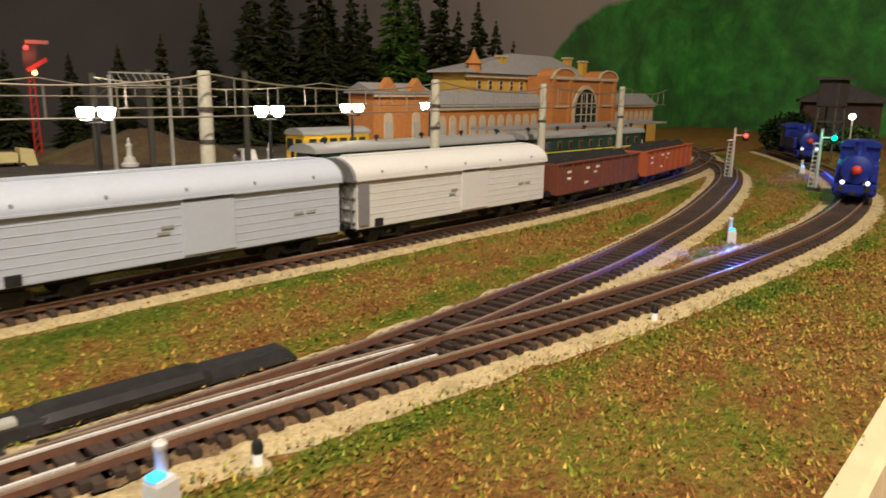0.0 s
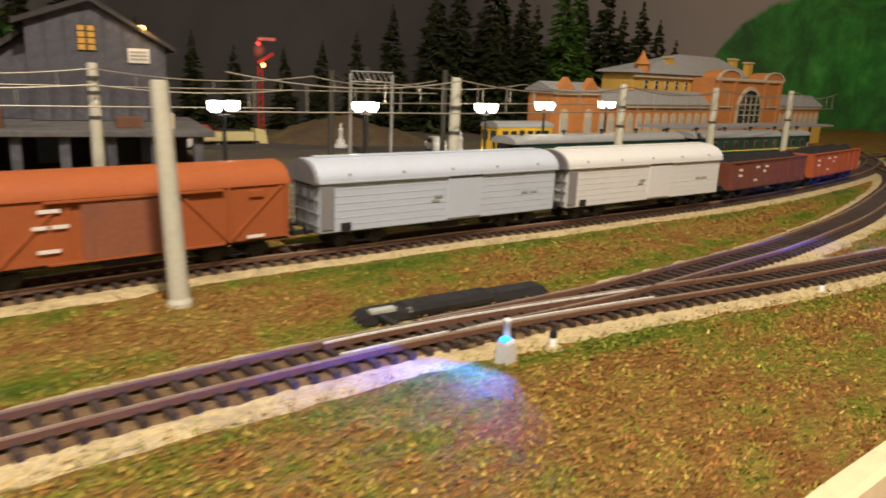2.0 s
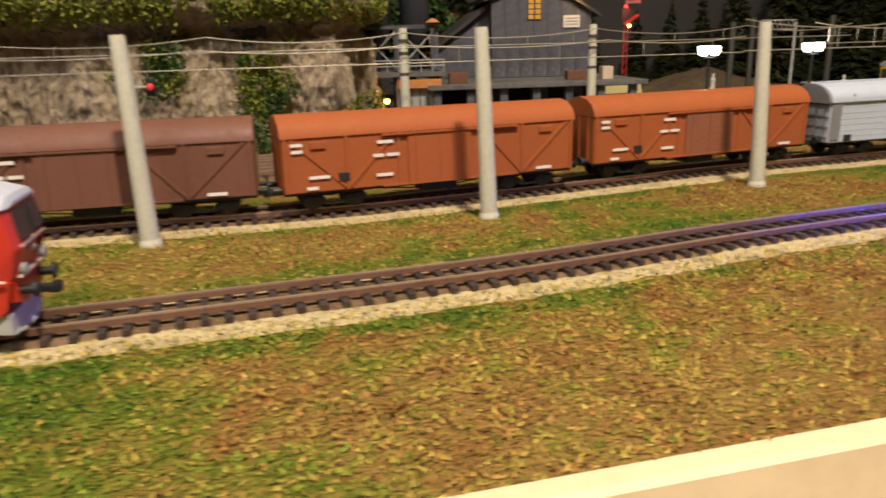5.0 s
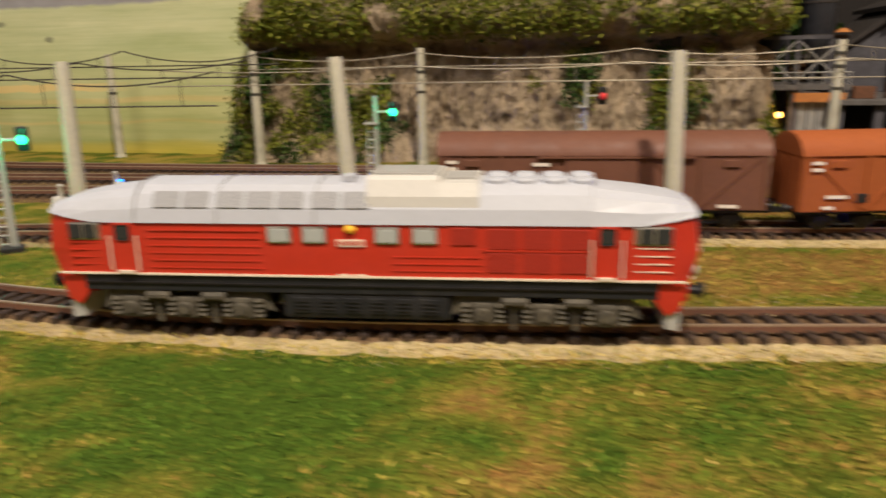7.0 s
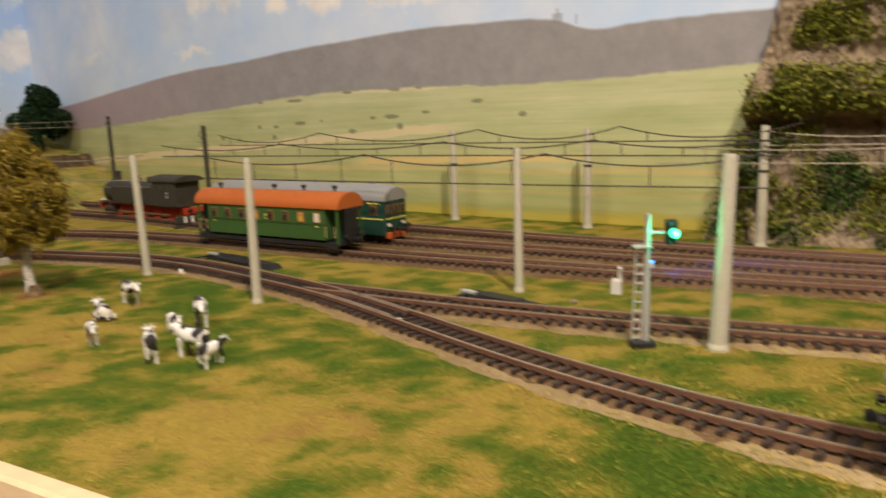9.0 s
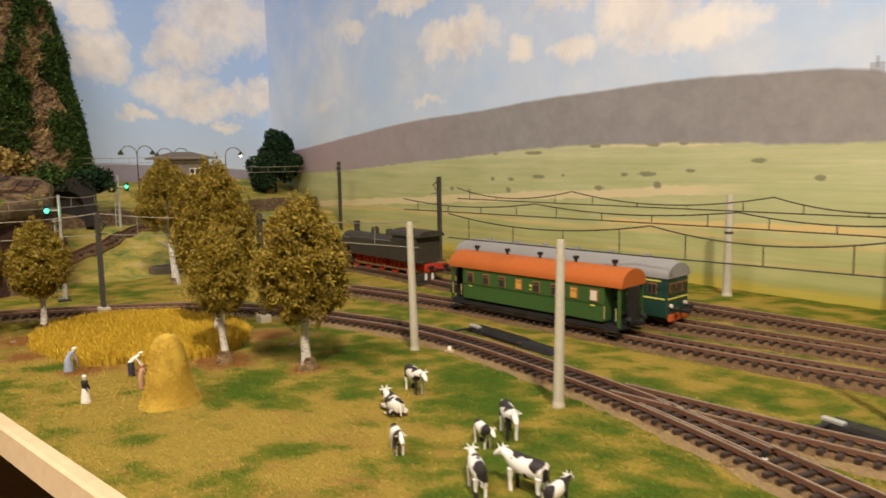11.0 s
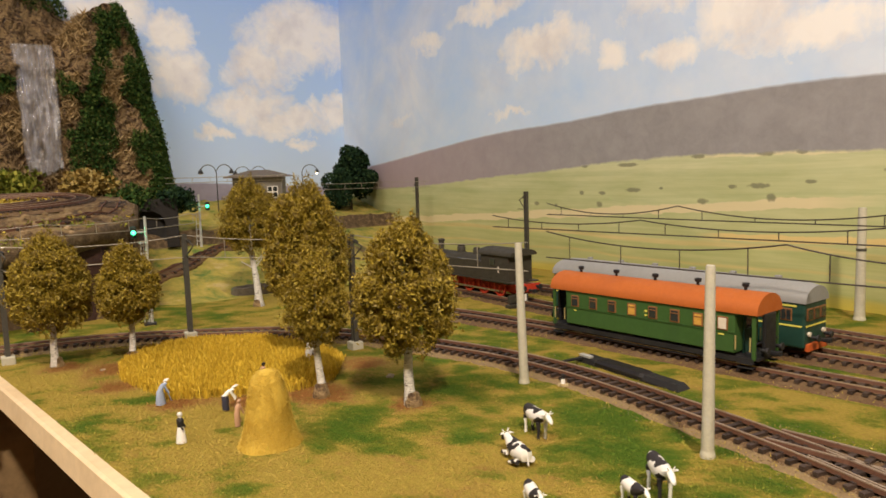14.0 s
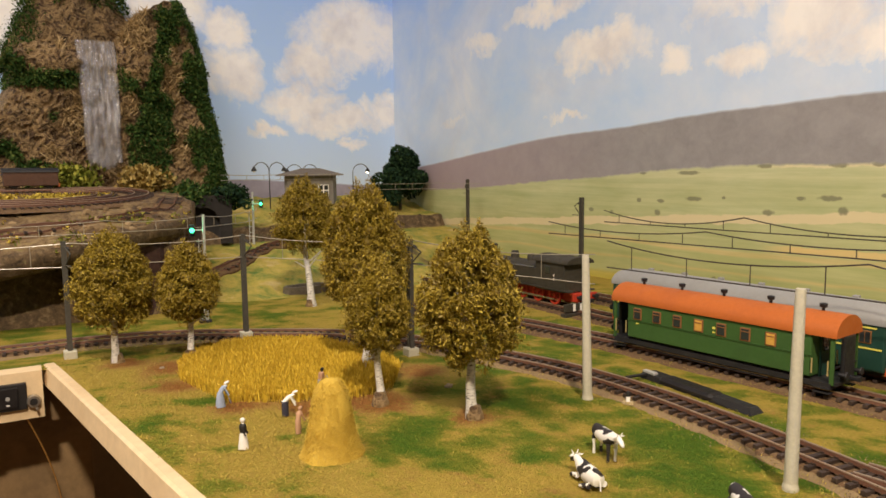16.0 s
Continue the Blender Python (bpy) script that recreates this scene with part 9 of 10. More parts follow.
def steam_loco(key, x, flip, paint, wheels, length, label, lamps=False):
    px, py, a = on_line(key, x)
    top = thing("steam_locomotive", pose(px, py, -0.0006 if key == "fourth" else 0, 0, 0, a + (180 if flip else 0)) @ Matrix.Scale(1.10 if key == "fourth" else 1.0, 4), label, "locomotive", "steam locomotives")
    L = length / 2
    bm = bmesh.new()
    tube_bm(bm, (-L * 0.92, 0, 0.033), (L * 0.32, 0, 0.033), 0.0125, 0.0125, 24)
    part("boiler", bm, paint, top, "", True)
    part("smokebox_door", lathe([(0.0124, 0), (0.0118, 0.0016), (0.0070, 0.0034), (0.001, 0.004)], 24), paint, top, "", True, pose(-L * 0.92, 0, 0.033, 0, -90, 0))
    part("door_boss", ball((-L * 0.92 - 0.0042, 0, 0.033), 0.0042, 1, 2), WHEEL_RED, top, "red boss on the smokebox door")
    for u, h, r in ((-0.74, 0.0135, 0.0036), (-0.30, 0.0085, 0.0052), (0.02, 0.0075, 0.0046)):
        part("chimney" if u < -0.5 else "dome", lathe([(r * 1.2, 0), (r * 0.9, 0.0015), (r * 0.9, h * 0.75), (r * (1.15 if u < -0.5 else 0.7), h * 0.92), (r * 0.8, h)], 16), paint, top, "", True, pose(L * u, 0, 0.0440))
    part("cab", box(L * 0.58, 0, 0.0350, L * 0.50, 0.0320, 0.0300, 0.0008), paint, top)
    arc = [(0.0176 * math.cos(q), 0.0490 + 0.0058 * math.sin(q)) for q in np.linspace(math.pi, 0, 11)]
    part("cab_roof", extrude_yz([(-0.0176, 0.0482), *arc, (0.0176, 0.0482)], L * 0.28, L * 0.90), paint, top, "", True)
    for s in (-1, 1):
        part("cab_window", box(L * 0.55, s * 0.0163, 0.0410, 0.0070, 0.0008, 0.0072, 0.0004), PANE, top)
        if key == "fourth":
            part("tank", box(-L * 0.16, s * 0.0128, 0.0316, L * 1.00, 0.0064, 0.0185, 0.0012), paint, top, "tall side tank")
            part("handrail", tube((-L * 0.85, s * 0.0128, 0.0385), (L * 0.30, s * 0.0166, 0.0415), 0.0004, None, 6), STEEL, top)
        else:
            part("tank", box(-L * 0.18, s * 0.0132, 0.0290, L * 0.92, 0.0062, 0.0150, 0.0010), paint, top)
        part("running_plate", box(-L * 0.02, s * 0.0130, 0.0222 if key == "fourth" else 0.0195, L * 1.9, 0.0080, 0.0012), paint, top)
        bm = bmesh.new()
        for z in (0.036, 0.032):
            box_bm(bm, L * 0.66, s * 0.0164, z, 0.0014, 0.0004, 0.0022)
        part("plate", bm, WRITING, top, "tiny pale plates, unreadable")
        for k in range(5):
            spoked_wheel(top, -L * 0.62 + k * L * 0.30, s, 0.0092 if key == "fourth" else 0.0078, wheels)
        part("coupling_rod", box(-L * 0.02, s * 0.0106, RAIL_TOP + 0.0056, L * 1.22, 0.0008, 0.0014), STEEL, top)
        part("cylinder", tube((-L * 0.86, s * 0.0125, 0.0140), (-L * 0.66, s * 0.0125, 0.0140), 0.0044, None, 16), paint, top)
        part("lamp", tube((-L * 0.99, s * 0.0095, 0.0225), (-L * 1.03, s * 0.0095, 0.0225), 0.0019, None, 12), LENS_SOFT if lamps else WHITE, top)
    part("frame", box(0, 0, 0.0150, L * 1.9, 0.0120, 0.0080), wheels, top)
    for way in (-1, 1):
        part("buffer_beam", box(way * L * 0.97, 0, 0.0170, 0.0020, 0.0300, 0.0070), wheels, top)
        buffers(top, way * L * 0.98, way)
    return top


steam_loco("fourth", -1.628, False, STEAM_BLACK, WHEEL_RED, 0.170, "sooty black tank steam locomotive with red spoked wheels")


def derail_block(x, y, turn):
    """A low black block with two white stripes across the siding."""
    top = thing("derail_block", pose(x, y, 0.0, 0, 0, turn), "low black stop block with two white stripes", "stop block")
    part("foot", box(0, 0, 0.0010, 0.0300, 0.0080, 0.0040, 0.0006), STEAM_BLACK, top)
    part("board", box(0, 0, 0.0085, 0.0270, 0.0034, 0.0085, 0.0008), STEAM_BLACK, top)
    for e in (-0.0010, 0.0085):
        part("stripe", box(e, -0.0019, 0.0088, 0.0034, 0.0004, 0.0075), WHITE, top, "white stripe")
        part("stripe", box(e, 0.0019, 0.0088, 0.0034, 0.0004, 0.0075), WHITE, top, "white stripe")


derail_block(-1.536, 0.331, 90.0)
steam_loco("front", 0.520, False, BLUE_PAINT, BLUE_PAINT, 0.112, "bright blue small steam locomotive with lit headlamps on the bend", True)
steam_loco("front", 0.870, False, BLUE_PAINT, BLUE_PAINT, 0.112, "bright blue small steam locomotive farther along the bend", True)


# ---- station bay ----
BRICK_ORANGE = surface("orange_brick", (0.52, 0.205, 0.055), 0.8, 0, 260, 0.2, 0.3, (0.34, 0.13, 0.05), 30, 0.4)
PLASTER = surface("ochre_plaster", (0.66, 0.40, 0.075), 0.8, 0, 200, 0.1, 0.2, (0.46, 0.27, 0.07), 25, 0.4)
SLATE = surface("grey_slate", (0.30, 0.29, 0.28), 0.7, 0, 260, 0.2, 0.3, (0.22, 0.21, 0.2), 30, 0.4)
STONE_TRIM = surface("pale_stone_trim", (0.55, 0.44, 0.30), 0.8, 0, 260, 0.15, 0.2)
PLATFORM = surface("grey_platform", (0.30, 0.28, 0.25), 0.9, 0, 200, 0.2, 0.3, (0.22, 0.2, 0.17), 20, 0.4)


def arch_outline(w, h, cx=0.0, z0=0.0, n=10):
    return [(cx - w / 2, z0), (cx - w / 2, z0 + h - w / 2)] + [(cx - w / 2 * math.cos(q), z0 + h - w / 2 + w / 2 * math.sin(q)) for q in np.linspace(0, math.pi, n)[1:-1]] + [(cx + w / 2, z0 + h - w / 2), (cx + w / 2, z0)]


def gable_wing(top, x0, x1, y0, y1, eave, ridge, mat, windows):
    part("wall", box((x0 + x1) / 2, (y0 + y1) / 2, eave / 2 - 0.002, x1 - x0, y1 - y0, eave + 0.004), mat, top)
    o = 0.004
    ym = (y0 + y1) / 2
    part("roof", extrude_yz([(y0 - o, eave - 0.001), (ym, ridge), (y1 + o, eave - 0.001), (y1 + o, eave - 0.003), (y0 - o, eave - 0.003)], x0 - o, x1 + o), SLATE, top)
    part("cornice", box((x0 + x1) / 2, y0 - 0.0015, eave - 0.005, x1 - x0 + 0.003, 0.003, 0.003), STONE_TRIM, top)
    for k in range(windows):
        cx = x0 + (x1 - x0) * (k + 0.5) / windows
        w = part("window", loft([[(x, y0 - 0.0010, z) for x, z in arch_outline(0.015, 0.034, cx, eave * 0.36)], [(x, y0 + 0.001, z) for x, z in arch_outline(0.015, 0.034, cx, eave * 0.36)]]), STONE_TRIM, top)
        for e in (-0.0032, 0.0032):
            part("pane", box(cx + e, y0 - 0.0014, eave * 0.36 + 0.013, 0.0042, 0.0006, 0.018), PANE_PALE, w)


def station():
    top = thing("station_building", pose(0.270, 0.797, 0, 0, 0, 14.0), "ochre and orange-brick railway station with hipped slate roof", "station")
    # an end pavilion, low wings, and a tall hall with a brick centre
    gable_wing(top, 0.0, 0.10, -0.006, 0.036, 0.092, 0.102, BRICK_ORANGE, 2)
    gable_wing(top, 0.10, 0.390, 0.0, 0.042, 0.075, 0.094, BRICK_ORANGE, 13)
    gable_wing(top, 0.602, 0.80, 0.0, 0.042, 0.075, 0.094, BRICK_ORANGE, 9)
    part("base_course", box(0.40, -0.004, 0.018, 0.81, 0.004, 0.034), PLASTER, top)
    h = 0.120
    part("hall_wall", box(0.41, 0.068, h / 2 - 0.002, 0.36, 0.060, h + 0.004), PLASTER, top)
    part("hall_roof", loft([[(0.222, 0.030, h), (0.598, 0.030, h), (0.598, 0.106, h), (0.222, 0.106, h)], [(0.224, 0.032, h + 0.003), (0.596, 0.032, h + 0.003), (0.596, 0.104, h + 0.003), (0.224, 0.104, h + 0.003)], [(0.385, 0.064, h + 0.034), (0.505, 0.064, h + 0.034), (0.505, 0.072, h + 0.034), (0.385, 0.072, h + 0.034)]]), SLATE, top, "grey hipped slate roof")
    part("cornice", box(0.41, 0.036, h - 0.004, 0.366, 0.005, 0.005), STONE_TRIM, top)
    for k in range(5):
        framed_window(top, 0.262 + k * 0.028, 0.103, 0.008, 0.014, 0.0373, (1, 2), STONE_TRIM, PANE)
    # brick centre with a large arched window
    part("centre_wall", box(0.496, 0.012, 0.057, 0.214, 0.046, 0.122), BRICK_ORANGE, top)
    part("centre_cornice", box(0.496, -0.012, 0.116, 0.222, 0.005, 0.005, 0.001), STONE_TRIM, top)
    part("centre_band", box(0.496, -0.0115, 0.072, 0.216, 0.004, 0.0025), STONE_TRIM, top)
    for e in (-0.074, 0.076):
        part("pediment", loft([[(x, -0.014, z) for x, z in arch_outline(0.060, 0.016, 0.496 + e, 0.116)] if False else [(0.496 + e + 0.033 * math.cos(q), -0.014, 0.117 + 0.014 * math.sin(q)) for q in np.linspace(math.pi, 0, 12)], [(0.496 + e + 0.033 * math.cos(q), 0.018, 0.117 + 0.014 * math.sin(q)) for q in np.linspace(math.pi, 0, 12)]]), BRICK_ORANGE, top, "rounded brick gable")
        part("pediment_rim", loft([[(0.496 + e + r * math.cos(q), -0.0155, 0.117 + r * 0.43 * math.sin(q)) for r, qs in ((0.036, np.linspace(math.pi, 0, 12)), (0.031, np.linspace(0, math.pi, 12))) for q in qs], [(0.496 + e + r * math.cos(q), -0.012, 0.117 + r * 0.43 * math.sin(q)) for r, qs in ((0.036, np.linspace(math.pi, 0, 12)), (0.031, np.linspace(0, math.pi, 12))) for q in qs]]), STONE_TRIM, top)
    for e in (-0.104, -0.052, 0.052, 0.104):
        part("corner_pier", box(0.496 + e, -0.012, 0.057, 0.009, 0.004, 0.118), BRICK_ORANGE, top)
    part("arch_trim", loft([[(x, -0.0135, z) for x, z in arch_outline(0.082, 0.064, 0.496, 0.042)], [(x, -0.0105, z) for x, z in arch_outline(0.082, 0.064, 0.496, 0.042)]]), STONE_TRIM, top)
    w = part("arched_window", loft([[(x, -0.0146, z) for x, z in arch_outline(0.070, 0.056, 0.496, 0.044)], [(x, -0.0120, z) for x, z in arch_outline(0.070, 0.056, 0.496, 0.044)]]), PANE, top, "large dark arched window")
    for e in (-0.0175, 0.0, 0.0175):
        part("mullion", box(0.496 + e, -0.0150, 0.068, 0.0016, 0.0012, 0.048), STONE_TRIM, w)
    for z in (0.058, 0.076):
        part("transom", box(0.496, -0.0150, z, 0.068, 0.0012, 0.0016), STONE_TRIM, w)
    for x, y, z, s in ((0.335, 0.050, 0.128, 1.0), (0.545, 0.055, 0.134, 1.0), (0.566, 0.036, 0.130, 0.9), (0.37, 0.09, 0.128, 0.7)):
        c = part("chimney", box(x, y, z + 0.005, 0.015, 0.010, 0.028 * s), YELLOW_BRICK, top, "yellow brick chimney")
        part("chimney_cap", box(x, y, z + 0.005 + 0.014 * s, 0.019, 0.013, 0.003), STONE_TRIM, c)
    part("turret", lathe([(0.011, 0.0), (0.011, 0.012), (0.014, 0.013), (0.009, 0.018), (0.004, 0.026), (0.001, 0.034)], 8), BRICK_ORANGE, top, "small pointed brick turret", False, pose(0.252, 0.040, h))
    for x in (0.026, 0.076):
        part("gable", loft([[(x - 0.020, -0.008, 0.088), (x + 0.020, -0.008, 0.088), (x, -0.008, 0.108)], [(x - 0.020, 0.002, 0.088), (x + 0.020, 0.002, 0.088), (x, 0.002, 0.108)]]), BRICK_ORANGE, top)


YELLOW_BRICK = surface("yellow_brick", (0.60, 0.36, 0.05), 0.8, 0, 260, 0.15, 0.2)
station()


def platform():
    top = thing("platform", pose(0.06, 0.635, 0, 0, 0, 12), "grey station platform with a flat awning edge", "platform", "", "structure")
    part("slab", box(0.34, 0.05, 0.006, 0.86, 0.075, 0.014, 0.001), PLATFORM, top)
    part("awning", box(0.62, 0.055, 0.046, 0.46, 0.060, 0.003), SLATE, top, "flat grey platform awning")
    for k in range(7):
        part("awning_post", box(0.41 + k * 0.07, 0.055, 0.028, 0.003, 0.003, 0.034), DARKPOLE, top)


platform()
LINES["platform"] = [(-0.1, 0.545), (0.08, 0.588), (0.25, 0.626), (0.42, 0.660), (0.70, 0.715), (0.95, 0.775)]
track("track_platform", "platform", "track along the station platform", 0.020)
coach("platform", 0.215, 0.135, COACH_DARK, ROOF_GREY, "dark green coach with pale grey roof at the platform", "passenger_coach", 11, False, False, False, 0.0500)
coach("platform", 0.500, 0.135, COACH_DARK, ROOF_GREY, "dark green coach with a yellow line at the platform", "passenger_coach", 11, False, True, False, 0.0500)


def rail_car():
    top = thing("railcar", pose(0.160, 0.690, 0.0, 0, 0, 10), "small yellow railcar with dark windows and grey roof", "railcar")
    part("body", box(0, 0, 0.034, 0.080, 0.030, 0.038, 0.002), surface("yellow_railcar_paint", (0.72, 0.44, 0.03), 0.5, 0, 300, 0.08, 0.05), top)
    arc = [(0.0155 * math.cos(q), 0.0515 + 0.006 * math.sin(q)) for q in np.linspace(math.pi, 0, 9)]
    part("roof", extrude_yz([(-0.0155, 0.051), *arc, (0.0155, 0.051)], -0.041, 0.041), ROOF_GREY, top, "", True)
    for k in range(6):
        part("window", box(-0.030 + k * 0.012, -0.0152, 0.042, 0.008, 0.0010, 0.011, 0.0004), PANE, top)
    for e in (-0.007, 0.007):
        part("front_window", box(-0.0402, e, 0.042, 0.0010, 0.010, 0.011, 0.0004), PANE, top)
        part("headlight", ball((-0.0405, e * 1.3, 0.024), 0.0022, 1, 2), LENS_WHITE, top)
    part("skirt", box(0, 0, 0.012, 0.078, 0.026, 0.008), FRAME_BLACK, top)
    for d in (-0.025, 0.025):
        wheelset(top, d)


rail_car()


def double_lamp(x, y, turn):
    top = thing("station_lamp", pose(x, y, 0, 0, 0, turn), "black station lamp post with two bright white shades", "street lamp", "station lamps")
    part("post", lathe([(0.0034, -0.002), (0.0034, 0.006), (0.0018, 0.008), (0.0013, 0.05), (0.0010, 0.072)], 10), BLACK, top, "", True)
    part("crossbar", tube((-0.0062, 0, 0.0715), (0.0062, 0, 0.0715), 0.0007, None, 8), BLACK, top)
    for s in (-1, 1):
        part("shade", lathe([(0.0026, 0.0), (0.0044, 0.0026), (0.0049, 0.0066), (0.0040, 0.0074)], 16), LENS_WHITE, top, "glowing white glass shade", True, pose(s * 0.0062, 0, 0.0735))
        part("neck", tube((s * 0.0062, 0, 0.0705), (s * 0.0062, 0, 0.0740), 0.0010, 0.0022, 10), BLACK, top)
    glow(x, y - 0.004, 0.086, 0.035, (1.0, 0.92, 0.75), 0.006)


for x, y, a in ((-0.19, 0.49, 20), (-0.081, 0.518, 15), (0.036, 0.540, 5), (0.144, 0.614, 0), (0.281, 0.690, -10)):
    double_lamp(x, y, a)


RED_PALE = surface("faded_signal_red", (0.50, 0.16, 0.13), 0.6, 0, 300, 0.1, 0.05)


def semaphore():
    top = thing("semaphore_signal", pose(-0.037, 1.12, 0), "red lattice semaphore mast with two arms and lamps", "signal")
    red = surface("signal_red", (0.45, 0.03, 0.02), 0.5, 0, 300, 0.1, 0.05)
    bm = bmesh.new()
    for s in (-1, 1):
        tube_bm(bm, (s * 0.004, 0, -0.002), (s * 0.0025, 0, 0.145), 0.0010, None, 6)
    for k in range(14):
        z = k * 0.0104
        tube_bm(bm, (-0.004, 0, z), (0.0036, 0, z + 0.0104), 0.0006, None, 5)
    part("mast", bm, red, top)
    part("arm", box(0.010, -0.002, 0.146, 0.026, 0.0014, 0.0045), RED_PALE, top, "faded red and white arm", False)
    part("arm", box(0, 0, 0, 0.028, 0.0014, 0.0050), red, top, "", False, pose(0.008, -0.002, 0.118, 0, -32, 0))
    part("lamp", ball((-0.003, -0.004, 0.139), 0.0028, 1, 2), LENS_RED, top)
    part("lamp", ball((0.004, -0.004, 0.108), 0.0032, 1, 2), LENS_ORANGE, top)
    part("spectacle", box(0, -0.002, 0.124, 0.018, 0.0012, 0.036), BLACK, top)
    glow(-0.037, 1.105, 0.13, 0.02, (1, 0.15, 0.08), 0.003)


semaphore()
GREY_WALL = surface("grey_mill_plaster", (0.092, 0.088, 0.100), 0.85, 0, 110, 0.4, 0.4, (0.038, 0.034, 0.038), 26, 0.85)
DECK_GREY = surface("worn_deck_grey", (0.125, 0.115, 0.110), 0.9, 0, 160, 0.35, 0.4, (0.05, 0.042, 0.038), 24, 0.7)
DARK_ROOF = surface("dark_roofing", (0.045, 0.038, 0.035), 0.8, 0, 200, 0.3, 0.3)
RUST = surface("rust_brown_iron", (0.14, 0.06, 0.03), 0.8, 0, 200, 0.3, 0.3)


def mill():
    top = thing("mill_building", pose(-0.26, 0.79, 0), "grey gabled mill with dark roof standing on a loading deck", "mill")
    out = [(-0.062, 0.046), (-0.062, 0.141), (-0.006, 0.158), (0.061, 0.122), (0.061, 0.046)]
    part("wall", extrude_xz(out, 0.0, 0.14), GREY_WALL, top)
    roof = [(-0.072, 0.139), (-0.006, 0.164), (0.070, 0.119), (0.070, 0.115), (-0.006, 0.159), (-0.072, 0.134)]
    part("roof", extrude_xz(roof, -0.008, 0.148), DARK_ROOF, top)
    part("annex", extrude_xz([(-0.125, 0.046), (-0.125, 0.080), (-0.062, 0.128), (-0.062, 0.046)], 0.02, 0.13), GREY_WALL, top)
    part("annex_roof", extrude_xz([(-0.132, 0.078), (-0.132, 0.083), (-0.062, 0.135), (-0.062, 0.129)], 0.012, 0.138), DARK_ROOF, top)
    framed_window(top, -0.010, 0.125, 0.017, 0.024, -0.0018, (2, 4), DARK_ROOF, WARM_PANE)
    part("sign", box(0.036, -0.0018, 0.110, 0.020, 0.0016, 0.014), WRITING, top, "small pale sign, writing unreadable")
    for z in (0.1135, 0.110, 0.1065):
        part("sign_bar", box(0.036, -0.0028, z, 0.016, 0.0004, 0.0018), GREY, top)
    part("deck", box(-0.03, -0.02, 0.043, 0.24, 0.20, 0.005, 0.0008), DECK_GREY, top, "grey loading deck")
    plank = mesh_of("plank", box(0, 0, 0, 0.0169, 0.0016, 0.094, 0.0003), GREY_WALL)
    for k in range(7):
        x = -0.0535 + k * 0.0172
        h = float(np.interp(x, (-0.062, -0.006, 0.061), (0.137, 0.153, 0.119))) - 0.047
        shared("plank", plank, top, pose(x, -0.0004, 0.046 + h / 2) @ Matrix.Diagonal((1, 1, h / 0.094, 1)))
    for x, y, w, h in ((-0.115, -0.09, 0.020, 0.012), (-0.085, -0.085, 0.014, 0.016), (0.02, -0.08, 0.022, 0.010), (0.052, -0.09, 0.012, 0.014)):
        part("crate", box(x, y, 0.0455 + h / 2, w, 0.014, h, 0.0008), RUST if w > 0.013 else STONE_TRIM, top, "crate left on the loading deck")
    for k in range(7):
        for y in (-0.11, 0.06):
            part("pillar", box(-0.14 + k * 0.036, y, 0.019, 0.008, 0.008, 0.044), GREY_WALL, top)
    part("back_wall", box(-0.03, 0.02, 0.02, 0.22, 0.01, 0.044), DARK_ROOF, top)
    for x in (-0.05, 0.0, 0.045):
        part("loading_door", box(x, 0.013, 0.020, 0.022, 0.004, 0.034), surface("blue_grey_door", (0.16, 0.19, 0.22), 0.7, 0, 200, 0.2, 0.1), top)
    lampm = part("wall_lamp", ball((0.040, -0.004, 0.1365), 0.0038, 0.8, 2), LENS_ORANGE, top, "glowing orange lamp on the gable")
    glow(-0.217, 0.774, 0.1365, 0.02, (1, 0.6, 0.2), 0.003)


mill()


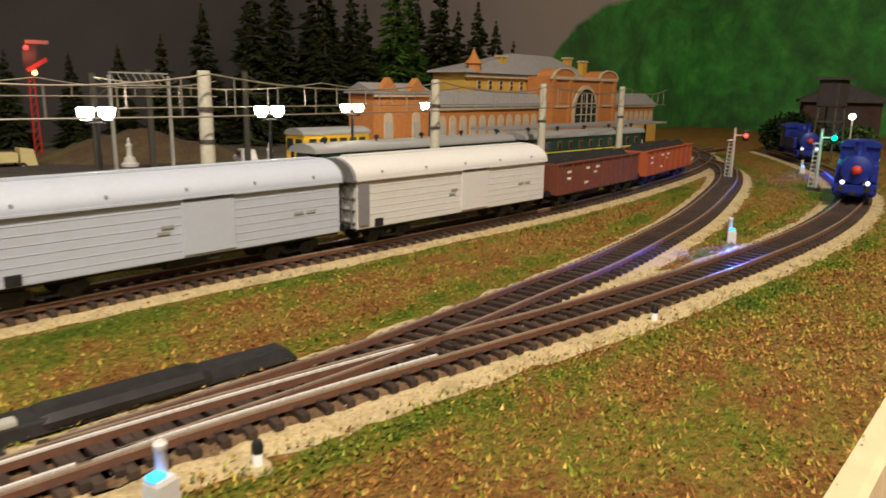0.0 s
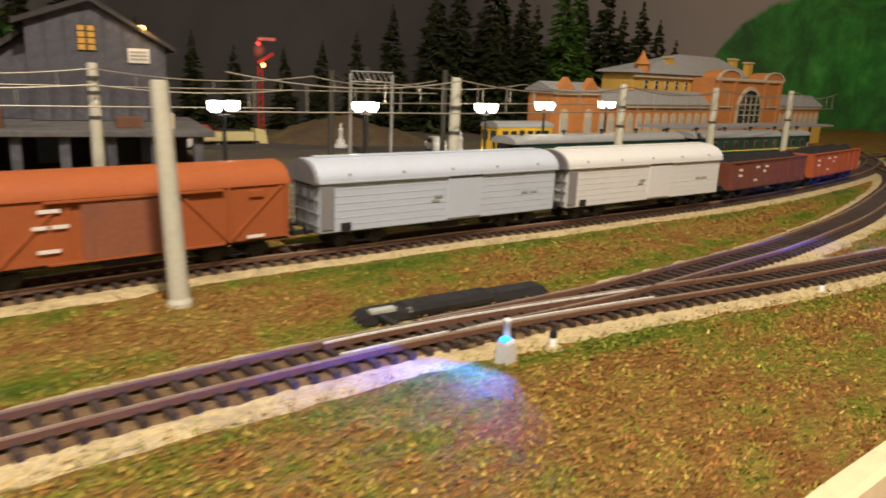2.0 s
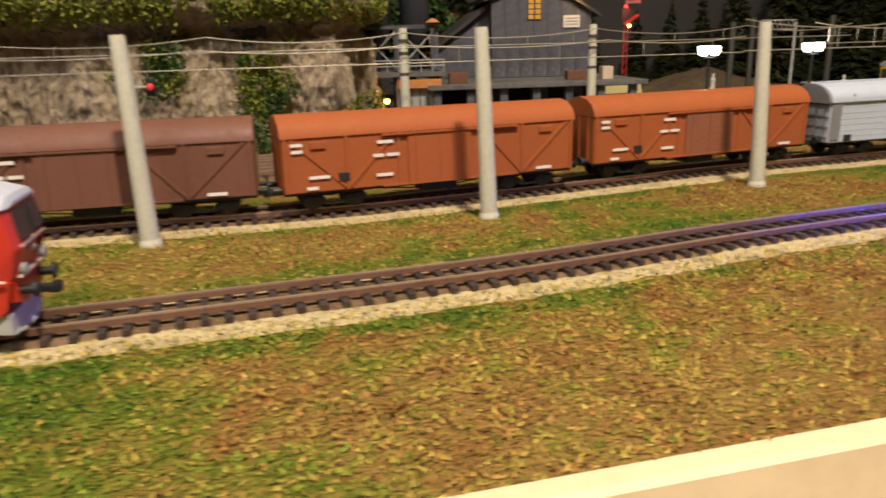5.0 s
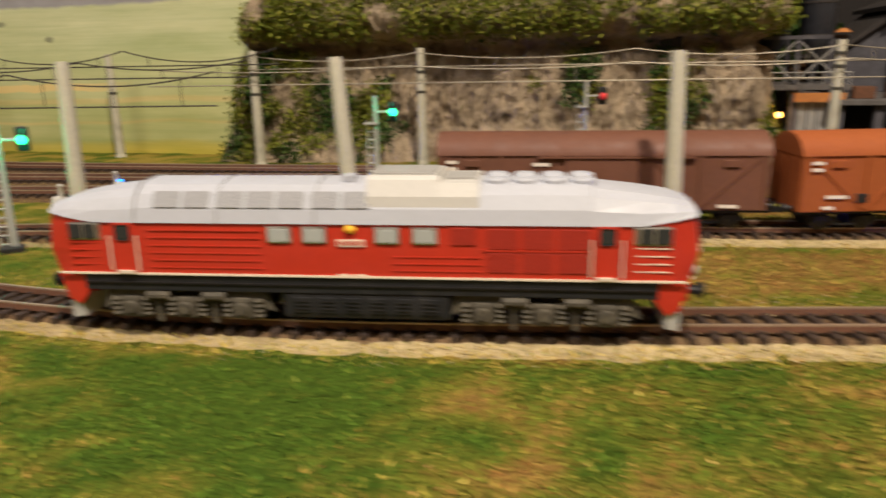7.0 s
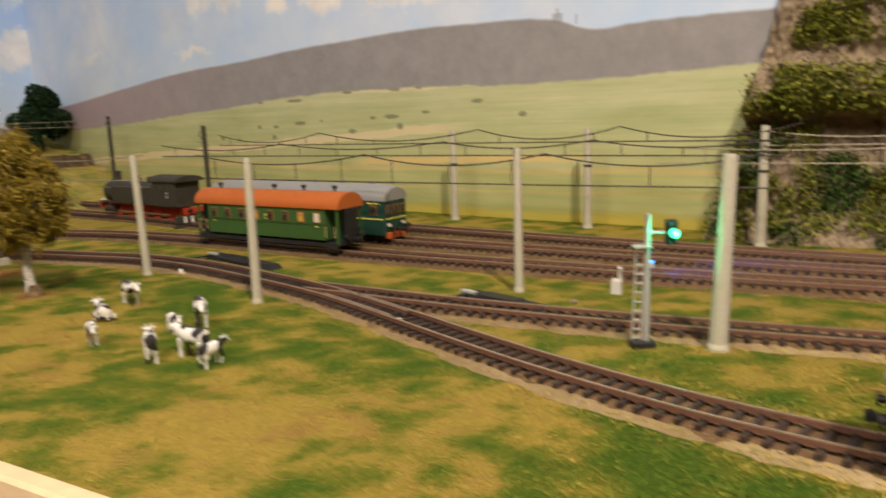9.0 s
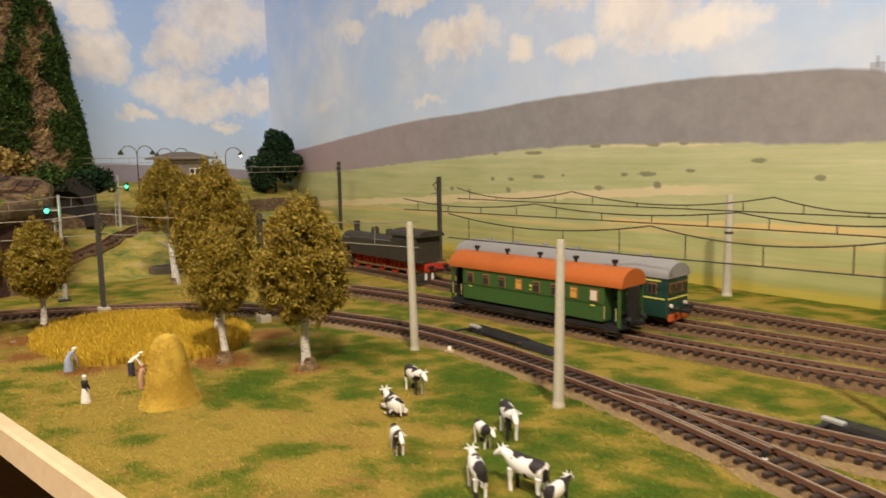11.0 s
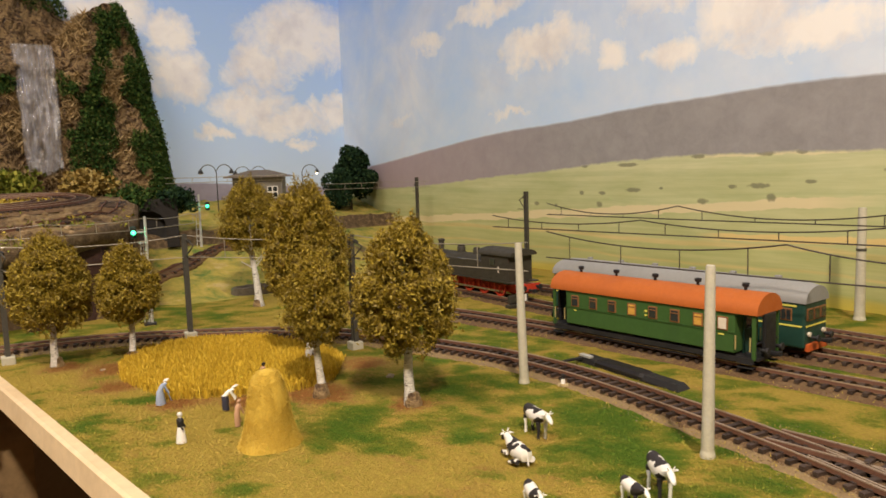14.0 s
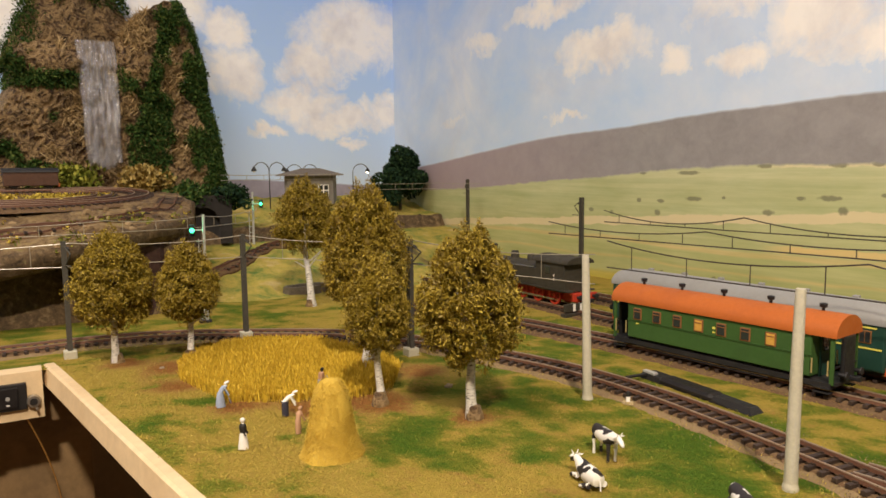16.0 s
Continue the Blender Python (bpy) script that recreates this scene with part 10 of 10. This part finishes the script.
def silos():
    top = thing("silo_tower", pose(-0.440, 0.72, 0), "dark steel twin silos on a grey framed loading tower", "silo")
    steel = surface("dark_blue_steel", (0.060, 0.064, 0.078), 0.42, 0.5, 200, 0.15, 0.1, (0.03, 0.03, 0.035), 30, 0.5)
    for x in (-0.021, 0.021):
        s = part("silo", lathe([(0.004, 0.086), (0.0165, 0.106), (0.0165, 0.235), (0.010, 0.247), (0.001, 0.251)], 24), steel, top, "", True, pose(x, 0, 0))
        for z in (0.108, 0.14, 0.18, 0.22):
            part("hoop", lathe([(0.0173, z - 0.001), (0.0173, z + 0.001)], 24), DARK_ROOF, s)
        part("chute", tube((0, 0, 0.060), (0, 0, 0.088), 0.0030, 0.0042, 12), steel, s)
    for x in (-0.042, 0.0, 0.042):
        for y in (-0.03, 0.03):
            part("column", box(x, y, 0.027, 0.007, 0.007, 0.058), GREY_WALL, top)
            part("upper_post", box(x, y * 0.8, 0.082, 0.0042, 0.0042, 0.050), GREY_WALL, top)
    part("deck", box(0, 0, 0.0575, 0.10, 0.075, 0.005), DECK_GREY, top)
    part("ring_beam", box(0, -0.024, 0.106, 0.092, 0.0040, 0.0036), GREY_WALL, top)
    for a, c in ((-0.042, 0.0), (0.0, -0.042), (0.0, 0.042), (0.042, 0.0)):
        part("brace", tube((a, -0.0245, 0.062), (c, -0.0245, 0.104), 0.0009, None, 6), GREY, top)
    for z in (0.066, 0.072):
        part("rail", tube((-0.049, -0.036, z), (0.049, -0.036, z), 0.0007, None, 6), GREY, top)
    for k in range(9):
        part("rail_post", tube((-0.048 + 0.012 * k, -0.036, 0.059), (-0.048 + 0.012 * k, -0.036, 0.072), 0.0006, None, 6), GREY, top)
    part("lintel", box(0.022, -0.0360, 0.0475, 0.046, 0.006, 0.009), BRICK_ORANGE, top, "orange lintel board")
    d = part("door", box(0.022, -0.0300, 0.021, 0.036, 0.003, 0.044), GREY, top, "pale grey loading door")
    for e in (-0.009, 0.0, 0.009):
        part("door_rib", box(0.022 + e, -0.0318, 0.021, 0.0012, 0.0010, 0.042), GREY_WALL, d)
    part("hopper_lamp", ball((-0.014, -0.036, 0.030), 0.0032, 1, 2), LENS_ORANGE, top)
    part("lamp_shade", lathe([(0.008, 0.0), (0.002, 0.004)], 12), BRICK_ORANGE, top, "", True, pose(0.038, -0.030, 0.110))
    part("hopper", loft([[(-0.062, -0.02, 0.100), (-0.046, -0.02, 0.100), (-0.046, 0.01, 0.100), (-0.062, 0.01, 0.100)], [(-0.068, -0.026, 0.122), (-0.042, -0.026, 0.122), (-0.042, 0.014, 0.122), (-0.068, 0.014, 0.122)]]), GREY_WALL, top)
    part("hopper_roof", box(-0.055, -0.006, 0.127, 0.034, 0.046, 0.010, 0.001), BRICK_ORANGE, top, "orange hopper roof")
    glow(-0.454, 0.674, 0.03, 0.012, (1, 0.55, 0.2), 0.003)


silos()


def vehicle(x, y, turn, paint, length, label, name, truck=False):
    top = thing(name, pose(x, y, 0, 0, 0, turn), label, "road vehicle", "parked vehicles")
    l, w = length, 0.020
    if truck:
        part("cab", loft([[(l * 0.30, -w / 2, 0.004), (l * 0.5, -w / 2, 0.004), (l * 0.5, w / 2, 0.004), (l * 0.30, w / 2, 0.004)], [(l * 0.30, -w / 2, 0.024), (l * 0.46, -w / 2, 0.022), (l * 0.46, w / 2, 0.022), (l * 0.30, w / 2, 0.024)]]), paint, top)
        part("load_bed", box(-l * 0.12, 0, 0.0135, l * 0.78, w * 1.1, 0.011, 0.001), paint, top)
    else:
        part("body", box(0, 0, 0.009, l, w, 0.010, 0.0025), paint, top)
        part("cabin", loft([[(-l * 0.44, -w * 0.46, 0.013), (l * 0.24, -w * 0.46, 0.013), (l * 0.24, w * 0.46, 0.013), (-l * 0.44, w * 0.46, 0.013)], [(-l * 0.38, -w * 0.40, 0.0225), (l * 0.08, -w * 0.40, 0.0225), (l * 0.08, w * 0.40, 0.0225), (-l * 0.38, w * 0.40, 0.0225)]]), paint, top)
    for s in (-1, 1):
        part("side_window", box((l * 0.38 if truck else -l * 0.1), s * w * 0.47, 0.0175, l * (0.12 if truck else 0.4), 0.001, 0.006), PANE, top)
        for d in (-l * 0.3, l * 0.32):
            wh = part("wheel", tube((d, s * w * 0.40, 0.0038), (d, s * w * 0.55, 0.0038), 0.0042, None, 14), BLACK, top)
            part("rim", tube((d, s * w * 0.54, 0.0038), (d, s * w * 0.565, 0.0038), 0.0020, None, 10), STEEL, wh)
    part("windscreen", box(l * (0.48 if truck else 0.20), 0, 0.0175, 0.002, w * 0.8, 0.007), PANE, top)


CREAMPAINT = surface("cream_yellow_paint", (0.66, 0.56, 0.26), 0.5, 0, 300, 0.08, 0.05)
vehicle(-0.10, 0.985, 8, CREAMPAINT, 0.085, "cream yellow lorry parked on the bay road", "lorry", True)
vehicle(-0.180, 0.935, 5, SIGNAL_WHITE, 0.062, "white van parked beside the mill", "van")
vehicle(0.150, 0.885, 80, WHITE, 0.050, "white car parked near the station lamps", "car")
vehicle(-0.13, 1.06, 10, RED, 0.050, "red car parked behind the lorry", "car")


def yard():
    """Dark gravel and worn turf of the yard round the mill and behind the station tracks."""
    rng = np.random.default_rng(6)
    pts = [(-0.53, 0.60), (-0.30, 0.635), (-0.10, 0.70), (0.06, 0.76), (0.20, 0.80), (0.34, 0.90), (0.60, 0.98), (0.85, 1.05), (1.0, 1.20), (1.0, 1.365), (-0.54, 1.365)]
    bm = bmesh.new()
    bm.faces.new([bm.verts.new((x + rng.normal(0, 0.004), y + rng.normal(0, 0.004), 0.0018)) for x, y in pts])
    whole("yard", bm, surface("yard_gravel", (0.078, 0.064, 0.048), 0.95, 0, 260, 0.4, 0.6, (0.15, 0.135, 0.040), 9, 0.8), "dark gravel yard with worn olive turf", "yard", None, "", "structure")


yard()


def bay_road():
    """A dark asphalt road that curves through the bay."""
    line = smooth_line([(-0.50, 0.88), (-0.25, 0.98), (0.0, 0.95), (0.12, 0.88), (0.20, 0.82), (0.26, 0.76)], 0.012)
    v, f = bed_mesh(line, 0.055, 0.0034, 0.006, 5.0, 0.002)
    ob = new("road", raw_mesh("road", v, f, surface("dark_asphalt", (0.055, 0.048, 0.043), 0.95, 0, 300, 0.3, 0.4, (0.13, 0.11, 0.09), 12, 0.5)))
    tagged(ob, "dark grey-brown road curving through the station bay", "road", "", "structure")


bay_road()


def earth_mound():
    """A heap of dark earth with sparse olive turf behind the road."""
    verts, faces = [], []
    n = 48
    for i in range(n + 1):
        for j in range(n + 1):
            u, w = 2 * i / n - 1, 2 * j / n - 1
            x, y = 0.070 + 0.135 * u, 1.040 + 0.095 * w
            d = math.hypot(u, w)
            h = 0.040 * max(0.0, 1 - d) ** 0.8 * (1 + 0.25 * noise.noise((x * 20, y * 20, 1.0))) + 0.003 * noise.noise((x * 90, y * 90, 2.0))
            verts.append((x, y, max(h, -0.004) if d < 1 else -0.004))
    for i in range(n):
        for j in range(n):
            k = i * (n + 1) + j
            faces.append((k, k + n + 1, k + n + 2, k + 1))
    mat = surface("dark_earth", (0.085, 0.055, 0.030), 0.95, 0, 260, 0.5, 0.8, (0.13, 0.12, 0.03), 22, 0.7)
    tagged(new("earth_mound", raw_mesh("earth_mound", verts, faces, mat, True)), "heap of dark brown earth with olive turf behind the road", "mound", "", "structure")


earth_mound()


def statue(x, y):
    bm = lathe([(0.014, -0.002), (0.014, 0.008), (0.010, 0.010), (0.009, 0.016), (0.005, 0.018), (0.004, 0.028), (0.0055, 0.034), (0.002, 0.038), (0.003, 0.041), (0.001, 0.045)], 10)
    bmesh.ops.scale(bm, vec=(0.72, 0.72, 0.80), verts=bm.verts)
    whole("statue", bm, SIGNAL_WHITE, "pale statue on a round plinth in the bay", "statue", pose(x, y, 0), "", "", True)


statue(0.030, 0.93)
statue(0.145, 0.80)


def lamp_tower(x, y):
    top = thing("water_tower", pose(x, y, 0), "dark slim tower beside the far bend", "tower")
    for s in (-1, 1):
        for q in (-1, 1):
            part("leg", tube((s * 0.016, q * 0.016, -0.002), (s * 0.012, q * 0.012, 0.082), 0.0016, None, 6), DARKPOLE, top)
    for z in (0.03, 0.058):
        part("cross_frame", box(0, 0, z, 0.030, 0.030, 0.002), DARKPOLE, top)
    part("housing", box(0, 0, 0.098, 0.030, 0.030, 0.038, 0.002), DARK_ROOF, top)
    part("cap", box(0, 0, 0.119, 0.038, 0.038, 0.004), DARKPOLE, top)


lamp_tower(0.905, 0.570)


def lantern(x, y):
    top = thing("street_lamp", pose(x, y, 0), "pale lamp post with a round glowing lantern", "street lamp")
    part("post", tube((0, 0, -0.002), (0, 0, 0.062), 0.0014, 0.0012, 8), SILVER, top)
    part("lantern", ball((-0.002, 0, 0.0645), 0.0048, 0.95, 2), LENS_WARM, top, "round glowing lantern")
    glow(x - 0.004, y - 0.01, 0.0645, 0.03, (1.0, 0.8, 0.5), 0.006)


lantern(0.985, 0.575)


SOOTY_BRICK = surface("sooty_brick", (0.045, 0.024, 0.016), 0.9, 0, 220, 0.4, 0.4)


def shed(x, y):
    top = thing("engine_shed", pose(x, y, 0, 0, 0, 30), "dark brown engine shed at the far end", "shed")
    part("wall", box(0, 0, 0.045, 0.16, 0.12, 0.094), SOOTY_BRICK, top)
    part("roof", extrude_yz([(-0.068, 0.088), (0, 0.118), (0.068, 0.088), (0.068, 0.084), (-0.068, 0.084)], -0.088, 0.088), DARK_ROOF, top)
    part("gate", box(-0.081, 0, 0.036, 0.004, 0.06, 0.07), BLACK, top)


shed(1.20, 0.70)


def added_fixture(x, y, r):
    top = thing("added_lamp_rim", pose(x, y, 1.5), "round white rim added round an unseen room light", "ceiling lamp", "ceiling lamps")
    part("rim", lathe([(r * 1.06, -0.05), (r * 1.08, -0.02), (r * 1.02, 0.0)], 32), WHITE, top, "", True)


# rims added out of view; the wider one only dresses the fill light
added_fixture(-0.20, -0.45, 0.10)
added_fixture(-1.15, -0.95, 0.56)


# ---- turf fibres ----
FLOCK = flock_material()


def fibres():
    """Short flock fibres over the turf of the front half of the board."""
    rng = np.random.default_rng(17)
    far = distance_field(("front", "branch", "second", "third", "fourth", "fifth"))
    n = 620000
    xy = np.concatenate([np.stack([rng.uniform(-1.72, 0.42, n), rng.uniform(-0.16, 0.46, n)], 1), np.stack([rng.uniform(0.42, 1.2, n // 7), rng.uniform(0.22, 0.62, n // 7)], 1)])
    n = len(xy)
    ex, ey = zip(*sorted(EDGE))
    depth = xy[:, 1] - np.interp(xy[:, 0], ex, ey)
    keep = (depth > 0.003) & (rng.uniform(0, 1, n) < np.where(depth < 0.15, 1.0, np.where(depth < 0.26, 0.55, 0.22)))
    xy = xy[keep]
    d = far(xy)
    edge = np.interp(xy[:, 0], (-0.85, -0.55, -0.3, -0.2), (0.0140, 0.0160, 0.0160, 0.0190))
    keep = (d > edge) & ((d > 0.034) | (rng.uniform(0, 1, len(d)) < (np.clip(d - edge, 0, 1) / 0.015) ** np.where(xy[:, 0] < -0.3, 0.30, 1.0)))
    p = xy[keep]
    m = len(p)
    a = rng.uniform(0, 2 * math.pi, m)
    # coarse crumbs in the east, finer fibres in the west
    east = np.clip((p[:, 0] + 0.95) / 0.35, 0, 1)
    l = rng.uniform(0.0008, 0.0018, m) * (0.95 + 0.05 * east)
    w = rng.uniform(0.00018, 0.00042, m) * (0.75 + 0.95 * east)
    lift = rng.uniform(0.1, 1.1, m)
    z0 = rng.uniform(-0.0002, 0.0008, m)
    c, s = np.cos(a), np.sin(a)
    v = np.empty((m, 3, 3))
    v[:, 0] = np.stack([p[:, 0] - s * w, p[:, 1] + c * w, z0], 1)
    v[:, 1] = np.stack([p[:, 0] + s * w, p[:, 1] - c * w, z0], 1)
    v[:, 2] = np.stack([p[:, 0] + c * l, p[:, 1] + s * l, z0 + l * lift], 1)
    me = bpy.data.meshes.new("grass_flock")
    me.vertices.add(3 * m)
    me.vertices.foreach_set("co", v.ravel())
    me.loops.add(3 * m)
    me.loops.foreach_set("vertex_index", np.arange(3 * m))
    me.polygons.add(m)
    me.polygons.foreach_set("loop_start", np.arange(0, 3 * m, 3))
    me.update(calc_edges=True)
    # one look-up per cell of a 3 mm grid, then shared by the fibres in it
    cell = {}
    key = np.round(p / 0.003).astype(int)
    dd = d[keep]
    vals = np.empty((m, 2))
    for i, (kx, ky) in enumerate(key):
        q = cell.get((kx, ky))
        if q is None:
            q = turf_field(kx * 0.003, ky * 0.003, min(1, max(0, 1 - abs(dd[i] - 0.034) / 0.013)))
            cell[kx, ky] = q
        vals[i] = q
    verge = np.clip((0.036 - dd) / 0.010, 0, 1) * np.clip((-p[:, 0] - 0.15) / 0.3, 0, 1)
    vals[:, 0] *= 1 - 0.75 * verge
    vals[:, 1] += 0.5 * verge
    vals = np.clip(vals + rng.normal(0, 1, vals.shape) * (0.18 + 0.14 * east)[:, None], 0, 1)
    for k, name in enumerate(("green", "straw")):
        me.attributes.new(name, "FLOAT", "POINT").data.foreach_set("value", np.repeat(vals[:, k], 3))
    me.materials.append(FLOCK)
    tagged(new("grass_flock", me), "short static-grass fibres in brown, straw and green", "grass", "", "stuff")


fibres()


# ---- ballast grains along the front track ----
def ballast_grains():
    rng = np.random.default_rng(5)
    for key in ("front", "second"):
        line = smooth_line(LINES[key], 0.002)
        d, n = headings(line)
        m = 52000
        k = rng.integers(0, len(line), m)
        off = rng.normal(0, 0.018, m)
        keep = (np.abs(off) < 0.036) & (line[k][:, 0] < 0.8) & (line[k][:, 0] > -1.68)
        k, off = k[keep], off[keep]
        p = line[k] + n[k] * off[:, None]
        m = len(p)
        s = rng.uniform(0.0002, 0.00055, m)
        q = rng.normal(0, 1, (m, 4, 3))
        q /= np.linalg.norm(q, axis=2, keepdims=True)
        inner = (np.abs(off) < 0.0145) | (p[:, 0] < -0.8)
        z = np.where(np.abs(off) < 0.0145, 0.0016, 0.0008)
        v = np.concatenate([p, z[:, None]], 1)[:, None, :] + q * s[:, None, None]
        for pick, mat, label in ((inner, DARK_GRAIN, "loose dark brown ballast grains between the rails"), (~inner, GRAIN, "loose pale and brown ballast grains along the track")):
            w = v[pick]
            f = (np.arange(len(w))[:, None, None] * 4 + np.array([(0, 1, 2), (0, 2, 3), (0, 3, 1), (1, 3, 2)])[None]).reshape(-1, 3)
            me = bpy.data.meshes.new("ballast_grains")
            me.from_pydata(w.reshape(-1, 3).tolist(), [], f.tolist())
            me.materials.append(mat)
            tagged(new("ballast_grains", me), label, "ballast", "", "stuff")


GRAIN = leaf_material("ballast_grain", (0.16, 0.12, 0.08), (0.42, 0.33, 0.20), (0.62, 0.53, 0.36), 0.2, 0.9)
DARK_GRAIN = leaf_material("dark_ballast_grain", (0.09, 0.055, 0.032), (0.20, 0.135, 0.080), (0.40, 0.31, 0.20), 0.2, 0.9)
ballast_grains()


# ---- sleepers ----
def lay_sleepers():
    near = {"track_front": (-1.69, 0.45), "track_second": (-1.12, 0.62), "track_branch": (-0.04, 0.5)}
    for top, line in SLEEPERS:
        name = top.name.split(".")[0]
        s = np.r_[0, np.cumsum(np.linalg.norm(np.diff(line, axis=0), axis=1))]
        at = np.arange(0, s[-1], 0.0080)
        pts = np.stack([np.interp(at, s, line[:, k]) for k in range(2)], 1)
        d, _ = headings(pts)
        lo, hi = near.get(name, (9, 9))
        rest_v, rest_f = [], []
        for (x, y), (dx, dy) in zip(pts, d):
            a = math.degrees(math.atan2(dy, dx)) + random.uniform(-1.5, 1.5)
            m = pose(x, y, 0, 0, 0, a)
            if lo < x < hi:
                shared("sleeper", SLEEPER_MESH, top, m)
            else:
                b = len(rest_v)
                for u, w, z in ((-1, -1, 0.001), (1, -1, 0.001), (1, 1, 0.001), (-1, 1, 0.001), (-1, -1, 0.0031), (1, -1, 0.0031), (1, 1, 0.0031), (-1, 1, 0.0031)):
                    rest_v.append(tuple(m @ Vector((u * 0.00145, w * 0.015, z))))
                rest_f += [(b + 4, b + 5, b + 6, b + 7), (b, b + 1, b + 5, b + 4), (b + 1, b + 2, b + 6, b + 5), (b + 2, b + 3, b + 7, b + 6), (b + 3, b, b + 4, b + 7)]
        if rest_v:
            ob = new("sleepers", raw_mesh("sleepers", rest_v, rest_f, SLEEPER))
            ob.parent = top
            ob["kind"] = "stuff"


lay_sleepers()
